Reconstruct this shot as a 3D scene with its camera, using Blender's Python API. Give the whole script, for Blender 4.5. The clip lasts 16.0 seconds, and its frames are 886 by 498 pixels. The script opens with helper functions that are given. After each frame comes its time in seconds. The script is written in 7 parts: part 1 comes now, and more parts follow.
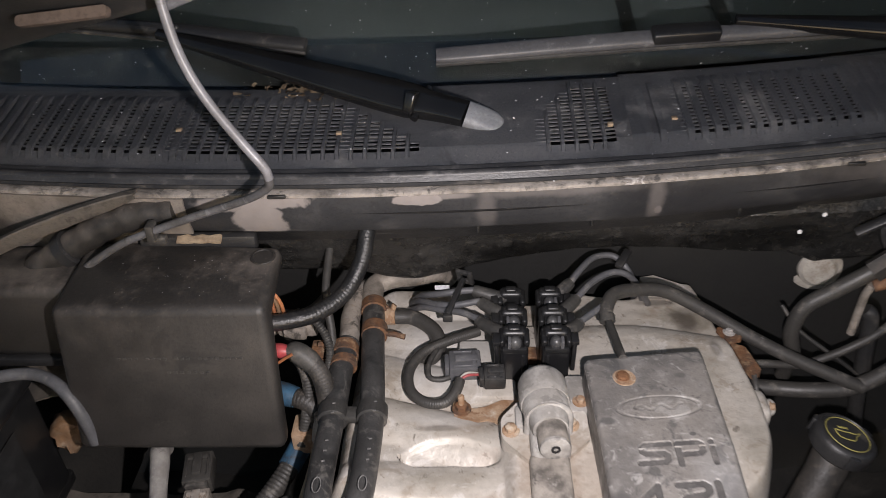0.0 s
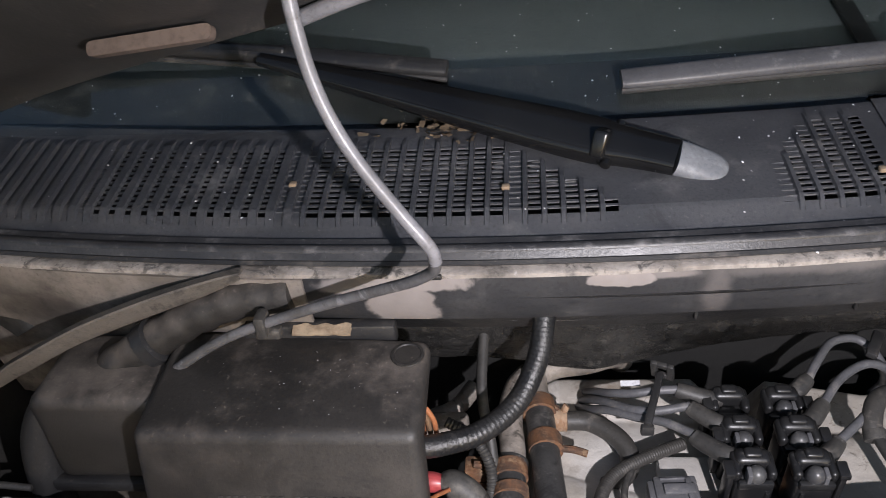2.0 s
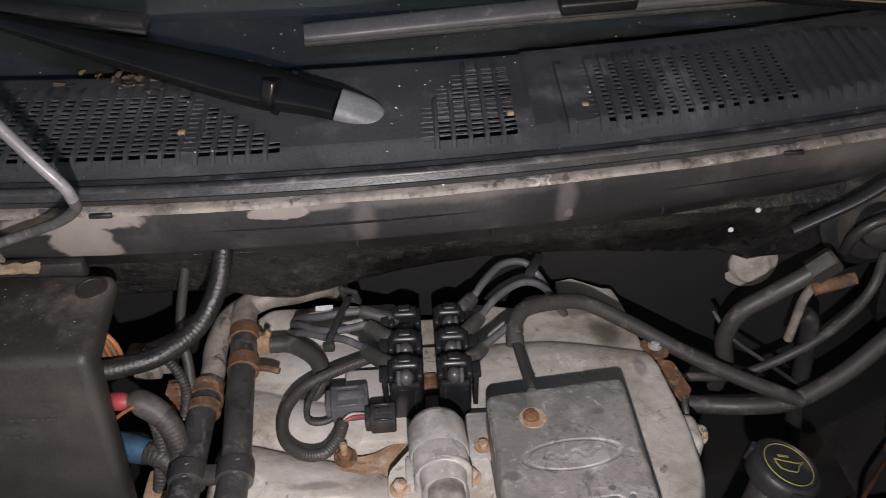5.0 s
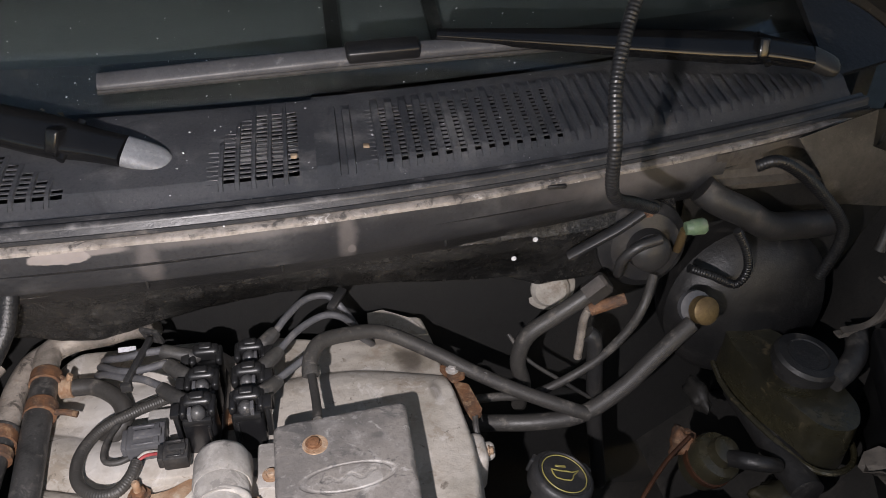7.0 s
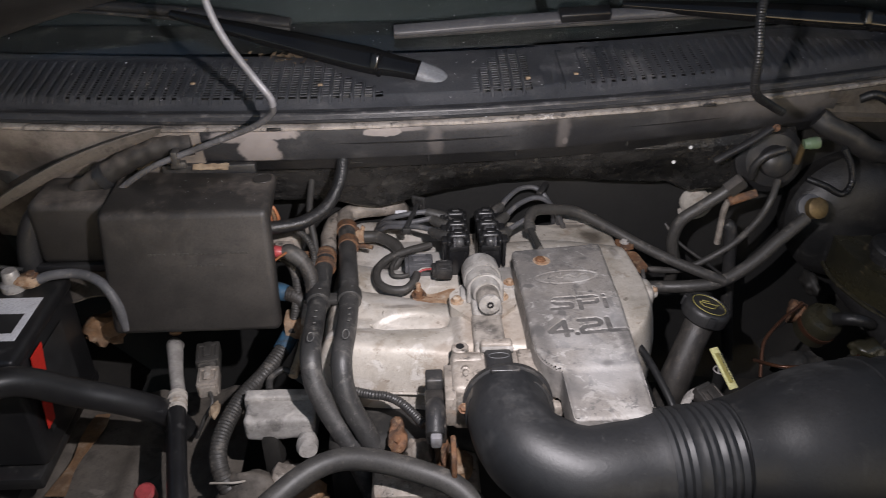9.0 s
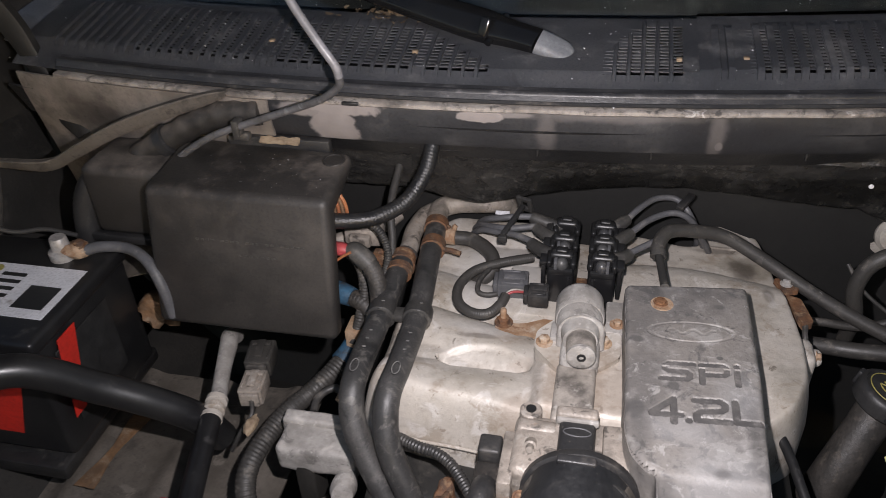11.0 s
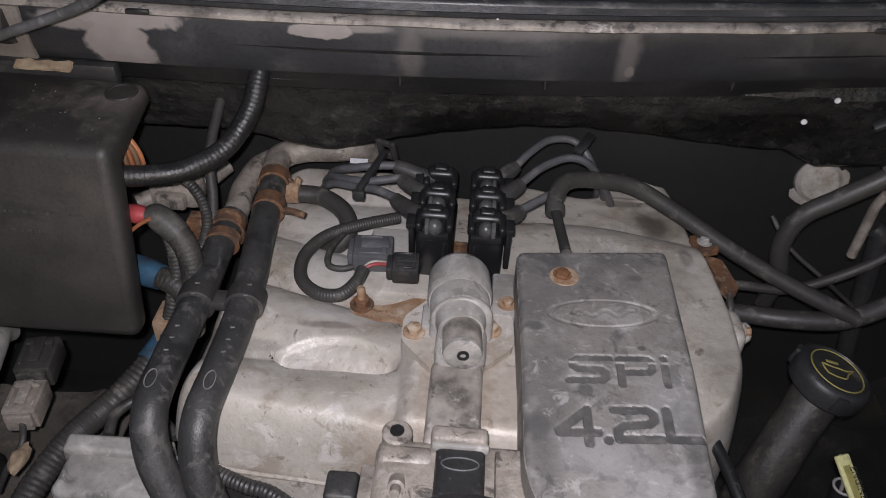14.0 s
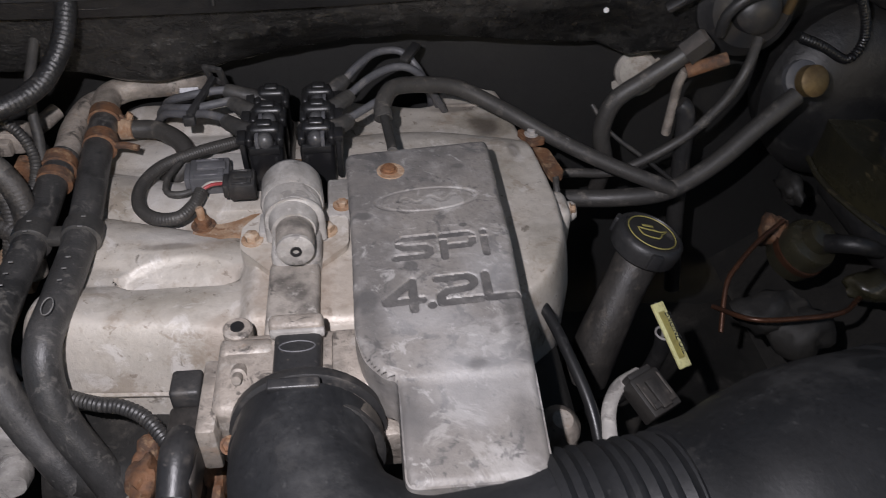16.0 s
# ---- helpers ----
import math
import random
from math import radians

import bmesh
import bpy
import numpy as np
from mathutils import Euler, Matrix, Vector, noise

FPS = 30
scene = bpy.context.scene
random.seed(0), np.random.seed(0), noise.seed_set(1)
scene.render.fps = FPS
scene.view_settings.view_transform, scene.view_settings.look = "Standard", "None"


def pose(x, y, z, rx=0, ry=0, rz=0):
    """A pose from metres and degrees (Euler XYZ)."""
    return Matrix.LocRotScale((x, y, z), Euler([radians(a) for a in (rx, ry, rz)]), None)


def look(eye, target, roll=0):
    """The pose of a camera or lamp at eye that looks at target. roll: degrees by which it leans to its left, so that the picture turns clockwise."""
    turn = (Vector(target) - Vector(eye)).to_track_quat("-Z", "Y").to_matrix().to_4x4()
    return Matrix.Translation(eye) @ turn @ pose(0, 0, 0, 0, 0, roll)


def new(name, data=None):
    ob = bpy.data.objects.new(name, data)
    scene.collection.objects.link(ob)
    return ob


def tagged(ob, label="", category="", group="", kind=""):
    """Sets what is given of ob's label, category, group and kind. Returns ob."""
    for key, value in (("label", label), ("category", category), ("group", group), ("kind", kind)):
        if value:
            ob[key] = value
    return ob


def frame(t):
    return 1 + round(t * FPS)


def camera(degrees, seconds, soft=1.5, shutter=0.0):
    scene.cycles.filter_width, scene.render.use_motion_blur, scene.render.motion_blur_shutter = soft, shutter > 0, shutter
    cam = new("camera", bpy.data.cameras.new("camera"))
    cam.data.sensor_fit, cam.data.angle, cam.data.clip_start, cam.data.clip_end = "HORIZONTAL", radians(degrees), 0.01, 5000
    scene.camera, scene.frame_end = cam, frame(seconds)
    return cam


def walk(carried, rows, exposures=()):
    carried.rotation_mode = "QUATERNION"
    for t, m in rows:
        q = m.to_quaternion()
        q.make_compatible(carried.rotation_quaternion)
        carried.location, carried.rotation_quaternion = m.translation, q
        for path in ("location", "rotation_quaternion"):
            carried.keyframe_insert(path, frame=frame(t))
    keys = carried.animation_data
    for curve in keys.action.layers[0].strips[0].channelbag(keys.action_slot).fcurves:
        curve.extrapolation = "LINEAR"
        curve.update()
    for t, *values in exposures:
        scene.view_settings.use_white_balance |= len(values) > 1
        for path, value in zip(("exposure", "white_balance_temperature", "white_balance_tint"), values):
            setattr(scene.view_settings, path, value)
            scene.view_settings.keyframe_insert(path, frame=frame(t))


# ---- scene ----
cam = camera(58.7, 16.0, soft=0.65, shutter=0.3)
METRES, EYE, TILT, LEAN, TURN = 2.75, 1.75, -35.0, 2.0, 1.7
ROWS = [
    (0.0, 0.0, 0.0, 0.0, -0.0, 0.0, -0.0),
    (0.5, -0.0016, 0.0652, 0.0133, 1.79, -0.99, 0.62),
    (1.0, -0.0202, 0.0969, 0.0224, 3.05, -0.54, 1.14),
    (1.5, -0.0441, 0.1006, 0.027, 3.55, 0.28, 1.1),
    (2.0, -0.0543, 0.098, 0.0292, 3.97, 1.01, 0.44),
    (2.5, -0.0721, 0.0857, 0.0256, 5.29, 1.08, -0.52),
    (3.0, -0.0945, 0.0771, 0.0178, 5.82, 0.51, -1.15),
    (3.5, -0.0723, 0.078, 0.017, 3.42, -0.78, -0.84),
    (4.0, -0.0161, 0.0806, 0.0117, 0.52, -2.29, -0.02),
    (4.5, 0.0155, 0.0699, 0.0194, -2.17, -2.52, 1.25),
    (5.0, 0.0276, 0.0624, 0.0202, -4.43, -2.49, 2.02),
    (7.5, 0.0802, 0.0146, 0.0189, -11.49, 0.39, 4.25),
    (8.0, 0.0666, -0.0712, -0.0154, -10.83, 1.49, 4.75),
    (8.5, 0.0121, -0.1114, -0.0645, -8.83, 2.6, 3.88),
    (9.0, -0.0093, -0.1113, -0.0743, -3.89, 2.93, 1.02),
    (11.5, 0.0544, 0.0416, -0.0254, 9.04, -2.82, -5.78),
    (12.0, 0.0746, 0.1085, -0.0218, 7.3, -4.82, -3.95),
    (12.5, 0.0796, 0.1368, -0.0229, 6.08, -6.04, -2.69),
    (13.0, 0.0561, 0.1274, -0.0278, 4.8, -5.75, -2.92),
    (13.5, 0.0393, 0.0995, -0.0279, 2.45, -4.51, -4.22),
    (14.0, 0.0347, 0.0786, -0.0332, -0.46, -3.85, -4.46),
    (14.5, 0.0354, 0.0746, -0.0421, -2.35, -4.02, -3.5),
    (15.0, 0.04, 0.0808, -0.0488, -3.69, -4.56, -2.5),
    (15.5, 0.0506, 0.0723, -0.049, -5.6, -5.41, -1.07),
    (16.0, 0.06, 0.0612, -0.0536, -8.07, -6.65, 1.72),
]
EXPOSURES = [(0.0, 0.27, 6800, 10), (0.5, 0.33, 6750, 10), (1.0, 0.66, 6550, 10), (1.5, 0.66, 6476, 10), (2.0, 0.64, 6403, 10), (2.5, 0.60, 6330, 10), (3.0, 0.75, 6390, 10), (3.5, 0.76, 6450, 10), (4.0, 0.48, 6550, 10), (4.5, 0.18, 6650, 10), (5.0, 0.08, 6655, 10), (7.5, 0.48, 6680, 10), (8.0, 0.08, 6665, 10), (9.0, 0.14, 6560, 10), (11.5, 0.14, 6635, 10), (12.5, 0.17, 6525, 10), (13.0, -0.08, 6400, 10), (13.5, -0.38, 6365, 10), (14.5, -0.16, 6342, 10), (15.0, -0.12, 6355, 10), (16.0, -0.17, 6380, 10)]
walk(cam, [(t, pose(0, 0, EYE, TILT, LEAN, TURN) @ pose(METRES * x, METRES * y, METRES * z, 90 + pitch, roll, yaw)) for t, x, y, z, yaw, pitch, roll in ROWS], EXPOSURES)

# ---- night, one hand torch above the grille ----
world = bpy.data.worlds.new("night")
scene.world = world
world.use_nodes = True
sky = world.node_tree.nodes.new("ShaderNodeTexSky")
sky.sky_type, sky.sun_disc, sky.sun_elevation, sky.sun_rotation = "NISHITA", False, radians(16), radians(160)
world.node_tree.links.new(sky.outputs[0], world.node_tree.nodes["Background"].inputs[0])
world.node_tree.nodes["Background"].inputs[1].default_value = 0.07

torch = new("torch_light", bpy.data.lights.new("torch_light", "SPOT"))
torch.data.energy, torch.data.shadow_soft_size = 34, 0.007
torch.data.spot_size, torch.data.spot_blend, torch.data.color = radians(150), 1.0, (1.0, 0.95, 1.0)
torch.matrix_world = look((0.075, 0.115, 1.580), (0.0, 0.78, 1.06))


# ---- materials ----
def material(name, base, alt, scale=6.0, rough=(0.45, 0.7), metal=0.0, dust=None, dust_amount=0.0, dust_scale=12.0, bump=0.15, grain=160.0, bias=0.5, up=0.6, coat=0.0, speck=0.6, stains=()):
    m = bpy.data.materials.new(name)
    m.use_nodes = True
    nt = m.node_tree
    nd, ln = nt.nodes, nt.links
    bsdf = nd["Principled BSDF"]

    def math(op, a, b, clamp=False):
        n = nd.new("ShaderNodeMath")
        n.operation, n.use_clamp = op, clamp
        for k, v in enumerate((a, b)):
            if isinstance(v, (int, float)):
                n.inputs[k].default_value = v
            else:
                ln.new(v, n.inputs[k])
        return n.outputs[0]

    def mix(f, a, b):
        n = nd.new("ShaderNodeMix")
        n.data_type = "RGBA"
        for k, v in ((0, f), (6, a), (7, b)):
            if isinstance(v, tuple):
                n.inputs[k].default_value = (*v, 1)
            else:
                ln.new(v, n.inputs[k])
        return n.outputs[2]

    tex = nd.new("ShaderNodeTexCoord")
    info = nd.new("ShaderNodeObjectInfo")
    shift = nd.new("ShaderNodeVectorMath")
    shift.operation = "MULTIPLY_ADD"
    shift.inputs[1].default_value = (7.0, 5.0, 3.0)
    ln.new(info.outputs["Random"], shift.inputs[0])
    ln.new(tex.outputs["Object"], shift.inputs[2])

    def noise_tex(s, detail=5.0, r=0.6):
        n = nd.new("ShaderNodeTexNoise")
        n.inputs["Scale"].default_value, n.inputs["Detail"].default_value, n.inputs["Roughness"].default_value = s, detail, r
        ln.new(shift.outputs[0], n.inputs["Vector"])
        return n.outputs["Fac"]

    def ramp(f, a, b):
        n = nd.new("ShaderNodeMapRange")
        n.interpolation_type = "SMOOTHSTEP"
        n.inputs[1].default_value, n.inputs[2].default_value = a, b
        ln.new(f, n.inputs[0])
        return n.outputs[0]

    big, fine = noise_tex(scale), noise_tex(grain, 4.0, 0.7)
    col = mix(ramp(big, bias - 0.13, bias + 0.17), base, alt)
    col_f = mix(math("MULTIPLY", ramp(fine, 0.45, 0.72), speck), col, tuple(c * 0.55 for c in base))
    rough_f = big
    if dust:
        d = ramp(noise_tex(dust_scale, 7.0, 0.68), 0.62 - 0.3 * dust_amount, 0.78 - 0.1 * dust_amount)
        geo = nd.new("ShaderNodeNewGeometry")
        sep = nd.new("ShaderNodeSeparateXYZ")
        ln.new(geo.outputs["Normal"], sep.inputs[0])
        lift = math("ADD", math("MULTIPLY", sep.outputs[2], up), 1 - up, True)
        speck = ramp(noise_tex(grain * 0.8, 2.0, 0.5), 0.66, 0.74)
        d = math("MULTIPLY", math("ADD", d, math("MULTIPLY", speck, 0.35), True), lift, True)
        col_f = mix(d, col_f, dust)
        rough_f = math("ADD", big, math("MULTIPLY", d, 0.6))
    for colour, level, size, strength in stains:
        n = nd.new("ShaderNodeTexNoise")
        n.inputs["Scale"].default_value, n.inputs["Detail"].default_value, n.inputs["Roughness"].default_value, n.inputs["Distortion"].default_value = size, 9.0, 0.7, 0.7
        ln.new(shift.outputs[0], n.inputs["Vector"])
        col_f = mix(math("MULTIPLY", ramp(n.outputs["Fac"], level, level + 0.07), strength), col_f, colour)
    ln.new(col_f, bsdf.inputs["Base Color"])
    rr = nd.new("ShaderNodeMapRange")
    rr.inputs[1].default_value, rr.inputs[2].default_value = 0.35, 0.75
    rr.inputs[3].default_value, rr.inputs[4].default_value = rough
    ln.new(rough_f, rr.inputs[0])
    ln.new(rr.outputs[0], bsdf.inputs["Roughness"])
    bsdf.inputs["Metallic"].default_value = metal
    bsdf.inputs["Coat Weight"].default_value = coat
    bp = nd.new("ShaderNodeBump")
    bp.inputs["Strength"].default_value, bp.inputs["Distance"].default_value = bump, 0.002
    ln.new(math("ADD", fine, big), bp.inputs["Height"])
    ln.new(bp.outputs[0], bsdf.inputs["Normal"])
    return m


ALU = material("cast_aluminium", (0.55, 0.51, 0.455), (0.44, 0.40, 0.345), 9, (0.36, 0.60), 0.1, (0.30, 0.245, 0.19), 0.30, 18, 0.4, 150, up=0.15, speck=0.25, stains=(((0.27, 0.215, 0.16), 0.54, 12, 0.5), ((0.66, 0.63, 0.595), 0.55, 30, 0.55), ((0.12, 0.10, 0.08), 0.60, 40, 0.75), ((0.19, 0.145, 0.105), 0.60, 85, 0.6)))
ALU_GREY = material("grey_die_casting", (0.40, 0.38, 0.355), (0.25, 0.235, 0.215), 24, (0.5, 0.75), 0.05, (0.55, 0.52, 0.48), 0.34, 30, 0.35, 200, up=0.3, speck=0.4, stains=(((0.13, 0.122, 0.115), 0.56, 26, 0.65), ((0.62, 0.60, 0.57), 0.60, 55, 0.6)))
ALU_DIRTY = material("grimy_casting", (0.37, 0.325, 0.28), (0.17, 0.15, 0.128), 24, (0.34, 0.60), 0.12, (0.46, 0.43, 0.39), 0.30, 38, 0.7, 180, bias=0.52, up=0.2, speck=0.6, stains=(((0.06, 0.054, 0.048), 0.57, 34, 0.8), ((0.33, 0.235, 0.165), 0.58, 22, 0.5), ((0.045, 0.041, 0.037), 0.60, 90, 0.7), ((0.55, 0.52, 0.48), 0.62, 70, 0.6)))
COVER = material("dusty_grey_plastic", (0.225, 0.208, 0.19), (0.145, 0.136, 0.128), 14, (0.40, 0.64), 0, (0.33, 0.315, 0.30), 0.42, 22, 0.35, 180, up=0.3, speck=0.5, stains=(((0.36, 0.345, 0.325), 0.54, 17, 0.55), ((0.085, 0.083, 0.082), 0.55, 24, 0.7), ((0.08, 0.077, 0.075), 0.58, 55, 0.75), ((0.45, 0.435, 0.415), 0.575, 42, 0.55), ((0.06, 0.058, 0.056), 0.63, 120, 0.7)))
COVER_LETTER = material("dark_lettering", (0.125, 0.118, 0.112), (0.075, 0.072, 0.07), 30, (0.42, 0.62), 0, (0.25, 0.235, 0.22), 0.3, 40, 0.1, 260, up=0.2)
PLASTIC = material("dusty_black_plastic", (0.023, 0.0215, 0.020), (0.035, 0.032, 0.029), 6, (0.42, 0.64), 0, (0.15, 0.128, 0.11), 0.62, 7, 0.18, 280, up=1.0, stains=(((0.015, 0.0145, 0.014), 0.58, 12, 0.5), ((0.07, 0.062, 0.054), 0.63, 15, 0.5)))
STRIP_RUBBER = material("scuffed_strip_rubber", (0.028, 0.028, 0.03), (0.048, 0.047, 0.048), 14, (0.3, 0.5), 0, (0.15, 0.145, 0.145), 0.3, 26, 0.2, 260, up=0.35, stains=(((0.19, 0.185, 0.18), 0.64, 40, 0.6),))
PLASTIC_DARK = material("black_plastic", (0.022, 0.022, 0.023), (0.035, 0.034, 0.033), 8, (0.35, 0.55), 0, (0.13, 0.115, 0.1), 0.25, 18, 0.15, 260, up=0.5)
COIL_BLACK = material("black_moulding", (0.011, 0.011, 0.012), (0.018, 0.018, 0.018), 10, (0.30, 0.46), 0, (0.06, 0.058, 0.056), 0.10, 30, 0.08, 200, speck=0.2)
COIL_GREY = material("scuffed_moulding", (0.045, 0.045, 0.047), (0.075, 0.074, 0.073), 30, (0.28, 0.45), 0, (0.15, 0.145, 0.14), 0.25, 40, 0.1, 220, speck=0.3)
COWL = material("weathered_cowl_plastic", (0.092, 0.096, 0.106), (0.135, 0.138, 0.148), 7, (0.34, 0.58), 0, (0.27, 0.265, 0.265), 0.34, 10, 0.15, 300, up=0.4, speck=0.4, stains=(((0.055, 0.057, 0.062), 0.58, 9, 0.5), ((0.25, 0.25, 0.26), 0.66, 24, 0.5)))
RUBBER = material("black_rubber", (0.034, 0.033, 0.032), (0.058, 0.055, 0.050), 12, (0.42, 0.62), 0, (0.15, 0.135, 0.118), 0.3, 25, 0.15, 260, up=0.35, stains=(((0.12, 0.108, 0.092), 0.62, 34, 0.5),))
HOSE = material("heater_hose_rubber", (0.036, 0.0355, 0.035), (0.058, 0.056, 0.054), 14, (0.34, 0.55), 0, (0.13, 0.12, 0.11), 0.26, 30, 0.25, 320, up=0.3, stains=(((0.125, 0.118, 0.108), 0.55, 34, 0.65), ((0.018, 0.018, 0.018), 0.56, 22, 0.75), ((0.17, 0.16, 0.15), 0.62, 90, 0.6)))
HOSE_GREY = material("grey_vinyl_hose", (0.225, 0.222, 0.235), (0.15, 0.147, 0.152), 22, (0.32, 0.5), 0, (0.075, 0.068, 0.06), 0.42, 24, 0.1, 240, up=0.1, stains=(((0.08, 0.078, 0.08), 0.60, 45, 0.7),))
HOSE_SMEARED = material("smeared_vinyl_hose", (0.13, 0.128, 0.132), (0.07, 0.067, 0.065), 26, (0.4, 0.6), 0, (0.05, 0.046, 0.042), 0.5, 24, 0.15, 240, up=0.1, stains=(((0.24, 0.235, 0.24), 0.58, 40, 0.6),))
RUBBER_SOFT = material("duct_rubber", (0.0115, 0.012, 0.013), (0.018, 0.0185, 0.020), 5, (0.42, 0.60), 0, (0.045, 0.045, 0.045), 0.28, 8, 0.12, 220, up=0.4, stains=(((0.035, 0.034, 0.033), 0.60, 14, 0.5),))
RUST = material("rusty_steel", (0.185, 0.088, 0.042), (0.075, 0.047, 0.034), 55, (0.65, 0.9), 0.05, (0.33, 0.22, 0.13), 0.4, 90, 0.6, 300, up=0.1)
RUST_PALE = material("pale_rusty_steel", (0.42, 0.30, 0.20), (0.25, 0.135, 0.07), 40, (0.65, 0.85), 0.05, (0.52, 0.46, 0.38), 0.4, 50, 0.5, 300, up=0.1, stains=(((0.16, 0.065, 0.028), 0.57, 36, 0.8),))
STEEL = material("dull_steel", (0.46, 0.44, 0.42), (0.32, 0.30, 0.28), 30, (0.3, 0.5), 0.3, (0.25, 0.18, 0.12), 0.3, 40, 0.15, 240, up=0.1)
PAINT_BLACK = material("black_undercoat", (0.014, 0.014, 0.0145), (0.024, 0.023, 0.022), 10, (0.35, 0.6), 0, (0.075, 0.07, 0.062), 0.25, 30, 0.5, 120, up=0.4)
ARM_PAINT = material("gloss_black_arm", (0.008, 0.008, 0.0085), (0.012, 0.012, 0.012), 9, (0.12, 0.24), bump=0.04, grain=260, speck=0.1)
CAP_GREY = material("bleached_cap_plastic", (0.19, 0.197, 0.21), (0.14, 0.147, 0.16), 25, (0.5, 0.65), 0, (0.27, 0.28, 0.29), 0.3, 40, 0.1, 240, up=0.1)
PALE_DUST = material("dusty_bare_metal", (0.36, 0.325, 0.29), (0.17, 0.15, 0.132), 18, (0.5, 0.78), 0, (0.06, 0.055, 0.05), 0.5, 26, 0.5, 160, up=0.0, stains=(((0.05, 0.047, 0.045), 0.54, 34, 0.8), ((0.60, 0.57, 0.54), 0.60, 60, 0.7)))
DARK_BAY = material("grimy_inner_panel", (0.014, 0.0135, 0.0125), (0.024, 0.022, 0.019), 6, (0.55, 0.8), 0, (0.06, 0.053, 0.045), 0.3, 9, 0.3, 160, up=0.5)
HOOD_PAINT = material("dirty_hood_underside", (0.040, 0.038, 0.037), (0.026, 0.025, 0.024), 4, (0.42, 0.6), 0, (0.14, 0.125, 0.11), 0.16, 9, 0.2, 160, up=0.0, speck=0.3, stains=(((0.10, 0.085, 0.07), 0.60, 7, 0.6),))
BROWN = material("orange_brown_grime", (0.23, 0.13, 0.066), (0.12, 0.075, 0.045), 25, (0.6, 0.85), 0, (0.30, 0.235, 0.17), 0.45, 40, 0.4, 240, up=0.1)
WHITE = material("soiled_white_plastic", (0.46, 0.43, 0.385), (0.34, 0.31, 0.265), 20, (0.45, 0.65), 0, (0.22, 0.18, 0.14), 0.4, 30, 0.1, 240, up=0.1)
LABEL_WHITE = material("white_paper_label", (0.68, 0.68, 0.70), (0.6, 0.6, 0.62), 30, (0.4, 0.55), 0, (0.3, 0.28, 0.26), 0.15, 40, 0.03, 240)
LABEL_BLACK = material("black_print", (0.02, 0.02, 0.02), (0.03, 0.03, 0.03), 30, (0.4, 0.5), bump=0.02)
LABEL_RED = material("red_print", (0.6, 0.03, 0.02), (0.5, 0.03, 0.02), 30, (0.35, 0.5), bump=0.03)
RED = material("faded_red_plastic", (0.38, 0.06, 0.065), (0.26, 0.045, 0.045), 30, (0.35, 0.5), bump=0.05)
BLUE = material("blue_tape", (0.04, 0.11, 0.185), (0.03, 0.06, 0.095), 30, (0.45, 0.6), bump=0.2, stains=(((0.035, 0.04, 0.045), 0.54, 60, 0.8), ((0.14, 0.11, 0.085), 0.62, 90, 0.6)))
YELLOW = material("yellow_print", (0.34, 0.30, 0.09), (0.24, 0.21, 0.07), 60, (0.4, 0.55), bump=0.03)
DIP_YELLOW = material("faded_yellow_plastic", (0.62, 0.60, 0.30), (0.5, 0.47, 0.2), 40, (0.4, 0.6), 0, (0.3, 0.26, 0.16), 0.2, 60, 0.1, 240)
GREEN = material("green_cap_plastic", (0.15, 0.22, 0.13), (0.11, 0.17, 0.10), 30, (0.4, 0.6), 0, (0.2, 0.2, 0.16), 0.3, 40, 0.1, 240)
BRASS = material("tarnished_brass", (0.21, 0.15, 0.07), (0.12, 0.08, 0.04), 30, (0.4, 0.6), 0.6, (0.22, 0.19, 0.14), 0.3, 40, 0.2, 240)
AMBER = material("oily_amber_plastic", (0.040, 0.036, 0.020), (0.022, 0.021, 0.015), 8, (0.18, 0.40), 0, (0.10, 0.085, 0.055), 0.30, 20, 0.25, 120, coat=0.3, stains=(((0.12, 0.095, 0.055), 0.60, 16, 0.6),))
COPPER = material("oily_copper_pipe", (0.11, 0.05, 0.028), (0.06, 0.03, 0.02), 30, (0.25, 0.45), 0.5, bump=0.1)
DASH = material("dashboard_grain", (0.085, 0.094, 0.094), (0.115, 0.124, 0.124), 3, (0.5, 0.7), bump=0.2)
LEAF = material("dry_leaf_litter", (0.36, 0.28, 0.19), (0.2, 0.14, 0.09), 60, (0.7, 0.9), bump=0.3)
BODY_GREY = material("pale_grey_body_paint", (0.42, 0.44, 0.48), (0.36, 0.38, 0.42), 4, (0.25, 0.4), 0, (0.3, 0.29, 0.28), 0.2, 20, 0.05, 200)
LEAD = material("ignition_lead_rubber", (0.115, 0.115, 0.122), (0.075, 0.075, 0.078), 25, (0.4, 0.6), 0, (0.2, 0.19, 0.18), 0.25, 40, 0.1, 260, up=0.2)
HOSE_DUSTY = material("dusty_vacuum_hose", (0.050, 0.047, 0.043), (0.033, 0.031, 0.029), 20, (0.42, 0.66), 0, (0.165, 0.15, 0.13), 0.34, 40, 0.2, 300, up=0.3, stains=(((0.16, 0.142, 0.12), 0.62, 34, 0.5),))
LOOM = material("grimy_loom_sleeve", (0.030, 0.028, 0.026), (0.050, 0.045, 0.040), 24, (0.40, 0.62), 0, (0.125, 0.105, 0.085), 0.32, 40, 0.35, 260, up=0.3, stains=(((0.10, 0.085, 0.068), 0.60, 36, 0.6),))
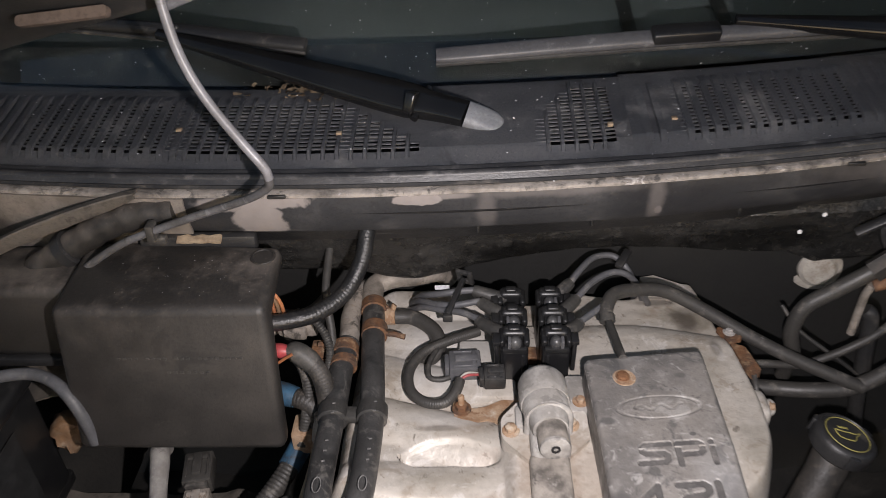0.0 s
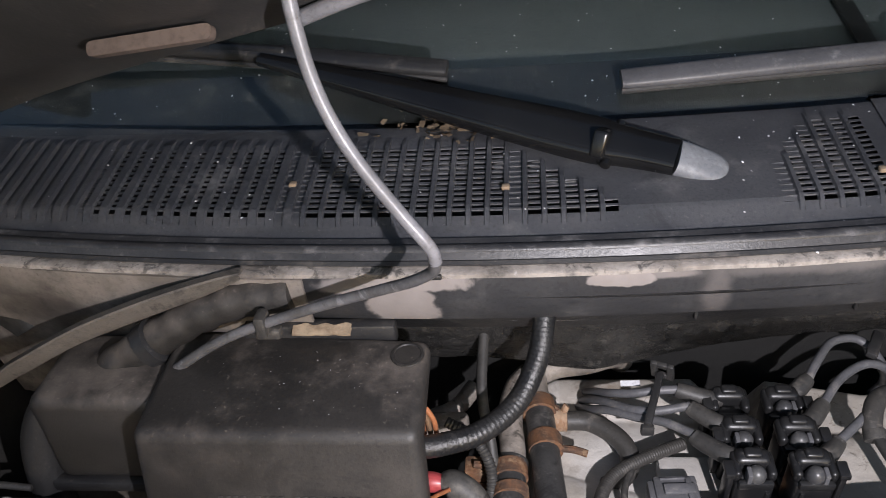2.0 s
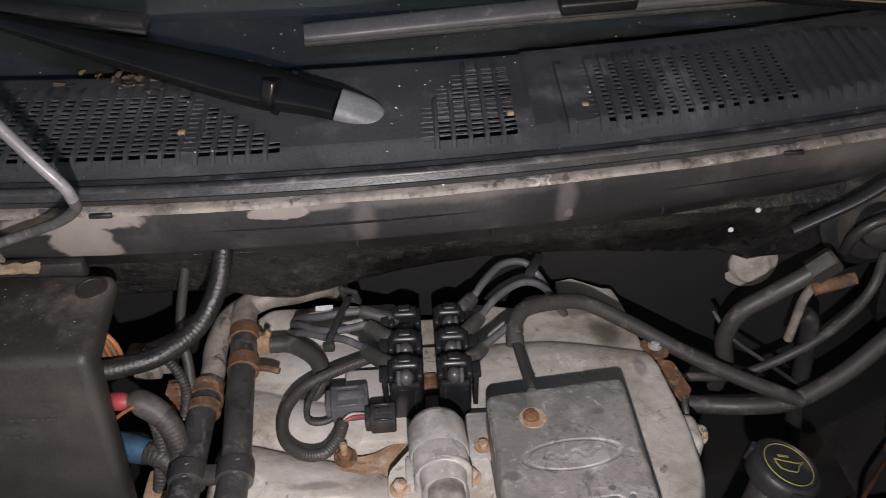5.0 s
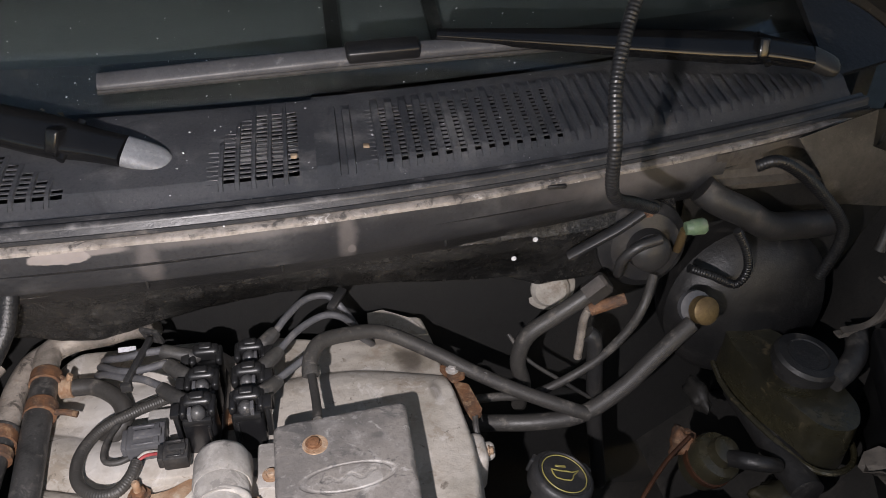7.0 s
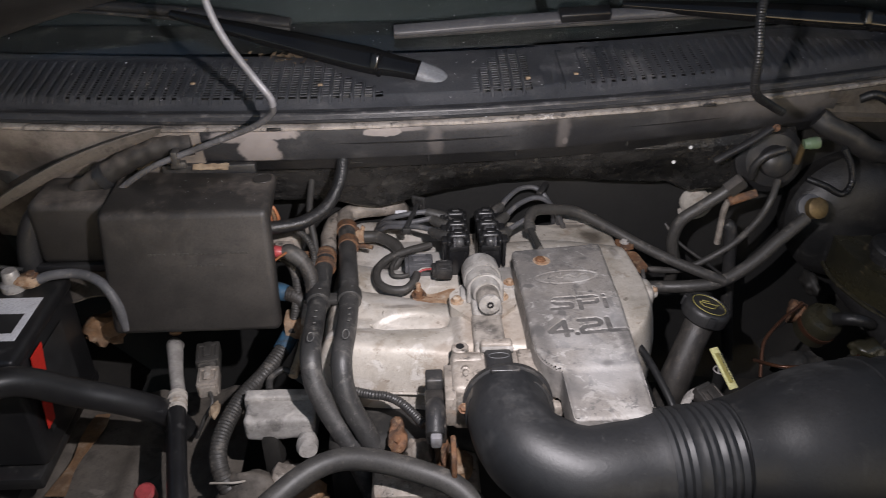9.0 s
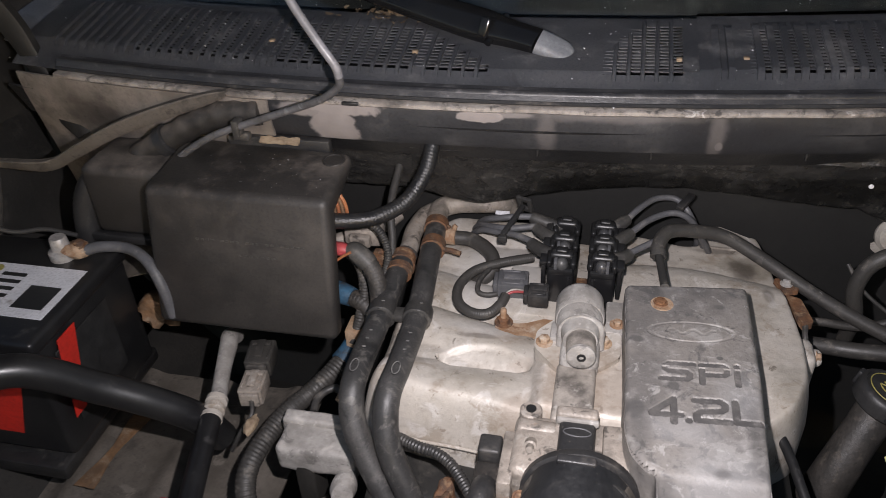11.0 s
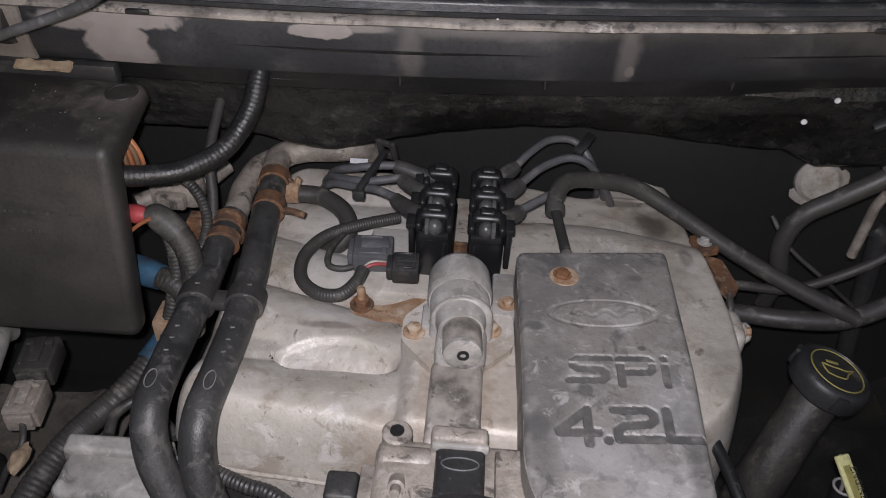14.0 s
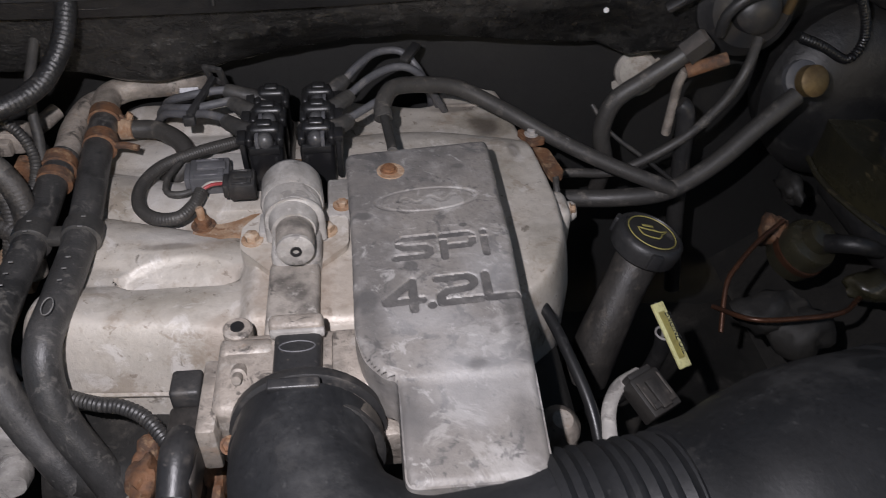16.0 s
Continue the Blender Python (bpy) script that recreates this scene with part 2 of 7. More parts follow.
HARNESS = material("glossy_harness_wrap", (0.013, 0.013, 0.0135), (0.022, 0.0215, 0.021), 20, (0.30, 0.52), 0, (0.07, 0.065, 0.058), 0.18, 30, 0.5, 180, up=0.3)
BLADE = material("greyed_blade_rubber", (0.105, 0.105, 0.111), (0.068, 0.068, 0.072), 20, (0.4, 0.6), 0, (0.2, 0.2, 0.21), 0.2, 40, 0.1, 260, up=0.2)
TAN = material("tan_cavity", (0.14, 0.105, 0.085), (0.08, 0.058, 0.047), 20, (0.6, 0.8), bump=0.2)
OILY = material("oily_insulation", (0.019, 0.0187, 0.0182), (0.031, 0.030, 0.0285), 14, (0.16, 0.42), 0, (0.085, 0.080, 0.072), 0.28, 60, 1.6, 120, up=0.2)
TRAY_DUST = material("dust_caked_panel", (0.135, 0.118, 0.10), (0.075, 0.065, 0.053), 9, (0.6, 0.85), 0, (0.04, 0.036, 0.032), 0.45, 12, 0.35, 170, up=0.1, stains=(((0.20, 0.178, 0.152), 0.60, 20, 0.6), ((0.03, 0.027, 0.024), 0.58, 14, 0.6)))
GUSSET = material("grimy_folded_steel", (0.062, 0.055, 0.046), (0.030, 0.027, 0.023), 14, (0.5, 0.75), 0, (0.15, 0.132, 0.11), 0.35, 20, 0.4, 170, up=0.2)
SPINE = material("stained_casting", (0.36, 0.325, 0.285), (0.10, 0.09, 0.08), 28, (0.40, 0.66), 0.05, (0.50, 0.47, 0.43), 0.3, 60, 0.35, 240, bias=0.52, up=0.2, speck=0.4, stains=(((0.05, 0.046, 0.042), 0.58, 30, 0.7),))
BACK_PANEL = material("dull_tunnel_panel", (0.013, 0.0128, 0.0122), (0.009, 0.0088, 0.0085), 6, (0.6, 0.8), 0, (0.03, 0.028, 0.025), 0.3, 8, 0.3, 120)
MARK = material("faded_print", (0.20, 0.197, 0.19), (0.10, 0.098, 0.095), 60, (0.5, 0.7), bump=0.05)
ORANGE_WIRE = material("orange_wire", (0.36, 0.14, 0.06), (0.27, 0.10, 0.045), 30, (0.4, 0.6), bump=0.03)


def plain(name, colour, rough):
    m = bpy.data.materials.new(name)
    m.use_nodes = True
    b = m.node_tree.nodes["Principled BSDF"]
    b.inputs["Base Color"].default_value, b.inputs["Roughness"].default_value = (*colour, 1), rough
    return m


GLASS = plain("tinted_glass", (0.8, 0.87, 0.85), 0.02)
GLASS.node_tree.nodes["Principled BSDF"].inputs["Transmission Weight"].default_value = 1.0
GLASS.node_tree.nodes["Principled BSDF"].inputs["IOR"].default_value = 1.5


def patched(m, patches, colour, flat=False, grain=45):
    """Patches of another colour: rows of (x, z, half width, half height, strength, softness); y for z where flat."""
    nt = m.node_tree
    nd, ln = nt.nodes, nt.links
    bsdf = nd["Principled BSDF"]
    tex = nd.new("ShaderNodeTexCoord")
    ns = nd.new("ShaderNodeTexNoise")
    ns.inputs["Scale"].default_value, ns.inputs["Detail"].default_value = grain, 5
    ln.new(tex.outputs["Object"], ns.inputs["Vector"])
    total = None
    for x, z, rx, rz, strength, spread in patches:
        sub = nd.new("ShaderNodeVectorMath")
        sub.operation = "SUBTRACT"
        sub.inputs[1].default_value = (x, z, 0) if flat else (x, 0, z)
        ln.new(tex.outputs["Object"], sub.inputs[0])
        mul = nd.new("ShaderNodeVectorMath")
        mul.operation = "MULTIPLY"
        mul.inputs[1].default_value = (1 / rx, 1 / rz, 0) if flat else (1 / rx, 0, 1 / rz)
        ln.new(sub.outputs[0], mul.inputs[0])
        length = nd.new("ShaderNodeVectorMath")
        length.operation = "LENGTH"
        ln.new(mul.outputs[0], length.inputs[0])
        add = nd.new("ShaderNodeMath")
        add.operation = "MULTIPLY_ADD"
        add.inputs[1].default_value = 1.1
        ln.new(ns.outputs["Fac"], add.inputs[0])
        ln.new(length.outputs["Value"], add.inputs[2])
        edge = nd.new("ShaderNodeMapRange")
        edge.interpolation_type = "SMOOTHSTEP"
        edge.inputs[1].default_value, edge.inputs[2].default_value, edge.inputs[3].default_value, edge.inputs[4].default_value = 1.55 - spread, 1.55 + spread * 0.4, strength, 0.0
        ln.new(add.outputs[0], edge.inputs[0])
        if total is None:
            total = edge.outputs[0]
        else:
            big = nd.new("ShaderNodeMath")
            big.operation = "MAXIMUM"
            ln.new(total, big.inputs[0])
            ln.new(edge.outputs[0], big.inputs[1])
            total = big.outputs[0]
    old = bsdf.inputs["Base Color"].links[0].from_socket
    mx = nd.new("ShaderNodeMix")
    mx.data_type = "RGBA"
    ln.new(total, mx.inputs[0])
    ln.new(old, mx.inputs[6])
    tint = nd.new("ShaderNodeMix")
    tint.data_type = "RGBA"
    ln.new(ns.outputs["Fac"], tint.inputs[0])
    tint.inputs[6].default_value = (*[c * 0.75 for c in colour], 1)
    tint.inputs[7].default_value = (*[min(1, c * 1.2) for c in colour], 1)
    ln.new(tint.outputs[2], mx.inputs[7])
    ln.new(mx.outputs[2], bsdf.inputs["Base Color"])
    return m


# ---- mesh helpers ----
def to_mesh(name, bm, mat, sharp=38):
    bmesh.ops.recalc_face_normals(bm, faces=bm.faces)
    for f in bm.faces:
        f.smooth = True
    for e in bm.edges:
        if len(e.link_faces) == 2 and e.calc_face_angle(0) > radians(sharp):
            e.smooth = False
    me = bpy.data.meshes.new(name)
    bm.to_mesh(me)
    bm.free()
    me.materials.append(mat)
    return me


def thing(name, at, label, category, group="", kind=""):
    ob = new(name)
    ob.location = at
    ob.empty_display_size = 0.02
    return tagged(ob, label, category, group, kind)


def part(name, bm, mat, parent, label="", sharp=38):
    ob = new(name, to_mesh(name, bm, mat, sharp))
    ob.parent = parent
    ob.matrix_parent_inverse = Matrix.Translation(-Vector(parent.location))
    return tagged(ob, label) if label else ob


def single(name, bm, mat, label, category, group="", kind="", sharp=38):
    return tagged(new(name, to_mesh(name, bm, mat, sharp)), label, category, group, kind)


def move(bm, m):
    bmesh.ops.transform(bm, matrix=m, verts=bm.verts)
    return bm


def join(*parts):
    out = bmesh.new()
    for b in parts:
        me = bpy.data.meshes.new("join")
        b.to_mesh(me)
        b.free()
        out.from_mesh(me)
        bpy.data.meshes.remove(me)
    return out


def block(x0, x1, y0, y1, z0, z1, bevel=0.003, seg=2, taper=1.0, m=None):
    bm = bmesh.new()
    bmesh.ops.create_cube(bm, size=1)
    for v in bm.verts:
        k = taper if v.co.z > 0 else 1.0
        v.co = ((x0 + x1) / 2 + v.co.x * (x1 - x0) * k, (y0 + y1) / 2 + v.co.y * (y1 - y0) * k, (z0 + z1) / 2 + v.co.z * (z1 - z0))
    if bevel:
        bmesh.ops.bevel(bm, geom=bm.edges[:], offset=bevel, segments=seg, profile=0.5, affect="EDGES")
    return move(bm, m) if m is not None else bm


def prism(poly, z0, z1, bevel=0.0, seg=3, m=None):
    bm = bmesh.new()
    low = [bm.verts.new((x, y, z0)) for x, y in poly]
    top = [bm.verts.new((x, y, z1)) for x, y in poly]
    bm.faces.new(low[::-1])
    bm.faces.new(top)
    for a in range(len(poly)):
        b = (a + 1) % len(poly)
        bm.faces.new((low[a], low[b], top[b], top[a]))
    if bevel:
        edges = [e for e in bm.edges if e.verts[0].co.z == z1 and e.verts[1].co.z == z1]
        bmesh.ops.bevel(bm, geom=edges, offset=bevel, segments=seg, profile=0.5, affect="EDGES")
    return move(bm, m) if m is not None else bm


def rounded(poly, r, n=4):
    """A polygon with its corners cut round."""
    out = []
    for k, p in enumerate(poly):
        p, a, b = Vector(p), Vector(poly[k - 1]), Vector(poly[(k + 1) % len(poly)])
        ra = min(r, (a - p).length * 0.45, (b - p).length * 0.45)
        s, e = p + (a - p).normalized() * ra, p + (b - p).normalized() * ra
        for i in range(n + 1):
            t = i / n
            q = s * (1 - t) ** 2 + p * 2 * t * (1 - t) + e * t * t
            out.append((q.x, q.y))
    return out


def lathe(profile, at, axis=(0, 0, 1), n=28):
    """Turned body: profile rows of (height along the axis, radius)."""
    bm = bmesh.new()
    rings = []
    for h, r in profile:
        rings.append([bm.verts.new((r * math.cos(2 * math.pi * k / n), r * math.sin(2 * math.pi * k / n), h)) for k in range(n)])
    for a, b in zip(rings, rings[1:]):
        for k in range(n):
            bm.faces.new((a[k], a[(k + 1) % n], b[(k + 1) % n], b[k]))
    bm.faces.new(rings[0][::-1])
    bm.faces.new(rings[-1])
    bmesh.ops.remove_doubles(bm, verts=bm.verts, dist=1e-6)
    q = Vector((0, 0, 1)).rotation_difference(Vector(axis).normalized())
    return move(bm, Matrix.Translation(at) @ q.to_matrix().to_4x4())


def smooth_line(points, per=8):
    """Points along a smooth line through the given ones (value rows of any length)."""
    p = [np.array(q, float) for q in points]
    p = [2 * p[0] - p[1]] + p + [2 * p[-1] - p[-2]]
    out = []
    for a, b, c, d in zip(p, p[1:], p[2:], p[3:]):
        for k in range(per):
            t = k / per
            out.append(0.5 * (2 * b + (c - a) * t + (2 * a - 5 * b + 4 * c - d) * t * t + (3 * b - a - 3 * c + d) * t ** 3))
    out.append(p[-2])
    return out


def tube(points, r, sides=14, per=8, ribs=None, flat=1.0, caps=True):
    """A bent tube. points: x, y, z with an optional radius of their own. ribs: (pitch, depth) of corrugation."""
    rows = smooth_line([(*q, r) if len(q) == 3 else q for q in points], per)
    if ribs:
        fine, step = [], ribs[0] / 4
        for a, b in zip(rows, rows[1:]):
            k = max(1, int(np.linalg.norm((b - a)[:3]) / step))
            fine += [a + (b - a) * i / k for i in range(k)]
        rows = fine + [rows[-1]]
    bm = bmesh.new()
    normal, rings, run = None, [], 0.0
    for k, q in enumerate(rows):
        here = Vector(q[:3])
        way = (Vector(rows[min(k + 1, len(rows) - 1)][:3]) - Vector(rows[max(k - 1, 0)][:3])).normalized()
        if normal is None:
            normal = way.cross(Vector((0.13, 0.21, 0.97))).normalized()
        normal = (normal - way * normal.dot(way)).normalized()
        side = way.cross(normal)
        rad = float(q[3])
        if ribs:
            run += float(np.linalg.norm((q - rows[k - 1])[:3])) if k else 0
            rad = rad - ribs[1] * (0.5 + 0.5 * math.cos(2 * math.pi * run / ribs[0]))
        rings.append([bm.verts.new(here + rad * (math.cos(2 * math.pi * s / sides) * normal + flat * math.sin(2 * math.pi * s / sides) * side)) for s in range(sides)])
    for a, b in zip(rings, rings[1:]):
        for s in range(sides):
            bm.faces.new((a[s], a[(s + 1) % sides], b[(s + 1) % sides], b[s]))
    if caps:
        bm.faces.new(rings[0][::-1])
        bm.faces.new(rings[-1])
    return bm


def sheet(rows, thick=0.0):
    """A surface through rows of points; thick pulls a second skin along its normals."""
    bm = bmesh.new()
    vs = [[bm.verts.new(p) for p in row] for row in rows]
    for a, b in zip(vs, vs[1:]):
        for k in range(len(a) - 1):
            bm.faces.new((a[k], a[k + 1], b[k + 1], b[k]))
    if thick:
        bmesh.ops.recalc_face_normals(bm, faces=bm.faces)
        bmesh.ops.solidify(bm, geom=bm.faces[:], thickness=thick)
    return bm


def bolt(at, axis=(0, 0, 1), r=0.006, h=0.005, washer=0.0095):
    body = lathe([(0, washer), (0.0015, washer), (0.0018, washer * 0.9)], at, axis, 18)
    head = lathe([(0.0018, r), (h, r), (h + 0.001, r * 0.8)], at, axis, 6)
    return join(body, head)


def lettering(text, size, thick, m, stretch=1.0):
    """Text as a mesh, lying in the plane of m."""
    cu = bpy.data.curves.new("lettering", "FONT")
    cu.body, cu.size, cu.extrude, cu.resolution_u, cu.offset = text, size, thick, 3, 0.0
    ob = new("lettering", cu)
    bpy.context.view_layer.update()
    me = bpy.data.meshes.new_from_object(ob.evaluated_get(bpy.context.evaluated_depsgraph_get()))
    bpy.data.objects.remove(ob)
    bpy.data.curves.remove(cu)
    bm = bmesh.new()
    bm.from_mesh(me)
    bpy.data.meshes.remove(me)
    for v in bm.verts:
        v.co.x *= stretch
    return move(bm, m)


# ---- the truck's body round the engine bay ----
def seam_y(x):
    return 0.867 + 0.135 * (x + 0.2) ** 2


def rear_y(x):
    return 1.078 + 0.10 * (x + 0.25) ** 2


def glass_z(x, y):
    return 1.288 + 0.53 * (y - rear_y(x))


def steps(a, b, n):
    return [a + (b - a) * k / n for k in range(n + 1)]


ground = single("ground", sheet([[(x, y, 0) for x in steps(-60, 60, 12)] for y in steps(-60, 60, 12)]), DARK_BAY, "dark driveway under the truck", "ground", kind="structure")

# windshield and what lies behind it
windshield = single("windshield", sheet([[(x, rear_y(x) - 0.01 + s, glass_z(x, rear_y(x)) - 0.004 + 0.53 * s) for x in steps(-0.98, 1.12, 40)] for s in steps(0, 0.75, 12)], 0.005),
                    GLASS, "dark tinted windshield glass with dust specks", "windshield", kind="structure")
windshield.visible_shadow = False
single("dashboard_top", sheet([[(x, rear_y(x) + 0.02 + s, 1.265 + 0.03 * math.sin(5 * s) + 0.10 * s) for x in steps(-0.95, 1.1, 30)] for s in steps(0, 0.6, 10)], 0.01),
       DASH, "dark teal-grey dashboard top behind the glass", "dashboard", kind="structure")
for x in (0.245, 0.40):
    single("dash_seam", sheet([[(x + a, rear_y(x) + 0.06 + s, 1.279 + 0.03 * math.sin(5 * (s + 0.04)) + 0.10 * (s + 0.04)) for a in steps(-0.011, 0.011, 2)] for s in steps(0, 0.5, 10)], 0.004), PAINT_BLACK, "dark groove across the dashboard top", "dashboard seam", kind="structure")
single("cabin_shell", join(block(-1.1, 1.25, 2.1, 2.14, 0.4, 2.0, 0.01), block(-1.1, 1.25, 1.3, 2.1, 1.86, 1.9, 0.01), block(-1.14, -1.1, 1.25, 2.14, 0.4, 1.9, 0.01), block(1.25, 1.29, 1.4, 2.14, 0.4, 1.9, 0.01)),
       DASH, "dark cabin interior behind the windshield", "interior", kind="structure")


single("windshield_frit", sheet([[(x, rear_y(x) - 0.005 + s, glass_z(x, rear_y(x)) - 0.013 + 0.53 * s) for x in steps(-0.98, 1.12, 40)] for s in steps(0, 0.085, 4)], 0.001),
       PAINT_BLACK, "black ceramic band along the windshield foot", "windshield band", kind="structure")


# cowl panels with their air grilles
def cowl_height(d):
    return float(np.interp(d, (-0.03, 0.03, 0.042, 0.06, 0.20, 0.24), (1.218, 1.246, 1.252, 1.264, 1.287, 1.287)))


def grille_zone(x):
    """Depth range of the grille at x, and whether it has holes."""
    if -0.79 < x < -0.085:
        top = 0.170 - 0.10 * max(0.0, (x + 0.20) / 0.115) - (0.02 * max(0, -x - 0.6))
        return (0.052, top, -0.64 < x) if top > 0.06 else None
    if 0.085 < x < 0.178:
        return 0.052, 0.10 + 0.08 * min(1.0, (x - 0.085) / 0.045), True
    if 0.225 < x < 0.26:
        return 0.052, 0.165, False
    if 0.272 < x < 0.96:
        return 0.052, 0.17 - 0.12 * max(0.0, (x - 0.62) / 0.4), x < 0.53
    return None


def cowl_panel(x0, x1, lift):
    pitch, row = 0.0187, 0.0085
    xs, ds = [], [0.008, 0.014, 0.020, 0.027, 0.034, 0.042, 0.047]
    n = int((x1 - x0) / pitch)
    for k in range(n):
        a = x0 + k * pitch
        rib = 0.0042 if -0.41 < a < 0.2 else 0.0088
        xs += [(a, 0), (a + rib, 0), (a + rib + 0.0009, 1), (a + pitch - 0.0010, 1)]
    xs.append((x1, 0))
    d = 0.052
    rows = [(v, 0) for v in ds]
    while d < 0.182:
        rows += [(d, 0), (d + 0.0030, 0), (d + 0.0034, 1), (d + 0.0081, 1)]
        d += row
    rows += [(d, 0), (0.192, 0), (0.205, 0), (0.215, 0)]
    bm = bmesh.new()
    grid = []
    for d, hole_d in rows:
        line = []
        for x, hole_x in xs:
            zone = grille_zone(x)
            z = cowl_height(d) + lift
            if zone and zone[0] <= d <= zone[1]:
                z += 0.0034 if not hole_x else -0.0012 + (0.0014 if zone[2] and not hole_d else 0.0)
            elif zone and zone[1] < d < zone[1] + 0.014 and not hole_x:
                z += 0.0034 * (1 - (d - zone[1]) / 0.016)
            line.append(bm.verts.new((x, seam_y(x) + d, z)))
        grid.append(line)
    for a in range(len(rows) - 1):
        for b in range(len(xs) - 1):
            zone = grille_zone(xs[b][0])
            hole = not (-0.425 < xs[b][0] < -0.400 or -0.196 < xs[b][0] < -0.178) and rows[a][1] and rows[a + 1][1] and xs[b][1] and xs[b + 1][1]
            if hole and zone and zone[2] and zone[0] <= rows[a][0] and rows[a + 1][0] <= zone[1]:
                continue
            bm.faces.new((grid[a][b], grid[a][b + 1], grid[a + 1][b + 1], grid[a + 1][b]))
    bmesh.ops.solidify(bm, geom=bm.faces[:], thickness=0.003)
    return bm


cowl_left = single("cowl_panel", cowl_panel(-0.842, 0.212, 0.0), COWL, "weathered black plastic cowl panel with slotted air grille", "cowl panel", "cowl panels", "structure", 25)
cowl_right = single("cowl_panel", cowl_panel(0.206, 1.0, 0.0035), COWL, "weathered black plastic cowl panel lapping over its neighbour", "cowl panel", "cowl panels", "structure", 25)
single("cowl_plenum_floor", sheet([[(x, seam_y(x) + d, z) for x in steps(-0.86, 1.02, 40)] for d, z in ((0.0, 1.2), (0.03, 1.14), (0.2, 1.13), (0.26, 1.25))], 0.004), PAINT_BLACK, "dark air plenum floor under the grille", "body panel", kind="structure")
# body side of the cowl, out to the fenders
single("cowl_corner_left", sheet([[(x, y, z + 0.1 * max(0, -0.83 - x)) for x in steps(-0.95, -0.838, 4)] for y, z in ((1.0, 1.238), (1.02, 1.262), (1.06, 1.274), (1.16, 1.287))], 0.004), COWL, "dusty black cowl end beside the hinge", "cowl panel", kind="structure")

# rubber weatherstrip and the pale pinch-weld flange under it
strip = thing("weatherstrip", (0.1, 0.88, 1.24), "black rubber weatherstrip along the cowl edge", "weatherstrip", kind="structure")
part("seal_bulb", tube([(x, seam_y(x) + 0.017, 1.2455) for x in steps(-0.75, 1.02, 24)], 0.0065, 10, 2), STRIP_RUBBER, strip)
part("seal_lip", sheet([[(x, seam_y(x) + d, z) for x in steps(-0.75, 1.02, 60)] for d, z in ((0.006, 1.240), (0.011, 1.2475), (0.030, 1.2515))], 0.003), STRIP_RUBBER, strip)
part("seal_channel", sheet([[(x, seam_y(x) + d, z) for x in steps(-0.75, 1.02, 60)] for d, z in ((0.002, 1.2388), (0.005, 1.2415), (0.009, 1.2415))], 0.003), PLASTIC_DARK, strip)


def uneven(x, k, size):
    return size * noise.noise(Vector((x * k, 1.7, 0.3)))


single("pinch_weld_flange", sheet([[(x, seam_y(x) + d + uneven(x, 9, 0.002), z + uneven(x, 14, 0.0016)) for x in steps(-0.75, 1.03, 120)] for d, z in ((0.012, 1.2345), (-0.003, 1.2352), (-0.0055, 1.2335), (-0.0055, 1.2292), (-0.001, 1.2262))], 0.0015),
       PALE_DUST, "pale dusty pinch-weld flange with flaking sealer", "flange", kind="structure")


# firewall: dark paint with bare grey patches, soft pale streaks, paler towards the right
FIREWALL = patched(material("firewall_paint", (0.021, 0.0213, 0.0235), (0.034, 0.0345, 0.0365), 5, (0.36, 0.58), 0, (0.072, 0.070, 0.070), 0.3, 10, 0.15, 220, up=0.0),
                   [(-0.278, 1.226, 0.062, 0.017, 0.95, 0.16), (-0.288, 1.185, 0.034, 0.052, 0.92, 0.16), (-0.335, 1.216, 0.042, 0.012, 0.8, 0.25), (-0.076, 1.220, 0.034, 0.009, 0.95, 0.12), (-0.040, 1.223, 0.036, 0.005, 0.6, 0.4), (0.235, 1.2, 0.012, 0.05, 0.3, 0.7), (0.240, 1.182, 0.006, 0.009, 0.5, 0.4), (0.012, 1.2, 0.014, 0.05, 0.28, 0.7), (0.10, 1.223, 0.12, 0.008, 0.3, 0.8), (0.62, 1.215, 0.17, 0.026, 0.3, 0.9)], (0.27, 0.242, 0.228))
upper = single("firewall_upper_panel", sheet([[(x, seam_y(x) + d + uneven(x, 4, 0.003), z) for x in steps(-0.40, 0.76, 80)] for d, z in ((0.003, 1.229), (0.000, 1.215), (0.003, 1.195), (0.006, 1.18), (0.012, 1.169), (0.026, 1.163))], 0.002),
               FIREWALL, "dark painted firewall panel with bare grey worn patches and soft pale streaks", "firewall", kind="structure")


def arch_z(x):
    return 1.045 + 0.030 * math.exp(-((x - 0.2) / 0.17) ** 2) + 0.02 * max(0, x - 0.38) - 0.02 * math.exp(-((x + 0.1) / 0.07) ** 2) - 0.024 * min(1.0, max(0.0, (x - 0.46) / 0.05))


def insulation_point(x, a):
    """A point of the insulation: a runs from 1 at the top fold to 0 at the arched hem."""
    d = float(np.interp(a, (-0.02, 0.0, 0.06, 0.25, 0.5, 0.75, 0.86, 0.90, 0.93, 0.96, 1.0), (0.10, 0.078, 0.070, 0.064, 0.055, 0.044, 0.034, 0.022, 0.020, 0.023, 0.027)))
    lump = 0.004 * noise.noise(Vector((x * 6, a * 3, 0))) + 0.0022 * noise.noise(Vector((x * 32, a * 9, 4))) + 0.0011 * noise.noise(Vector((x * 90, a * 24, 8)))
    k = min(1.0, max(0.0, (a - 0.80) / 0.12))
    return x, (seam_y(x) * 0.5 + 0.445) * (1 - k) + (seam_y(x) + 0.004) * k + d + lump, a * 1.163 + (1 - a) * arch_z(x) + 0.0015 * noise.noise(Vector((x * 40, a * 8, 2)))


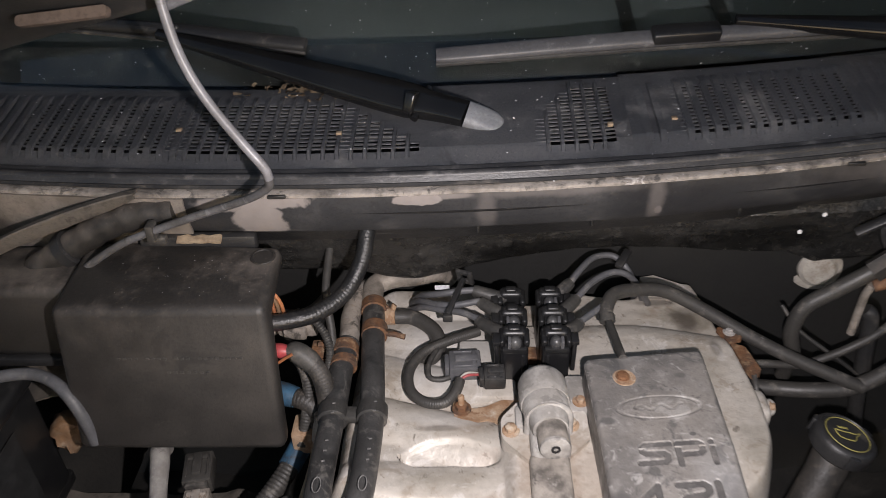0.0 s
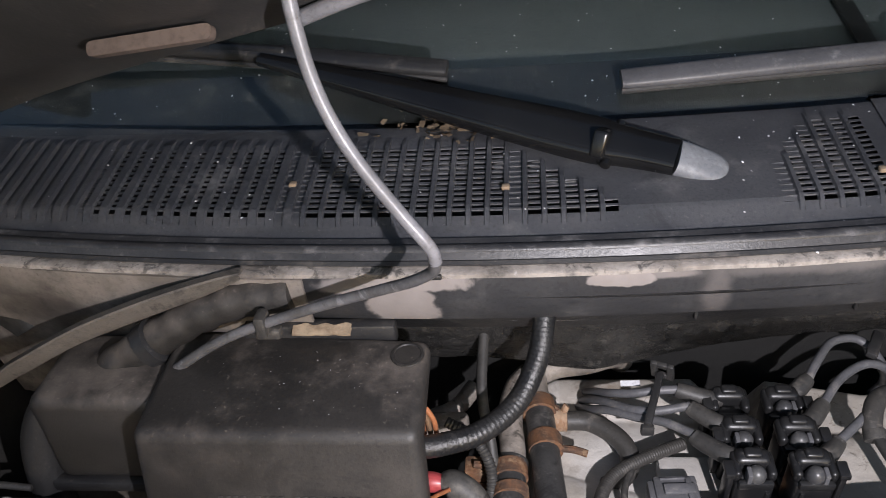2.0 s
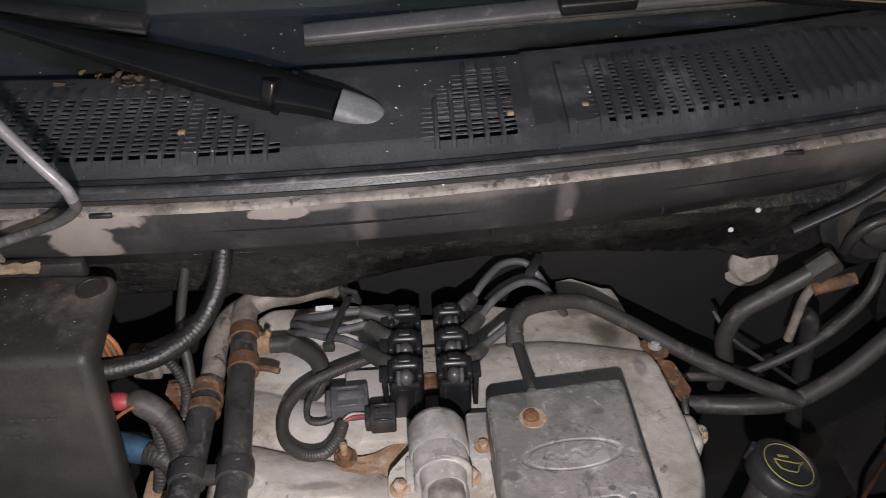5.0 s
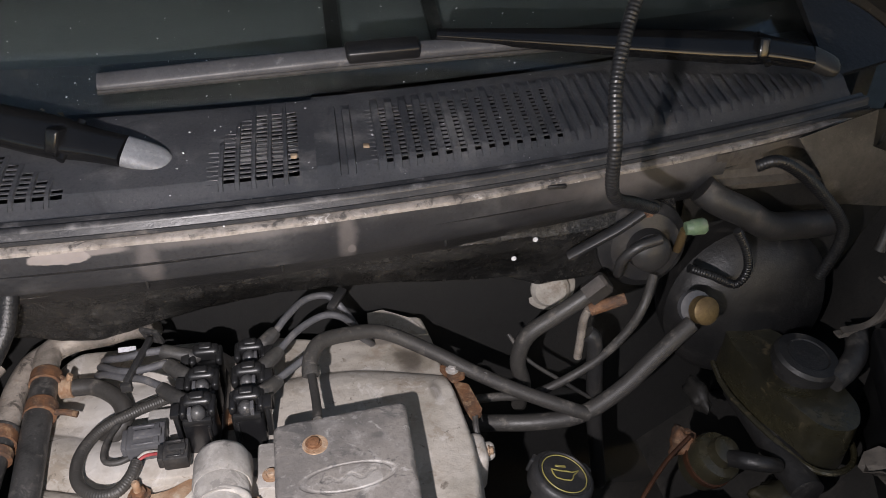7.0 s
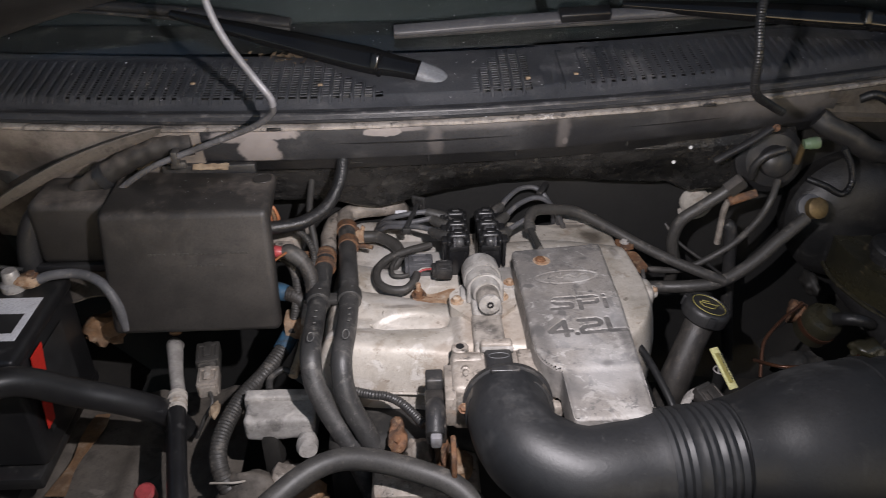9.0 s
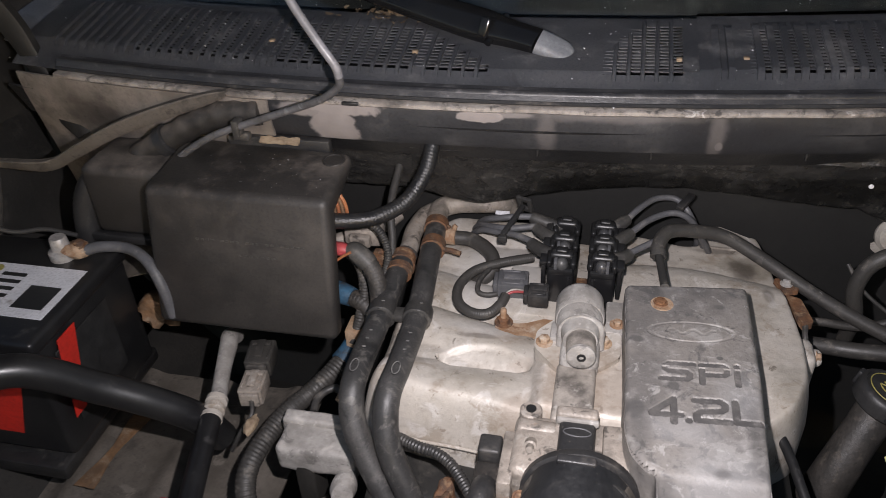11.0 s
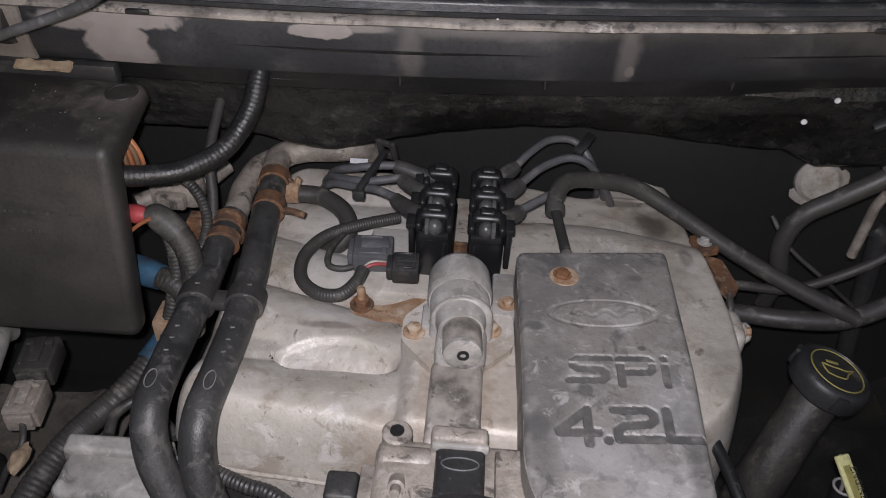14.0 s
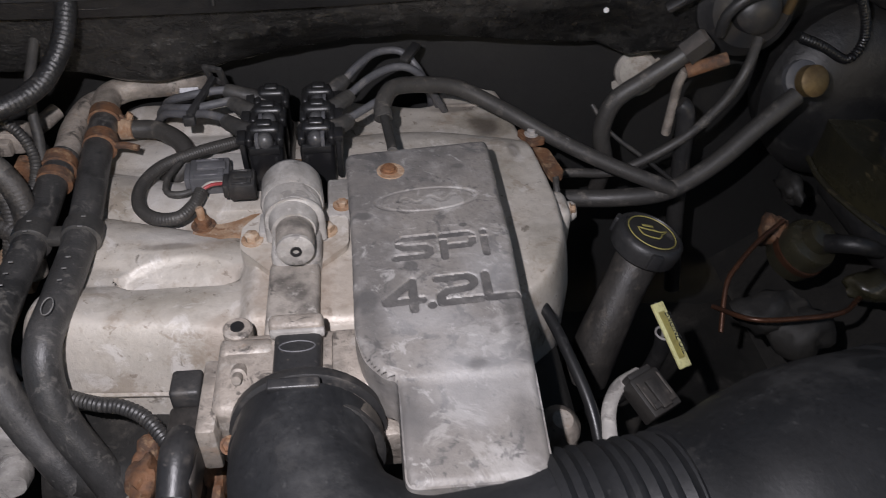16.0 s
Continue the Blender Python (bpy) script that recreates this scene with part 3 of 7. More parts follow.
# near-black patches low on the insulation, just above its arched hem
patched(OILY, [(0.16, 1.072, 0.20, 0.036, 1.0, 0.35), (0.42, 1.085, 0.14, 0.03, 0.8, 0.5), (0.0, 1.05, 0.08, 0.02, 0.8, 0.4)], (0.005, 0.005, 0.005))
lower = single("firewall_insulation", sheet([[insulation_point(x, a) for x in steps(-0.62, 0.70, 260)] for a in steps(1.0, -0.02, 26)], 0.004), OILY, "oily black insulated firewall, blackest just above its arched lower edge", "firewall", kind="structure", sharp=60)
for x in (0.0, 0.155, 0.36):
    single("panel_notch", block(x - 0.0020, x + 0.0020, seam_y(x) + 0.018, seam_y(x) + 0.035, 1.152, 1.166, 0.0008, 1), PAINT_BLACK, "black fold in the insulation edge", "fold", "insulation folds")
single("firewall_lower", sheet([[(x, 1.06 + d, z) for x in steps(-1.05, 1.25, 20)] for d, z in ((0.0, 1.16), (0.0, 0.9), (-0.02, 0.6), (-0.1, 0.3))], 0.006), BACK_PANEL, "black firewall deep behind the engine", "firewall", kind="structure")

single("flange_slot", block(-0.258-0.012, -0.258+0.012, seam_y(-0.258) - 0.0095, seam_y(-0.258) - 0.004, 1.232-0.0028, 1.232+0.0022, 0.001, 1), PAINT_BLACK, "small dark slot in the pinch-weld flange", "slot", "flange slots", "structure")

single("flange_slot", block(0.498-0.012, 0.498+0.012, seam_y(0.498) - 0.0095, seam_y(0.498) - 0.004, 1.2305-0.0028, 1.2305+0.0022, 0.001, 1), PAINT_BLACK, "small dark slot in the pinch-weld flange", "slot", "flange slots", "structure")

single("torn_hem", tube([Vector(insulation_point(x, -0.015)) + Vector((0, -0.004, -0.001 + uneven(x, 60, 0.002))) for x in steps(-0.15, 0.03, 30)], 0.0022, 6, 2), PALE_DUST, "pale torn hem of the firewall insulation", "hem")


# ---- engine ----
engine_block = thing("engine_block", (0.1, 0.7, 0.6), "dark grimy engine block under the intake", "engine block")
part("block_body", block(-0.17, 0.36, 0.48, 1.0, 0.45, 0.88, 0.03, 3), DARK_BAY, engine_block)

patched(ALU, [(-0.05, 0.615, 0.065, 0.018, 0.5, 0.9), (0.30, 0.80, 0.04, 0.05, 0.35, 0.9), (0.34, 0.66, 0.03, 0.05, 0.5, 0.8), (0.32, 0.93, 0.05, 0.03, 0.7, 0.7), (-0.12, 0.80, 0.03, 0.05, 0.3, 0.9)], (0.21, 0.185, 0.14), True, 60)
patched(ALU, [(0.015, 0.575, 0.022, 0.022, 0.5, 0.5), (0.01, 0.66, 0.02, 0.01, 0.4, 0.5), (-0.01, 0.70, 0.03, 0.012, 0.35, 0.6), (0.13, 0.60, 0.02, 0.06, 0.5, 0.6), (0.085, 0.60, 0.060, 0.075, 0.75, 0.7)], (0.33, 0.262, 0.205), True, 110)

# paler area over the rear and middle of the casting
patched(ALU, [(-0.045, 0.855, 0.085, 0.10, 0.75, 0.5), (-0.04, 0.72, 0.06, 0.02, 0.5, 0.6)], (0.66, 0.635, 0.60), True, 45)

# upper intake: a cast shell with fat runners
intake = thing("intake_manifold", (0.1, 0.72, 0.86), "pale cast-aluminium upper intake manifold with fat rounded runners", "intake manifold")
OUTLINE = rounded([(-0.195, 0.60), (-0.165, 0.575), (-0.10, 0.562), (-0.02, 0.555), (0.02, 0.546), (0.20, 0.535), (0.30, 0.57), (0.350, 0.615), (0.376, 0.68), (0.382, 0.75), (0.378, 0.80), (0.370, 0.885), (0.363, 0.965), (0.352, 1.03), (0.26, 1.035), (0.24, 1.0), (0.12, 1.028), (-0.15, 1.028), (-0.185, 0.985)], 0.02, 4)
LINE = [Vector((*p, 0)) for p in OUTLINE]


def edge_distance(x, y):
    """How far a point lies inside the outline, and the nearest point of it."""
    p, best, near, inside = Vector((x, y, 0)), 9.0, None, False
    for k, a in enumerate(LINE):
        b = LINE[(k + 1) % len(LINE)]
        t = max(0.0, min(1.0, (p - a).dot(b - a) / max(1e-9, (b - a).length_squared)))
        q = a + (b - a) * t
        if (p - q).length < best:
            best, near = (p - q).length, q
        if (a.y > y) != (b.y > y) and x < (b.x - a.x) * (y - a.y) / (b.y - a.y) + a.x:
            inside = not inside
    return (best if inside else -best), near


RIDGE = [Vector((x, y, 0)) for x, y, r in smooth_line([(0.08, 0.852, 0), (0.17, 0.866, 0), (0.235, 0.866, 0), (0.30, 0.852, 0), (0.40, 0.825, 0)], 26)]


HUB = Vector((0.22, 0.50, 0.0))


def bulge(d, w, h):
    return h * math.sqrt(max(0.0, 1 - (d / w) ** 2))


def lip_y(x):
    """The sharp rear lip of the front runner."""
    return 0.637 + 0.020 * max(0.0, (x - 0.005) / 0.022) ** 2 + 0.030 * max(0.0, (-0.078 - x) / 0.028) ** 2


def pocket_y(x):
    """Rear rim of the hollow behind that lip."""
    s = (x + 0.040) / 0.069
    return 0.640 + 0.045 * math.sqrt(1 - s * s) - 0.10 * max(0.0, x + 0.03) ** 1.0 * 0.2 if abs(s) < 1 else None


def intake_height(x, y):
    z = 0.935
    if x < 0.06:
        k = min(1.0, (0.06 - x) / 0.03)
        crease = 0.752 - 0.30 * (x + 0.06)
        lobes = bulge(y - 0.606, 0.066, 0.048), bulge(y - crease + 0.050, 0.062, 0.042), bulge(y - crease - 0.045, 0.052, 0.034), bulge(y - 0.905, 0.06, 0.026), bulge(y - 0.985, 0.06, 0.034), 0.033 if 0.60 < y < 0.72 else 0.022
        z += max(lobes) * k - 0.004 * k * math.exp(-((y - crease) / 0.004) ** 2)
        top = pocket_y(x)
        if top and lip_y(x) < y < top:
            s = (y - lip_y(x)) / (top - lip_y(x))
            z -= (0.017 * (1 - s) ** 1.4 + 0.0045 * min(1.0, (1 - s) / 0.1)) * min(1.0, (top - lip_y(x)) / 0.02)
    if x > 0.10:
        p = Vector((x, y, 0))
        near = min(RIDGE, key=lambda q: (p - q).length_squared)
        r = 0.0 if (p - HUB).length < (near - HUB).length else (p - near).length
        z += max(0.046 * max(0.0, 1 - (r / 0.056) ** 2) ** 0.36, 0.03 if 0.88 < y else 0.0, 0.012) * min(1.0, (x - 0.10) / 0.02)
        z += 0.008 * math.exp(-((y - 0.65) / 0.06) ** 2) * min(1.0, max(0.0, (x - 0.28) / 0.05))
    if y < 0.74 and x < 0.17:
        k = min(1.0, max(0.0, (x + 0.005) / 0.05))
        z = max(z, 0.935 + 0.063 * k * k * (3 - 2 * k) * min(1.0, max(0.0, (0.74 - y) / 0.03)))
    return z


bm = bmesh.new()
nx, ny, grid = 234, 202, {}
for a in range(nx):
    for b in range(ny):
        x, y = -0.2 + a * 0.0025, 0.53 + b * 0.0025
        s, near = edge_distance(x, y)
        if s < -0.0036:
            continue
        if s < 0:
            x, y, s = near.x, near.y, 0.0
        if -0.108 < x < 0.028 and abs(y - lip_y(x)) < 0.0026:
            y = lip_y(x) + math.copysign(0.0005, y - lip_y(x))
        gap = 0.016 if -0.104 < x < 0.024 and 0 < y - lip_y(x) < 0.0007 else 0.0
        z = intake_height(x, y) - gap - 0.075 * (1 - min(1.0, s / (0.018 if x > 0.25 else 0.032))) ** 2.2 + 0.0007 * noise.noise(Vector((x * 70, y * 70, 0)))
        grid[a, b] = bm.verts.new((x, y, z))
for a, b in grid:
    ring = [grid.get(k) for k in ((a, b), (a + 1, b), (a + 1, b + 1), (a, b + 1))]
    if all(ring):
        bm.faces.new(ring)
bmesh.ops.remove_doubles(bm, verts=bm.verts, dist=0.0004)
rim = [e for e in bm.edges if len(e.link_faces) == 1]
skirt = bmesh.ops.extrude_edge_only(bm, edges=rim)
for v in (g for g in skirt["geom"] if isinstance(g, bmesh.types.BMVert)):
    v.co.z = 0.83
part("casting", bm, ALU, intake, "pale cast shell", 60)
part("parting_line", tube([(-0.182, 0.602, 0.912), (-0.168, 0.578, 0.912), (-0.14, 0.566, 0.912), (-0.10, 0.560, 0.913), (-0.05, 0.556, 0.914), (0.0, 0.551, 0.914)], 0.0022, 8, 5), ALU, intake)
part("mounting_flange", prism(rounded([(0.026, 0.690), (0.026, 0.658), (0.058, 0.622), (0.100, 0.624), (0.134, 0.656), (0.134, 0.700), (0.11, 0.72), (0.05, 0.72)], 0.008), 0.985, 1.006, 0.003, 2), ALU, intake)
for x, y in ((0.038, 0.669), (0.112, 0.678)):
    part("flange_bolt", bolt((x, y, 1.006), r=0.0075, h=0.008, washer=0.011), RUST_PALE, intake, "rusty flange bolt")
part("strap_pad", block(0.058, 0.106, 0.535, 0.630, 0.985, 1.012, 0.006, 3), SPINE, intake)
part("corner_boss", join(block(0.338, 0.388, 0.735, 0.785, 0.90, 0.966, 0.012, 3), lathe([(0, 0.012), (0.01, 0.012), (0.014, 0.009)], (0.384, 0.765, 0.945), (1, 0, 0), 16)), ALU, intake)
part("lifting_tab", prism([(0.262, 0.975), (0.345, 0.972), (0.325, 1.01), (0.285, 1.035), (0.262, 1.03)], 0.955, 0.968, 0.003, 2), ALU, intake)
part("boss_bolt", bolt((0.389, 0.757, 0.955), (1, -0.2, 0.2), 0.005, 0.006, 0.007), RUST_PALE, intake)

# grime baked onto the casting beside the coil leads
patched(ALU, [(0.312, 0.925, 0.022, 0.030, 0.75, 0.6), (0.275, 0.968, 0.035, 0.010, 0.6, 0.5), (0.335, 0.845, 0.008, 0.020, 0.5, 0.6), (-0.055, 0.700, 0.030, 0.006, 0.5, 0.5), (0.020, 0.735, 0.016, 0.010, 0.5, 0.6)], (0.085, 0.070, 0.058), True, 40)

# plastic cover with recessed lettering
patched(COVER, [(0.23, 0.45, 0.055, 0.06, 0.5, 0.8), (0.20, 0.505, 0.05, 0.03, 0.45, 0.8), (0.26, 0.56, 0.03, 0.05, 0.4, 0.8)], (0.37, 0.365, 0.362), True, 32)
patched(COVER, [(0.150, 0.530, 0.012, 0.018, 0.8, 0.4), (0.19, 0.572, 0.007, 0.008, 0.7, 0.3), (0.243, 0.625, 0.004, 0.003, 0.8, 0.3), (0.15, 0.645, 0.010, 0.006, 0.7, 0.4), (0.25, 0.72, 0.008, 0.005, 0.6, 0.5), (0.172, 0.735, 0.014, 0.022, 0.55, 0.6), (0.235, 0.455, 0.010, 0.008, 0.55, 0.7), (0.178, 0.42, 0.014, 0.03, 0.6, 0.8), (0.270, 0.50, 0.010, 0.05, 0.6, 0.9), (0.155, 0.50, 0.012, 0.05, 0.55, 0.9), (0.262, 0.40, 0.012, 0.03, 0.5, 0.9), (0.21, 0.745, 0.06, 0.012, 0.4, 0.9)], (0.085, 0.082, 0.08), True, 60)
cover = thing("intake_cover", (0.21, 0.56, 1.0), "dusty grey plastic engine cover with moulded lettering and a rusty screw", "engine cover")
poly = rounded([(0.1335, 0.752), (0.287, 0.769), (0.287, 0.60), (0.276, 0.352), (0.171, 0.352), (0.171, 0.447), (0.160, 0.451), (0.145, 0.470), (0.1385, 0.500), (0.138, 0.60)], 0.010, 5)


def segments_distance(px, py, line):
    """Distance of many points to a polyline."""
    best = np.full(px.shape, 9.0)
    for (ax, ay), (bx, by) in zip(line, line[1:]):
        t = np.clip(((px - ax) * (bx - ax) + (py - ay) * (by - ay)) / max(1e-12, (bx - ax) ** 2 + (by - ay) ** 2), 0, 1)
        best = np.minimum(best, np.hypot(px - ax - t * (bx - ax), py - ay - t * (by - ay)))
    return best


# stroke letters, drawn from the lower left corner of their line
SPI = [[(0.039, 0.0295), (0.009, 0.0295), (0.0045, 0.026), (0.0045, 0.021), (0.009, 0.0172), (0.030, 0.0172), (0.0345, 0.0135), (0.0345, 0.0082), (0.030, 0.0045), (0.0, 0.0045)],
       [(0.0485, 0.0), (0.0485, 0.0295), (0.074, 0.0295), (0.0785, 0.026), (0.0785, 0.018), (0.074, 0.0140), (0.0485, 0.0140)], [(0.0905, 0.0), (0.0905, 0.0215)], [(0.0905, 0.0295), (0.0905, 0.0300)]]
SIZE = [[(0.028, 0.0), (0.028, 0.034), (0.003, 0.0125), (0.0035, 0.0105), (0.036, 0.0105)], [(0.0445, 0.003), (0.0445, 0.0035)],
        [(0.052, 0.0335), (0.081, 0.0335), (0.086, 0.030), (0.086, 0.0235), (0.081, 0.0195), (0.059, 0.0175), (0.0535, 0.0135), (0.0535, 0.0045), (0.090, 0.0045)], [(0.098, 0.034), (0.098, 0.0045), (0.124, 0.0045)]]
WAVE = [(0.0035 * k - 0.028, 0.004 * math.sin(0.9 * k)) for k in range(17)]


def carving(x, y):
    """Depth cut into the cover at many points."""
    deep = np.zeros(x.shape)
    for lines, ox, oy, w, hair in ((SPI, 0.1775, 0.5785, 0.0041, 0.0252), (SIZE, 0.1640, 0.5165, 0.0045, None)):
        u, v = (x - ox) / 0.925, y - oy - 0.075 * (x - ox)
        near = np.min([segments_distance(u, v, l) for l in lines], axis=0)
        cut = np.clip((w + 0.0006 - near) / 0.0012, 0, 1)
        if hair:
            cut = cut * np.clip((np.abs(v - hair) - 0.0004) / 0.0008, 0, 1)
        deep = np.maximum(deep, cut)
    u, v = x - 0.213, y - 0.667 - 0.075 * (x - 0.213)
    ring = np.abs(np.hypot(u / 0.0485, v / 0.0175) - 1) * 0.0175
    deep = np.maximum(deep, 0.7 * np.clip((0.0016 - ring) / 0.0009, 0, 1))
    return np.maximum(deep, 0.35 * np.clip((0.0026 - segments_distance(u, v, WAVE)) / 0.0012, 0, 1))


xs = np.arange(0.132, 0.2905, 0.0007)
ys = np.concatenate([np.arange(0.349, 0.515, 0.0035), np.arange(0.515, 0.700, 0.0007), np.arange(0.700, 0.774, 0.0035)])
gx, gy = np.meshgrid(xs, ys, indexing="ij")
ring = poly + poly[:1]
reach = segments_distance(gx, gy, ring)
inside = np.zeros(gx.shape, bool)
for (ax, ay), (bx, by) in zip(ring, ring[1:]):
    if ay != by:
        inside ^= ((ay > gy) != (by > gy)) & (gx < (bx - ax) * (gy - ay) / (by - ay) + ax)
cut = carving(gx, gy)
gz = 1.05 - (0.007 - np.sqrt(np.maximum(0, 0.007 ** 2 - np.maximum(0, 0.007 - reach) ** 2))) - 0.0016 * cut - 0.0035 * np.clip((0.450 - gy) / 0.007, 0, 1)
shell, letters, at, at2 = bmesh.new(), bmesh.new(), {}, {}
for i in range(len(xs) - 1):
    for j in range(len(ys) - 1):
        corner = [(i, j), (i + 1, j), (i + 1, j + 1), (i, j + 1)]
        if not all(inside[q] for q in corner):
            continue
        deep = sum(cut[q] for q in corner) > 3.2
        bm, seen = (letters, at2) if deep else (shell, at)
        for q in corner:
            if q not in seen:
                seen[q] = bm.verts.new((gx[q], gy[q], gz[q]))
        bm.faces.new([seen[q] for q in corner])
part("cover_top", shell, COVER, cover)
part("lettering", letters, COVER_LETTER, cover, "dark recessed SPi 4.2L lettering")
part("cover_shell", prism(poly, 0.995, 1.0435, 0.005, 4), COVER, cover)
part("worn_ring", lathe([(0, 0.0145), (0.0006, 0.0138)], (0.180, 0.716, 1.0499), (0.02, 0, 1), 22), RUST_PALE, cover, "pale worn ring round the screw")
part("screw", lathe([(0, 0.0095), (0.001, 0.009), (0.0012, 0.007), (0.004, 0.0065), (0.0045, 0.005)], (0.178, 0.718, 1.0502), (0, 0, 1), 18), RUST, cover, "rusty cover screw")

# air control housing on the spine
valve = thing("air_control_valve", (0.083, 0.66, 1.0), "grey die-cast stepped cylindrical air valve housing", "valve housing")
axis = (0.06, -1, 0.02)
part("rear_dome", lathe([(-0.012, 0.004), (-0.010, 0.018), (-0.004, 0.027), (0.004, 0.0305), (0.036, 0.0315), (0.040, 0.030)], (0.078, 0.724, 1.034), axis, 36), ALU_GREY, valve)
part("middle_sleeve", lathe([(0, 0.0285), (0.022, 0.0285), (0.026, 0.0265), (0.030, 0.0265)], (0.080, 0.690, 1.036), axis, 36), ALU_GREY, valve)
part("outer_shell", tube([(0.058, 0.664, 1.010), (0.061, 0.664, 1.045), (0.083, 0.664, 1.058), (0.105, 0.664, 1.045), (0.108, 0.664, 1.010)], 0.0052, 12, 6), ALU_GREY, valve)
part("front_shell", lathe([(0, 0.024), (0.020, 0.0235), (0.030, 0.021)], (0.0815, 0.672, 1.037), axis, 30), ALU_GREY, valve)
part("motor_barrel", lathe([(0, 0.0180), (0.046, 0.0180), (0.050, 0.0172)], (0.083, 0.664, 1.038), axis, 30), SPINE, valve, "stained barrel")
part("end_cap", lathe([(0, 0.0175), (0.001, 0.0178), (0.004, 0.0174), (0.005, 0.016)], (0.0858, 0.616, 1.039), axis, 30), ALU_GREY, valve)
part("end_nut", lathe([(0, 0.0055), (0.004, 0.0055), (0.0042, 0.003), (0.0005, 0.0028)], (0.0865, 0.6135, 1.0395), axis, 12), COIL_BLACK, valve)
part("pedestal", block(0.060, 0.108, 0.622, 0.745, 0.99, 1.028, 0.010, 3), ALU_GREY, valve)
part("side_plate", block(0.044, 0.060, 0.672, 0.706, 0.985, 1.012, 0.003, 2), ALU_GREY, valve)
part("side_bracket", block(0.112, 0.142, 0.700, 0.765, 0.96, 1.008, 0.004, 2), ALU_GREY, valve)
part("bracket_bolt", bolt((0.128, 0.716, 1.008), r=0.006, h=0.006, washer=0.010), RUST_PALE, valve)

# throttle body, elbow duct
duct = thing("intake_duct", (0.3, 0.3, 0.9), "large black rubber intake duct with corrugated bellows", "air duct")
part("elbow", tube([(0.098, 0.444, 1.0, 0.055), (0.097, 0.394, 1.0, 0.057), (0.12, 0.345, 0.995, 0.06), (0.18, 0.315, 0.985, 0.064), (0.25, 0.322, 0.983, 0.069), (0.280, 0.326, 0.984, 0.072)], 0.06, 32, 8), RUBBER_SOFT, duct)
part("bellows", tube([(0.276, 0.326, 0.984), (0.32, 0.330, 0.985), (0.372, 0.336, 0.985)], 0.076, 36, 8, (0.0115, 0.0036)), RUBBER_SOFT, duct)
part("outer_tube", tube([(0.368, 0.336, 0.985, 0.077), (0.40, 0.339, 0.984, 0.084), (0.44, 0.343, 0.982, 0.100), (0.49, 0.347, 0.979, 0.114), (0.56, 0.351, 0.975, 0.120), (0.70, 0.355, 0.966, 0.120)], 0.1, 36, 8), RUBBER_SOFT, duct)
part("raised_band", lathe([(0, 0.116), (0.003, 0.1225), (0.018, 0.1235), (0.021, 0.116)], (0.548, 0.350, 0.9755), (1, 0.06, -0.03), 48), RUBBER_SOFT, duct)
part("step_band", lathe([(0, 0.108), (0.002, 0.1245), (0.05, 0.125), (0.052, 0.108)], (0.60, 0.352, 0.972), (1, 0.04, -0.03), 48), RUBBER_SOFT, duct)

# black housing by the firewall
housing = thing("blower_housing", (-0.39, 0.8, 0.92), "large dusty black plastic housing with rounded edges", "housing")
bm = bmesh.new()
section = [(0.702, 0.930), (0.745, 1.142), (0.866, 1.153), (0.868, 1.128), (0.776, 1.108), (0.731, 0.930)]
ends = []
for x, lean in ((-0.540, 0.004), (-0.262, -0.004)):
    ends.append([bm.verts.new((x + lean * (z - 1.04) * 6, y + (0.02 if x < -0.4 and y > 0.8 else 0), z)) for y, z in section])
for k in range(6):
    bm.faces.new((ends[0][k], ends[0][(k + 1) % 6], ends[1][(k + 1) % 6], ends[1][k]))
bm.faces.new(ends[0])
bm.faces.new(ends[1][::-1])
bmesh.ops.recalc_face_normals(bm, faces=bm.faces)
bmesh.ops.bevel(bm, geom=bm.edges[:], offset=0.0115, segments=4, profile=0.5, affect="EDGES")
part("housing_shell", bm, PLASTIC, housing)

# heater hoses
def hose(name, points, r, mat, label, category="hose", group="", ribs=None, sides=14):
    return single(name, tube(points, r, sides, 8, ribs), mat, label, category, group)


heater_hoses = [hose("heater_hose", [(-0.158, 0.925, 1.002), (-0.150, 0.83, 1.0), (-0.140, 0.711, 0.992), (-0.140, 0.62, 0.990), (-0.143, 0.565, 0.984), (-0.141, 0.538, 0.955), (-0.130, 0.520, 0.922), (-0.108, 0.502, 0.882), (-0.085, 0.482, 0.83), (-0.06, 0.46, 0.76)], 0.0165, HOSE, "black rubber heater hose with faded marks", group="heater hoses", sides=18)]
heater_hoses.append(hose("heater_hose", [(-0.186, 0.84, 1.0), (-0.190, 0.80, 0.995), (-0.192, 0.72, 0.985), (-0.193, 0.635, 0.985), (-0.192, 0.575, 0.981), (-0.186, 0.547, 0.950), (-0.167, 0.527, 0.912), (-0.140, 0.505, 0.87), (-0.115, 0.48, 0.82), (-0.09, 0.46, 0.76)], 0.0165, HOSE, "black rubber heater hose with faded marks", group="heater hoses", sides=18))


# ---- ignition coil pack and leads ----
coil = thing("ignition_coil_pack", (0.075, 0.85, 0.97), "black moulded ignition coil pack with six boots", "coil pack")
part("coil_base", block(0.024, 0.126, 0.770, 0.925, 0.940, 0.956, 0.003, 2), ALU, coil, "pale cast base")
part("rust_spot", block(0.066, 0.084, 0.838, 0.872, 0.9555, 0.962, 0.002, 2), RUST, coil, "rusty steel core")
for x in (0.050, 0.102):
    part("coil_body", block(x - 0.018, x + 0.018, 0.788, 0.922, 0.950, 0.990, 0.006, 2), COIL_BLACK, coil)


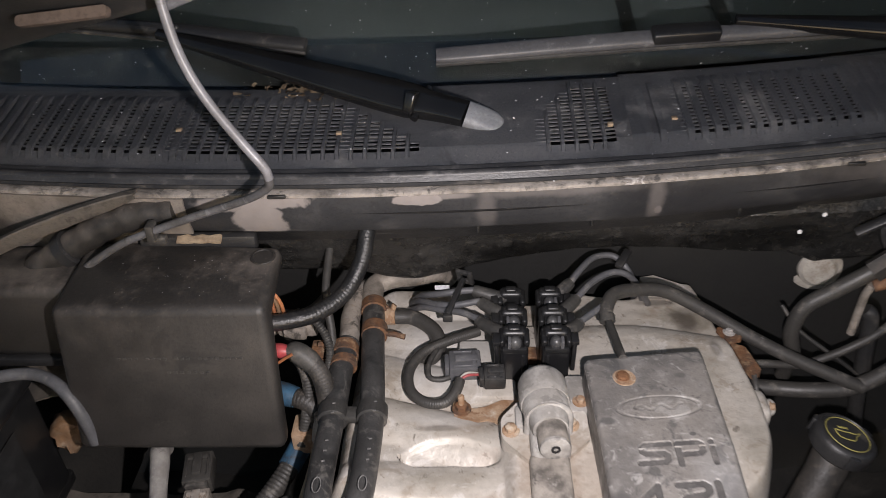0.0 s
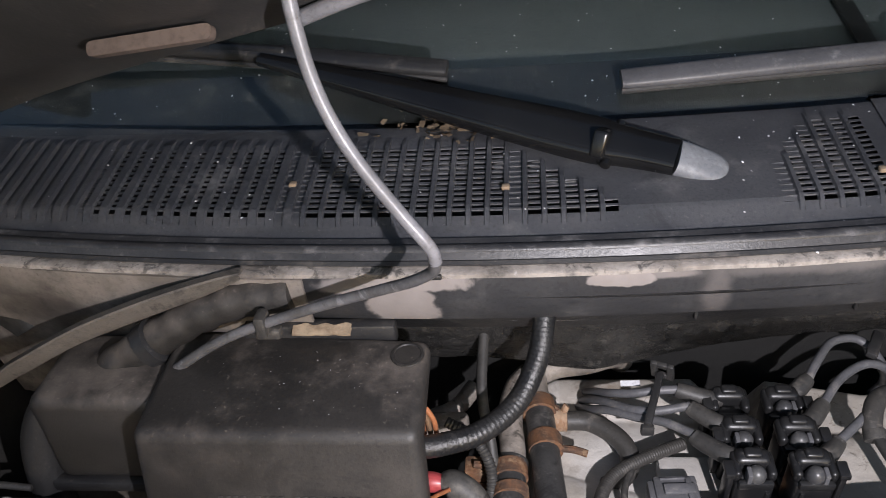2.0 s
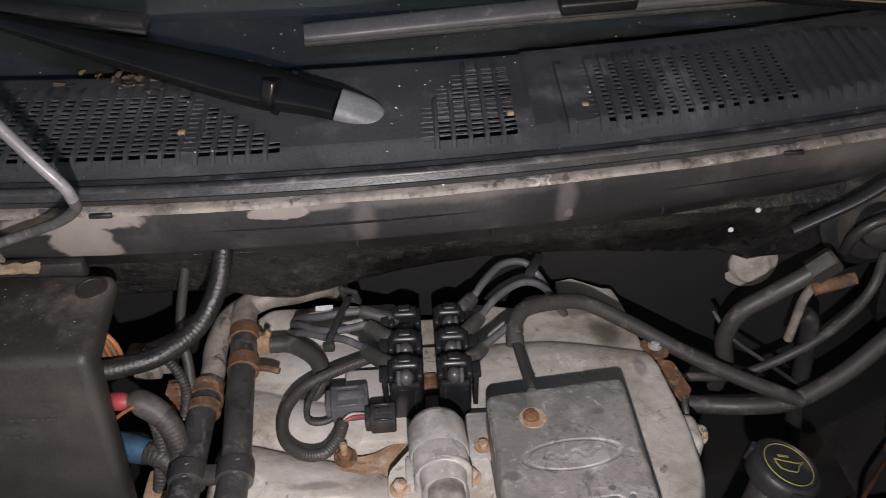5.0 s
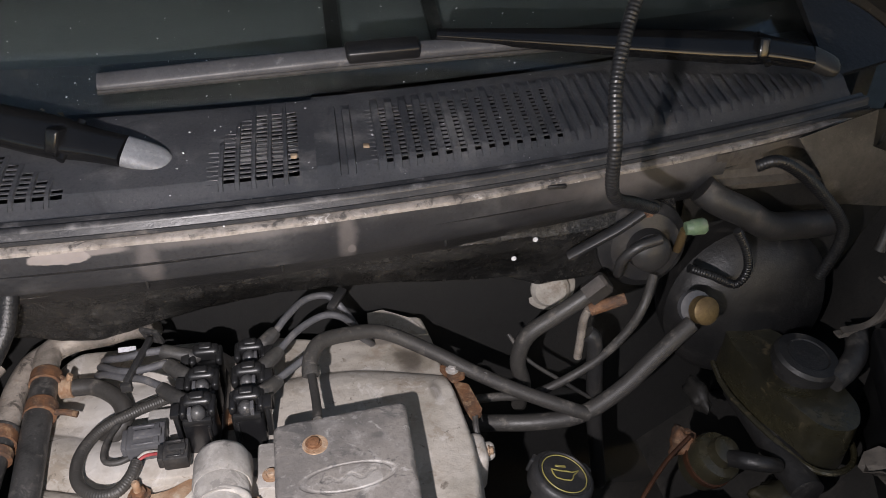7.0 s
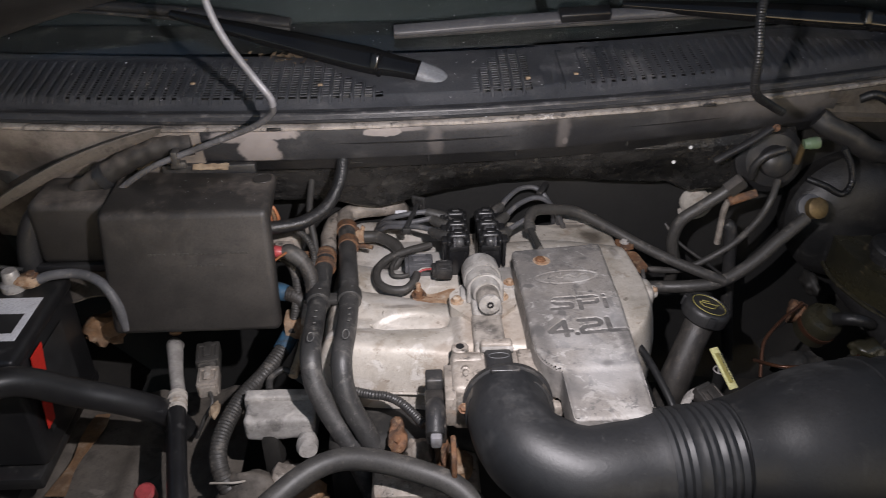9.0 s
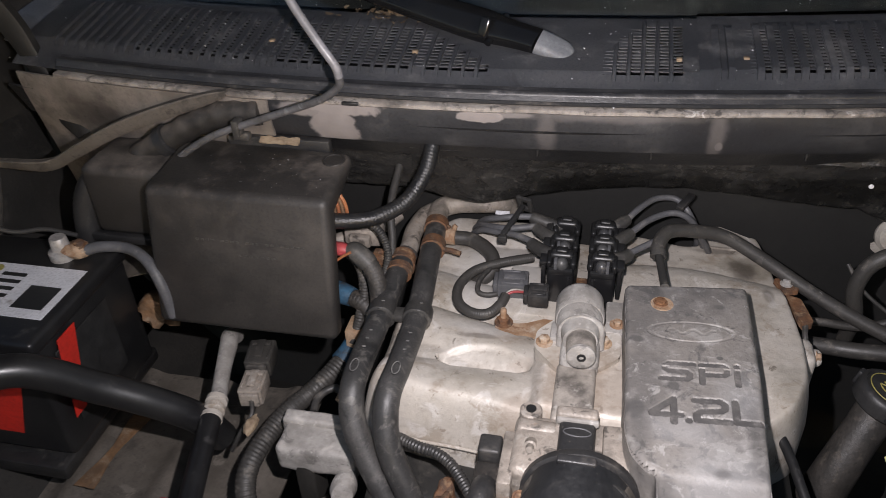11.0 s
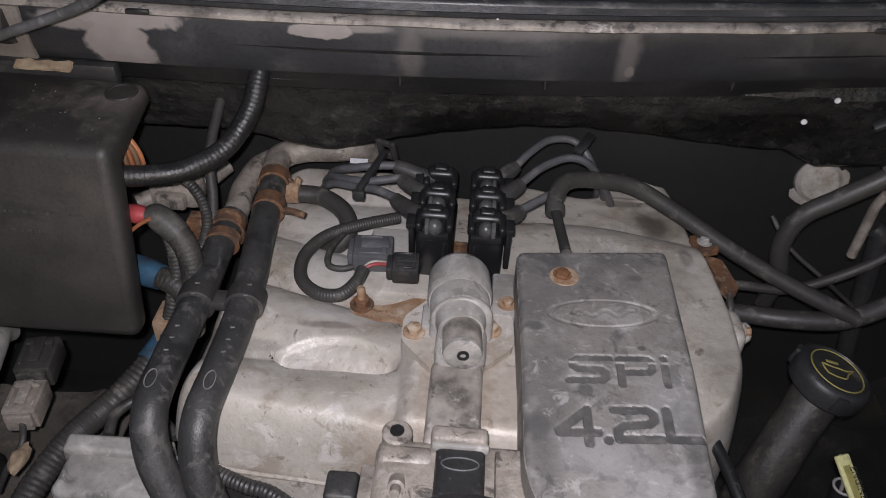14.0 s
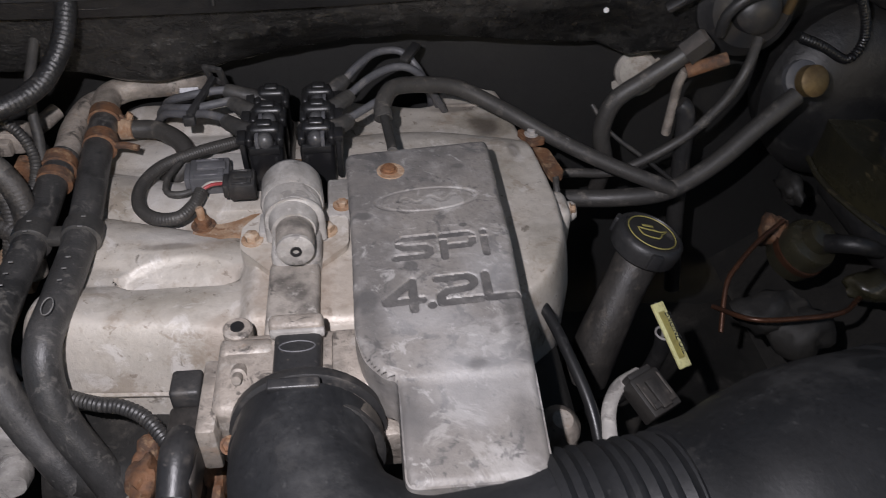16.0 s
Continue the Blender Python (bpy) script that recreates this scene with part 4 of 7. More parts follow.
def boot(x, y, tip, rise, domed=True):
    side = 1 if tip[0] > x else -1
    m = pose(x, y, 1.018 + rise, 7, 0, 0)
    b = part("boot", block(-0.0188, 0.0188, -0.0165, 0.0165, -0.076, 0.006, 0.0055, 3, m=m), COIL_BLACK, coil, "glossy black boot")
    part("shroud", join(
        block(-0.0205, -0.0118, -0.0120, 0.0165, 0.003, 0.0175, 0.0042, 3, m=m), block(0.0118, 0.0205, -0.0120, 0.0165, 0.003, 0.0175, 0.0042, 3, m=m),
        block(-0.0170, 0.0170, -0.0010, 0.0170, 0.003, 0.0225, 0.0065, 4, m=m), block(-0.0085, 0.0085, 0.0030, 0.0140, 0.0185, 0.0265, 0.0030, 3, m=m)), COIL_BLACK, b)
    part("sill", block(-0.0165, 0.0165, -0.0185, -0.0120, 0.000, 0.0100, 0.002, 2, m=m), COIL_BLACK, b)
    if domed:
        part("dome", lathe([(-0.010, 0.0088), (0, 0.0090), (0.005, 0.0084), (0.008, 0.0066), (0.0102, 0.0040), (0.011, 0.0015), (0.0111, 0.0003)], m @ Vector((-side * 0.001, -0.0090, 0.0125)), (0, -0.45, 1), 24), COIL_GREY, b, "scuffed grey dome")
        # this rib's paler grey paints the bright glint beside the dome
        part("rib", block(side * 0.0070 - 0.0022, side * 0.0070 + 0.0022, -0.0175, -0.006, 0.006, 0.0225, 0.001, 2, m=m), LEAD, b, "grey rib painted as a glint")
    part("ear", join(block(side * 0.0235 - 0.0030, side * 0.0235 + 0.0030, -0.014, 0.002, -0.040, 0.016, 0.0015, 2, m=m), block(side * 0.0240 - 0.0050, side * 0.0240 + 0.0050, -0.015, 0.003, 0.013, 0.020, 0.0015, 2, m=m)), COIL_BLACK, b)
    part("front_rib", block(-side * 0.0120 - 0.0020, -side * 0.0120 + 0.0020, -0.0195, -0.0150, -0.040, -0.004, 0.001, 2, m=m), COIL_BLACK, b)
    ex, ey = tip
    part("sleeve", tube([(x + (ex - x) * 0.15, y + (ey - y) * 0.15 + 0.004, 1.026 + rise, 0.0092), (x + (ex - x) * 0.45, y + (ey - y) * 0.4, 1.032 + rise * 0.6, 0.0098), (x + (ex - x) * 0.86, y + (ey - y) * 0.86, 1.038, 0.0092), (ex, ey, 1.040, 0.0076)], 0.01, 16, 5), RUBBER, b, "black rubber sleeve")


for y, rise, left, right in ((0.797, 0.016, (-0.001, 0.842), (0.140, 0.836)), (0.846, 0.010, (0.002, 0.882), (0.141, 0.888)), (0.898, 0.002, (-0.008, 0.908), (0.136, 0.925))):
    boot(0.047, y, left, rise, y < 0.88)
    boot(0.103, y, right, rise)


def line(name, points, r, mat, label, category="wire", group="", ribs=None, sides=10):
    return single(name, tube(points, r, sides, 7, ribs), mat, label, category, group)


for way in (
    [(-0.006, 0.907, 1.041), (-0.03, 0.908, 1.038), (-0.055, 0.910, 1.032), (-0.078, 0.925, 1.018), (-0.095, 0.955, 0.99), (-0.10, 0.98, 0.965)],
    [(0.003, 0.882, 1.041), (-0.035, 0.881, 1.034), (-0.060, 0.893, 1.026), (-0.084, 0.918, 1.012), (-0.100, 0.948, 0.985), (-0.106, 0.970, 0.96)],
    [(0.000, 0.842, 1.041), (-0.026, 0.865, 1.034), (-0.050, 0.879, 1.026), (-0.080, 0.904, 1.012), (-0.100, 0.932, 0.985), (-0.110, 0.960, 0.96)],
    [(0.135, 0.923, 1.041), (0.152, 0.948, 1.046), (0.176, 0.977, 1.047), (0.206, 0.984, 1.044), (0.226, 0.968, 1.030), (0.243, 0.975, 0.99), (0.250, 1.005, 0.94)],
    [(0.140, 0.886, 1.041), (0.166, 0.918, 1.045), (0.198, 0.940, 1.046), (0.224, 0.944, 1.036), (0.246, 0.955, 1.000), (0.262, 0.995, 0.94)],
    [(0.139, 0.834, 1.041), (0.168, 0.860, 1.043), (0.203, 0.898, 1.040), (0.232, 0.922, 1.030), (0.254, 0.945, 0.990), (0.272, 0.985, 0.94)],
):
    line("ignition_lead", way, 0.0049, LEAD, "grey rubber-covered ignition lead", group="ignition leads")
comb = thing("lead_separator", (-0.036, 0.89, 1.0), "black plastic comb clip holding ignition leads", "cable clip")
part("comb_stem", block(-0.0042, 0.0042, -0.036, 0.036, -0.004, 0.004, 0.002, 2, m=pose(-0.033, 0.893, 1.0405, 8, 0, -18)), PLASTIC_DARK, comb)
head = pose(-0.019, 0.930, 1.044, 20, 0, -24)
part("comb_head", join(block(-0.013, -0.005, -0.003, 0.003, -0.010, 0.020, 0.002, 2, m=head), block(0.005, 0.013, -0.003, 0.003, -0.010, 0.020, 0.002, 2, m=head), block(-0.006, 0.006, -0.003, 0.003, 0.012, 0.020, 0.002, 2, m=head), block(-0.006, 0.006, -0.003, 0.003, -0.010, -0.001, 0.002, 2, m=head)), PLASTIC_DARK, comb, "holed clip head")
part("comb_foot", block(-0.01, 0.004, -0.008, 0.0, -0.012, 0.0, 0.002, 2, m=pose(-0.041, 0.862, 1.036)), PLASTIC_DARK, comb)
clip_r = thing("lead_separator", (0.222, 0.965, 1.03), "black plastic clip bundling ignition leads", "cable clip")
part("clip_body", block(-0.006, 0.006, -0.020, 0.020, -0.004, 0.004, 0.002, 2, m=pose(0.218, 0.968, 1.050, 6, 10, -28)), PLASTIC_DARK, clip_r)

# wire loop and its two connectors on the intake
loop = line("wiring_loop", [(0.0, 0.880, 0.985), (-0.044, 0.857, 0.987), (-0.080, 0.833, 0.986), (-0.097, 0.797, 0.985), (-0.093, 0.760, 0.985), (-0.072, 0.737, 0.986), (-0.047, 0.734, 0.988), (-0.032, 0.750, 0.992), (-0.026, 0.768, 0.996)], 0.0074, HOSE_DUSTY, "dusty taped wire loom bent in a loop", "wire loom", ribs=(0.0030, 0.0005), sides=14)
line("loop_wire", [(-0.025, 0.772, 0.997), (-0.016, 0.777, 1.0), (0.002, 0.774, 1.002)], 0.0022, WHITE, "pale wire leaving the loom", "wire")
line("loop_wire", [(-0.026, 0.768, 0.997), (-0.015, 0.772, 1.001), (0.002, 0.770, 1.004)], 0.0020, RED, "red wire leaving the loom", "wire")
line("taped_wire", [(-0.030, 0.795, 0.982), (-0.052, 0.783, 0.982), (-0.069, 0.789, 0.982), (-0.070, 0.815, 0.984), (-0.060, 0.842, 0.985)], 0.0038, RUBBER, "thin taped wire beside the loom", "wire")


def connector(name, m, sx, sy, sz, mat, label):
    """A latched electrical plug, lying along x in its own axes."""
    c = thing(name, m.translation, label, "connector")
    part("plug_body", join(block(-sx / 2, sx / 2, -sy / 2, sy / 2, -sz / 2, sz / 2, 0.003, 2, m=m), block(-sx / 2 - 0.006, -sx / 2 + 0.001, -sy * 0.4, sy * 0.4, -sz * 0.4, sz * 0.4, 0.002, 2, m=m)), mat, c)
    part("latch", join(block(-sx * 0.3, sx * 0.42, -sy * 0.16, sy * 0.16, sz / 2, sz / 2 + 0.004, 0.0012, 2, m=m), block(sx * 0.22, sx * 0.36, -sy * 0.36, sy * 0.36, sz / 2 - 0.001, sz / 2 + 0.003, 0.001, 2, m=m)), mat, c)
    for k in (-1, 1):
        part("rib", block(-sx * 0.35, sx * 0.35, k * sy * 0.36 - 0.0012, k * sy * 0.36 + 0.0012, sz / 2 - 0.0005, sz / 2 + 0.0018, 0.0005, 1, m=m), mat, c)
    return c


connector("wire_connector", pose(-0.020, 0.803, 0.990, 4, 0, 3), 0.044, 0.036, 0.026, LEAD, "dusty grey electrical connector on the intake")
connector("wire_connector", pose(0.020, 0.766, 1.004, 6, 0, 2), 0.029, 0.028, 0.022, PLASTIC_DARK, "black latched connector plugged into the valve")
part("connector_seat", block(-0.03, 0.05, 0.755, 0.87, 0.94, 0.978, 0.006, 2), ALU, intake)

# rusty bracket with stud beside the valve
brk = thing("stud_bracket", (0.0, 0.72, 0.955), "rusty pale steel bracket with an upright stud", "bracket")
part("bracket_plate", prism(rounded([(-0.036, 0.752), (-0.034, 0.722), (-0.012, 0.708), (0.012, 0.722), (0.024, 0.712), (0.034, 0.700), (0.058, 0.70), (0.058, 0.752), (0.030, 0.755), (0.008, 0.742), (-0.012, 0.738), (-0.018, 0.752)], 0.006), 0.966, 0.972, 0.0015, 2), RUST_PALE, brk)
part("stud_nut", bolt((-0.024, 0.738, 0.972), r=0.009, h=0.009, washer=0.013), RUST, brk)
part("stud", lathe([(0, 0.0045), (0.016, 0.0045), (0.018, 0.003)], (-0.024, 0.738, 0.978), (-0.05, 0.1, 1), 12), RUST_PALE, brk)
part("stud_boss", lathe([(0, 0.018), (0.03, 0.016), (0.034, 0.013)], (-0.020, 0.722, 0.93), (0, 0, 1), 24), ALU, brk)

# throttle body, its strap and sensor
throttle = thing("throttle_body", (0.1, 0.48, 0.94), "dirty cast-aluminium throttle body", "throttle body")
part("throttle_casting", block(0.020, 0.172, 0.455, 0.540, 0.93, 1.012, 0.010, 3), ALU_DIRTY, throttle)
part("neck", lathe([(0, 0.050), (0.035, 0.050), (0.04, 0.048)], (0.098, 0.462, 0.985), (0, -1, 0.15), 40), ALU_DIRTY, throttle)
part("strap", block(0.070, 0.110, 0.452, 0.528, 1.000, 1.026, 0.006, 4), PLASTIC_DARK, throttle, "dark smooth strap pad with an oval badge")
part("strap_collar", block(0.065, 0.112, 0.524, 0.540, 1.000, 1.033, 0.005, 3), ALU_DIRTY, throttle)
part("strap_badge", tube([(0.090 + 0.015 * math.cos(a), 0.506 + 0.006 * math.sin(a), 1.0266) for a in steps(0, 2 * math.pi, 20)], 0.0007, 6, 1, caps=False), LEAD, throttle)
part("ear", join(block(0.022, 0.068, 0.512, 0.532, 0.99, 1.014, 0.006, 3), lathe([(0, 0.013), (0.024, 0.013), (0.026, 0.011)], (0.036, 0.542, 0.990), (0, 0, 1), 24)), ALU_DIRTY, throttle)
part("strap_ridge", block(0.066, 0.113, 0.520, 0.526, 1.020, 1.029, 0.0025, 2), ALU_GREY, throttle, "bare worn ridge")
part("face_plate", block(0.118, 0.168, 0.46, 0.525, 1.004, 1.0165, 0.004, 2, m=pose(0, 0.006, 0.002)), ALU_DIRTY, throttle)
part("ear_socket", lathe([(0, 0.0062), (0.001, 0.006)], (0.036, 0.542, 1.0162), (0, 0, 1), 16), PAINT_BLACK, throttle)
part("ear_arm", block(0.024, 0.060, 0.497, 0.514, 0.99, 1.010, 0.005, 3), ALU_DIRTY, throttle)
part("pin", lathe([(0, 0.007), (0.012, 0.007), (0.013, 0.0045), (0.022, 0.004)], (0.041, 0.499, 1.008), (0, -0.75, 0.4), 14), ALU_DIRTY, throttle)
part("side_flange", block(0.010, 0.026, 0.440, 0.515, 0.955, 1.006, 0.003, 2), ALU_DIRTY, throttle)
part("right_lug", block(0.150, 0.176, 0.440, 0.462, 0.94, 0.985, 0.004, 2), ALU_DIRTY, throttle)
sensor = thing("position_sensor", (0.0, 0.47, 0.95), "black and grey throttle position sensor", "sensor")
part("sensor_head", block(-0.017, 0.009, 0.482, 0.509, 0.972, 1.004, 0.004, 3), PLASTIC_DARK, sensor)
part("sensor_body", block(-0.018, 0.011, 0.405, 0.482, 0.955, 0.990, 0.005, 3), PLASTIC, sensor)
part("sensor_plug", tube([(-0.003, 0.45, 0.985, 0.014), (-0.004, 0.43, 0.992, 0.014), (-0.005, 0.40, 0.98, 0.013)], 0.013, 16, 5), PLASTIC_DARK, sensor)
part("clear_clip", block(-0.012, 0.004, 0.388, 0.412, 0.965, 0.985, 0.004, 2), HOSE_GREY, sensor)
part("sensor_screw", bolt((0.036, 0.438, 0.99), (0, -0.5, 0.85), 0.006, 0.005, 0.008), RUST, sensor)
single("rusty_stay", block(0.016, 0.024, 0.385, 0.43, 0.90, 0.95, 0.003, 2), RUST, "rusty red-brown steel stay below the throttle", "bracket")
single("linkage_stub", join(block(0.158, 0.166, 0.49, 0.52, 0.94, 0.985, 0.002), block(0.169, 0.176, 0.49, 0.52, 0.94, 0.985, 0.002)), RUST_PALE, "rusty linkage tabs beside the cover", "bracket")

# duct: the elbow's clamp band
clamp = thing("duct_clamp", (0.098, 0.45, 0.95), "black plastic clamp band round the duct mouth", "clamp")
part("band", lathe([(0, 0.058), (0.001, 0.0605), (0.014, 0.0605), (0.015, 0.058)], (0.098, 0.439, 0.990), (0, -1, 0.15), 44), TRAY_DUST, clamp)
part("rim", lathe([(0, 0.0585), (0.002, 0.0615), (0.006, 0.0615), (0.008, 0.0585)], (0.098, 0.425, 0.992), (0, -1, 0.15), 44), PLASTIC_DARK, clamp)
part("band_outer", lathe([(0, 0.050), (0.001, 0.0615), (0.004, 0.0635), (0.012, 0.0635), (0.014, 0.060)], (0.098, 0.458, 0.986), (0, -1, 0.15), 44), PLASTIC_DARK, clamp)
part("buckle", block(-0.020, 0.020, -0.005, 0.005, -0.003, 0.005, 0.002, 3, m=pose(0.092, 0.444, 1.052, 8)), PLASTIC_DARK, clamp)

# heater hose hardware
def band_clamp(at, way, r, wide, mat=RUST, label="rusty spring hose clamp", ear=(0.02, 0.0, 0.0)):
    c = thing("hose_clamp", at, label, "hose clamp", "hose clamps")
    w = Vector(way).normalized()
    a = Vector(at) - w * wide / 2
    part("band", lathe([(0, r), (0.0005, r + 0.0018), (wide - 0.0005, r + 0.0018), (wide, r)], a, w, 26), mat, c)
    tip = Vector(at) + Vector(ear)
    start = Vector(at) + Vector(ear).normalized() * r
    part("ear", tube([start, (start + tip) / 2 + Vector((0, 0, 0.002)), tip], 0.0042, 8, 4), mat, c)
    return c


band_clamp((-0.157, 0.915, 1.002), (0.1, -1, 0), 0.0172, 0.020)
band_clamp((-0.151, 0.862, 1.001), (0.08, -1, 0), 0.0172, 0.020, ear=(0.045, -0.012, 0.0))
band_clamp((-0.189, 0.826, 0.998), (0.05, -1, -0.1), 0.0172, 0.018, ear=(-0.038, 0.004, 0.008))
band_clamp((-0.188, 0.800, 0.996), (0.05, -1, -0.1), 0.0172, 0.012, ear=(-0.05, -0.014, -0.012))
band_clamp((-0.133, 0.910, 0.990), (1, 0, 0), 0.0115, 0.016, RUST_PALE, "pale rusty clamp on a small hose", (0.008, 0.004, 0.019))
pipes = thing("heater_pipes", (-0.17, 0.95, 0.97), "dull grey steel heater pipes at the firewall", "pipe")
part("rear_elbow", tube([(-0.157, 0.91, 1.002), (-0.162, 0.945, 1.004), (-0.160, 0.970, 1.003), (-0.135, 0.988, 1.003), (-0.10, 0.998, 1.000), (-0.065, 1.02, 0.99), (-0.05, 1.045, 0.96)], 0.0165, 18, 6), ALU_DIRTY, pipes)
part("left_pipe", tube([(-0.186, 0.83, 1.0), (-0.187, 0.86, 1.0), (-0.19, 0.90, 1.0), (-0.184, 0.95, 0.998), (-0.17, 0.985, 0.99)], 0.0145, 18, 6), ALU_DIRTY, pipes)
part("stub", tube([(-0.155, 0.912, 0.995), (-0.135, 0.911, 0.99), (-0.118, 0.91, 0.988)], 0.009, 14, 4), RUST_PALE, pipes)
hose("bypass_hose", [(-0.128, 0.910, 0.989), (-0.098, 0.908, 0.988), (-0.068, 0.886, 0.984), (-0.058, 0.862, 0.975), (-0.070, 0.848, 0.962), (-0.088, 0.852, 0.945), (-0.10, 0.865, 0.925)], 0.0112, HOSE_DUSTY, "short curved grey-black bypass hose")
twin = thing("hose_clip", (-0.166, 0.716, 0.98), "black plastic twin clip joining the heater hoses", "hose clip")
for at in ((-0.140, 0.711, 0.991), (-0.1925, 0.715, 0.985)):
    part("clip_ring", lathe([(0, 0.0168), (0.0005, 0.020), (0.010, 0.0205), (0.022, 0.020), (0.024, 0.0168)], Vector(at) + Vector((0, 0.012, 0)), (0.04, -1, 0), 28), RUBBER, twin)
part("clip_bridge", block(-0.178, -0.155, 0.704, 0.726, 0.980, 0.992, 0.003, 2), RUBBER, twin)
for tube_hose, x, z in ((heater_hoses[0], -0.136, 0.9975), (heater_hoses[1], -0.190, 0.994)):
    for k in range(5):
        part("printed_mark", block(-0.0022, 0.0022, -0.0009, 0.0009, -0.0008, 0.0002, 0.0002, 1, m=pose(x + 0.002, 0.62 + 0.016 * k + (0.03 if k > 2 else 0), z + 0.0152 - (0.0006 if x > -0.15 else 0.0), 0, 12, 20)), MARK, tube_hose)
    part("printed_oval", tube([(x + 0.005 * math.cos(a), 0.585 + 0.010 * math.sin(a), z + 0.0150 + 0.001 * math.sin(a)) for a in steps(0, 2 * math.pi, 18)], 0.0006, 5, 1, caps=False), MARK, tube_hose, "faded printed oval")

# vacuum hoses on the driver's side of the engine
vacuum = hose("vacuum_hose", [(0.178, 0.842, 1.034), (0.178, 0.858, 1.043), (0.192, 0.884, 1.049), (0.228, 0.905, 1.040), (0.275, 0.918, 1.026), (0.335, 0.905, 0.998), (0.40, 0.880, 0.968), (0.46, 0.858, 0.945), (0.521, 0.838, 0.926), (0.55, 0.832, 0.915)], 0.0100, HOSE_DUSTY, "grey-black rubber vacuum hose arching over the intake", sides=16)
part("hose_end", lathe([(0, 0.0100), (0.0008, 0.0110), (0.010, 0.0112), (0.012, 0.0100)], (0.178, 0.8405, 1.0335), (0, 1, 0.55), 20), RUBBER, vacuum)
part("tick_mark", block(-0.002, 0.002, -0.0012, 0.0012, -0.0008, 0.0006, 0.0002, 1, m=pose(0.41, 0.8745, 0.9735, 0, 20, -20)), MARK, vacuum)
hose("vacuum_tube", [(0.184, 0.752, 1.049), (0.183, 0.79, 1.040), (0.178, 0.850, 1.037)], 0.0056, RUBBER, "thin black vacuum tube entering the cover")
hose("brake_vacuum_hose", [(0.33, 0.89, 0.865), (0.385, 0.872, 0.880), (0.425, 0.858, 0.890), (0.48, 0.842, 0.900), (0.54, 0.836, 0.912), (0.60, 0.846, 0.945), (0.65, 0.862, 0.985), (0.700, 0.879, 1.022)], 0.0120, HOSE_DUSTY, "thick black vacuum hose rising to the brake booster", sides=16)
brr = thing("rusty_bracket", (0.37, 0.86, 0.95), "orange rusty steel bracket bolted to the intake", "bracket")
part("plate", join(prism(rounded([(0.348, 0.895), (0.372, 0.90), (0.382, 0.872), (0.362, 0.866)], 0.005), 0.968, 0.976, 0.002, 2), prism(rounded([(0.364, 0.872), (0.384, 0.866), (0.394, 0.815), (0.380, 0.806), (0.372, 0.83)], 0.005), 0.955, 0.966, 0.003, 2)), RUST, brr)
part("plate_bolt", bolt((0.365, 0.884, 0.976), r=0.006, h=0.007, washer=0.009), STEEL, brr)
part("strip", tube([(0.383, 0.812, 0.962), (0.381, 0.790, 0.955), (0.389, 0.775, 0.93)], 0.004, 8, 5), RUBBER, brr)

# oil filler with its cap, and the dipstick
filler = thing("oil_filler", (0.40, 0.65, 0.86), "dark grey oil filler neck with a black twist cap", "oil filler")
ax = Vector((0.28, 0.02, 0.95)).normalized()
top = Vector((0.474, 0.710, 0.953))
part("neck", tube([(0.405, 0.650, 0.78, 0.029), (0.422, 0.664, 0.84, 0.027), (0.444, 0.686, 0.890, 0.025), (0.464, 0.706, 0.928, 0.026)], 0.028, 24, 6), LOOM, filler)
cap = part("cap", lathe([(-0.028, 0.036), (-0.024, 0.0400), (-0.009, 0.0412), (-0.003, 0.040), (0.0, 0.037), (0.0005, 0.034), (-0.0015, 0.033), (-0.001, 0.001)], top, ax, 40), PLASTIC_DARK, filler, "black oil cap with yellow symbol")
turn = Matrix.Translation(top) @ Vector((0, 0, 1)).rotation_difference(ax).to_matrix().to_4x4()
part("symbol_ring", tube([turn @ Vector((0.029 * math.cos(a), 0.029 * math.sin(a), 0.0002)) for a in steps(0, 2 * math.pi, 36)], 0.0008, 6, 1, caps=False), YELLOW, cap)
part("symbol_can", tube([turn @ Vector(p) for p in ((-0.016, 0.006, 0.0002), (-0.013, -0.007, 0.0002), (0.006, -0.010, 0.0002), (0.012, -0.002, 0.0002), (0.021, 0.006, 0.0002), (0.012, 0.003, 0.0002), (0.004, 0.004, 0.0002), (-0.004, 0.004, 0.0002), (-0.016, 0.006, 0.0002))], 0.0009, 6, 2, caps=False), YELLOW, cap)
part("symbol_bar", block(-0.009, 0.005, 0.010, 0.013, -0.0006, 0.0006, 0.0002, 1, m=turn), YELLOW, cap)
for a in (0.4, 2.5, 4.6):
    part("cap_grip", block(-0.007, 0.007, -0.004, 0.004, -0.022, -0.002, 0.002, 2, m=turn @ pose(0.040 * math.cos(a), 0.040 * math.sin(a), 0, 0, 0, math.degrees(a) + 90)), PLASTIC_DARK, cap)
dip = thing("dipstick", (0.47, 0.61, 0.86), "oil dipstick with faded yellow flat handle in its tube", "dipstick")
part("dip_tube", tube([(0.470, 0.612, 0.892), (0.471, 0.612, 0.86), (0.460, 0.62, 0.80), (0.41, 0.64, 0.71), (0.352, 0.65, 0.66)], 0.0095, 16, 6, caps=False), PAINT_BLACK, dip)
part("tube_lip", tube([(0.470 + 0.0095 * math.cos(a), 0.612 + 0.0095 * math.sin(a), 0.892) for a in steps(0, 2 * math.pi, 20)], 0.0014, 6, 1, caps=False), STEEL, dip)
q = (Vector((0.473, 0.556, 0.900)) - Vector((0.452, 0.614, 0.938))).to_track_quat("Y", "Z").to_matrix().to_4x4()
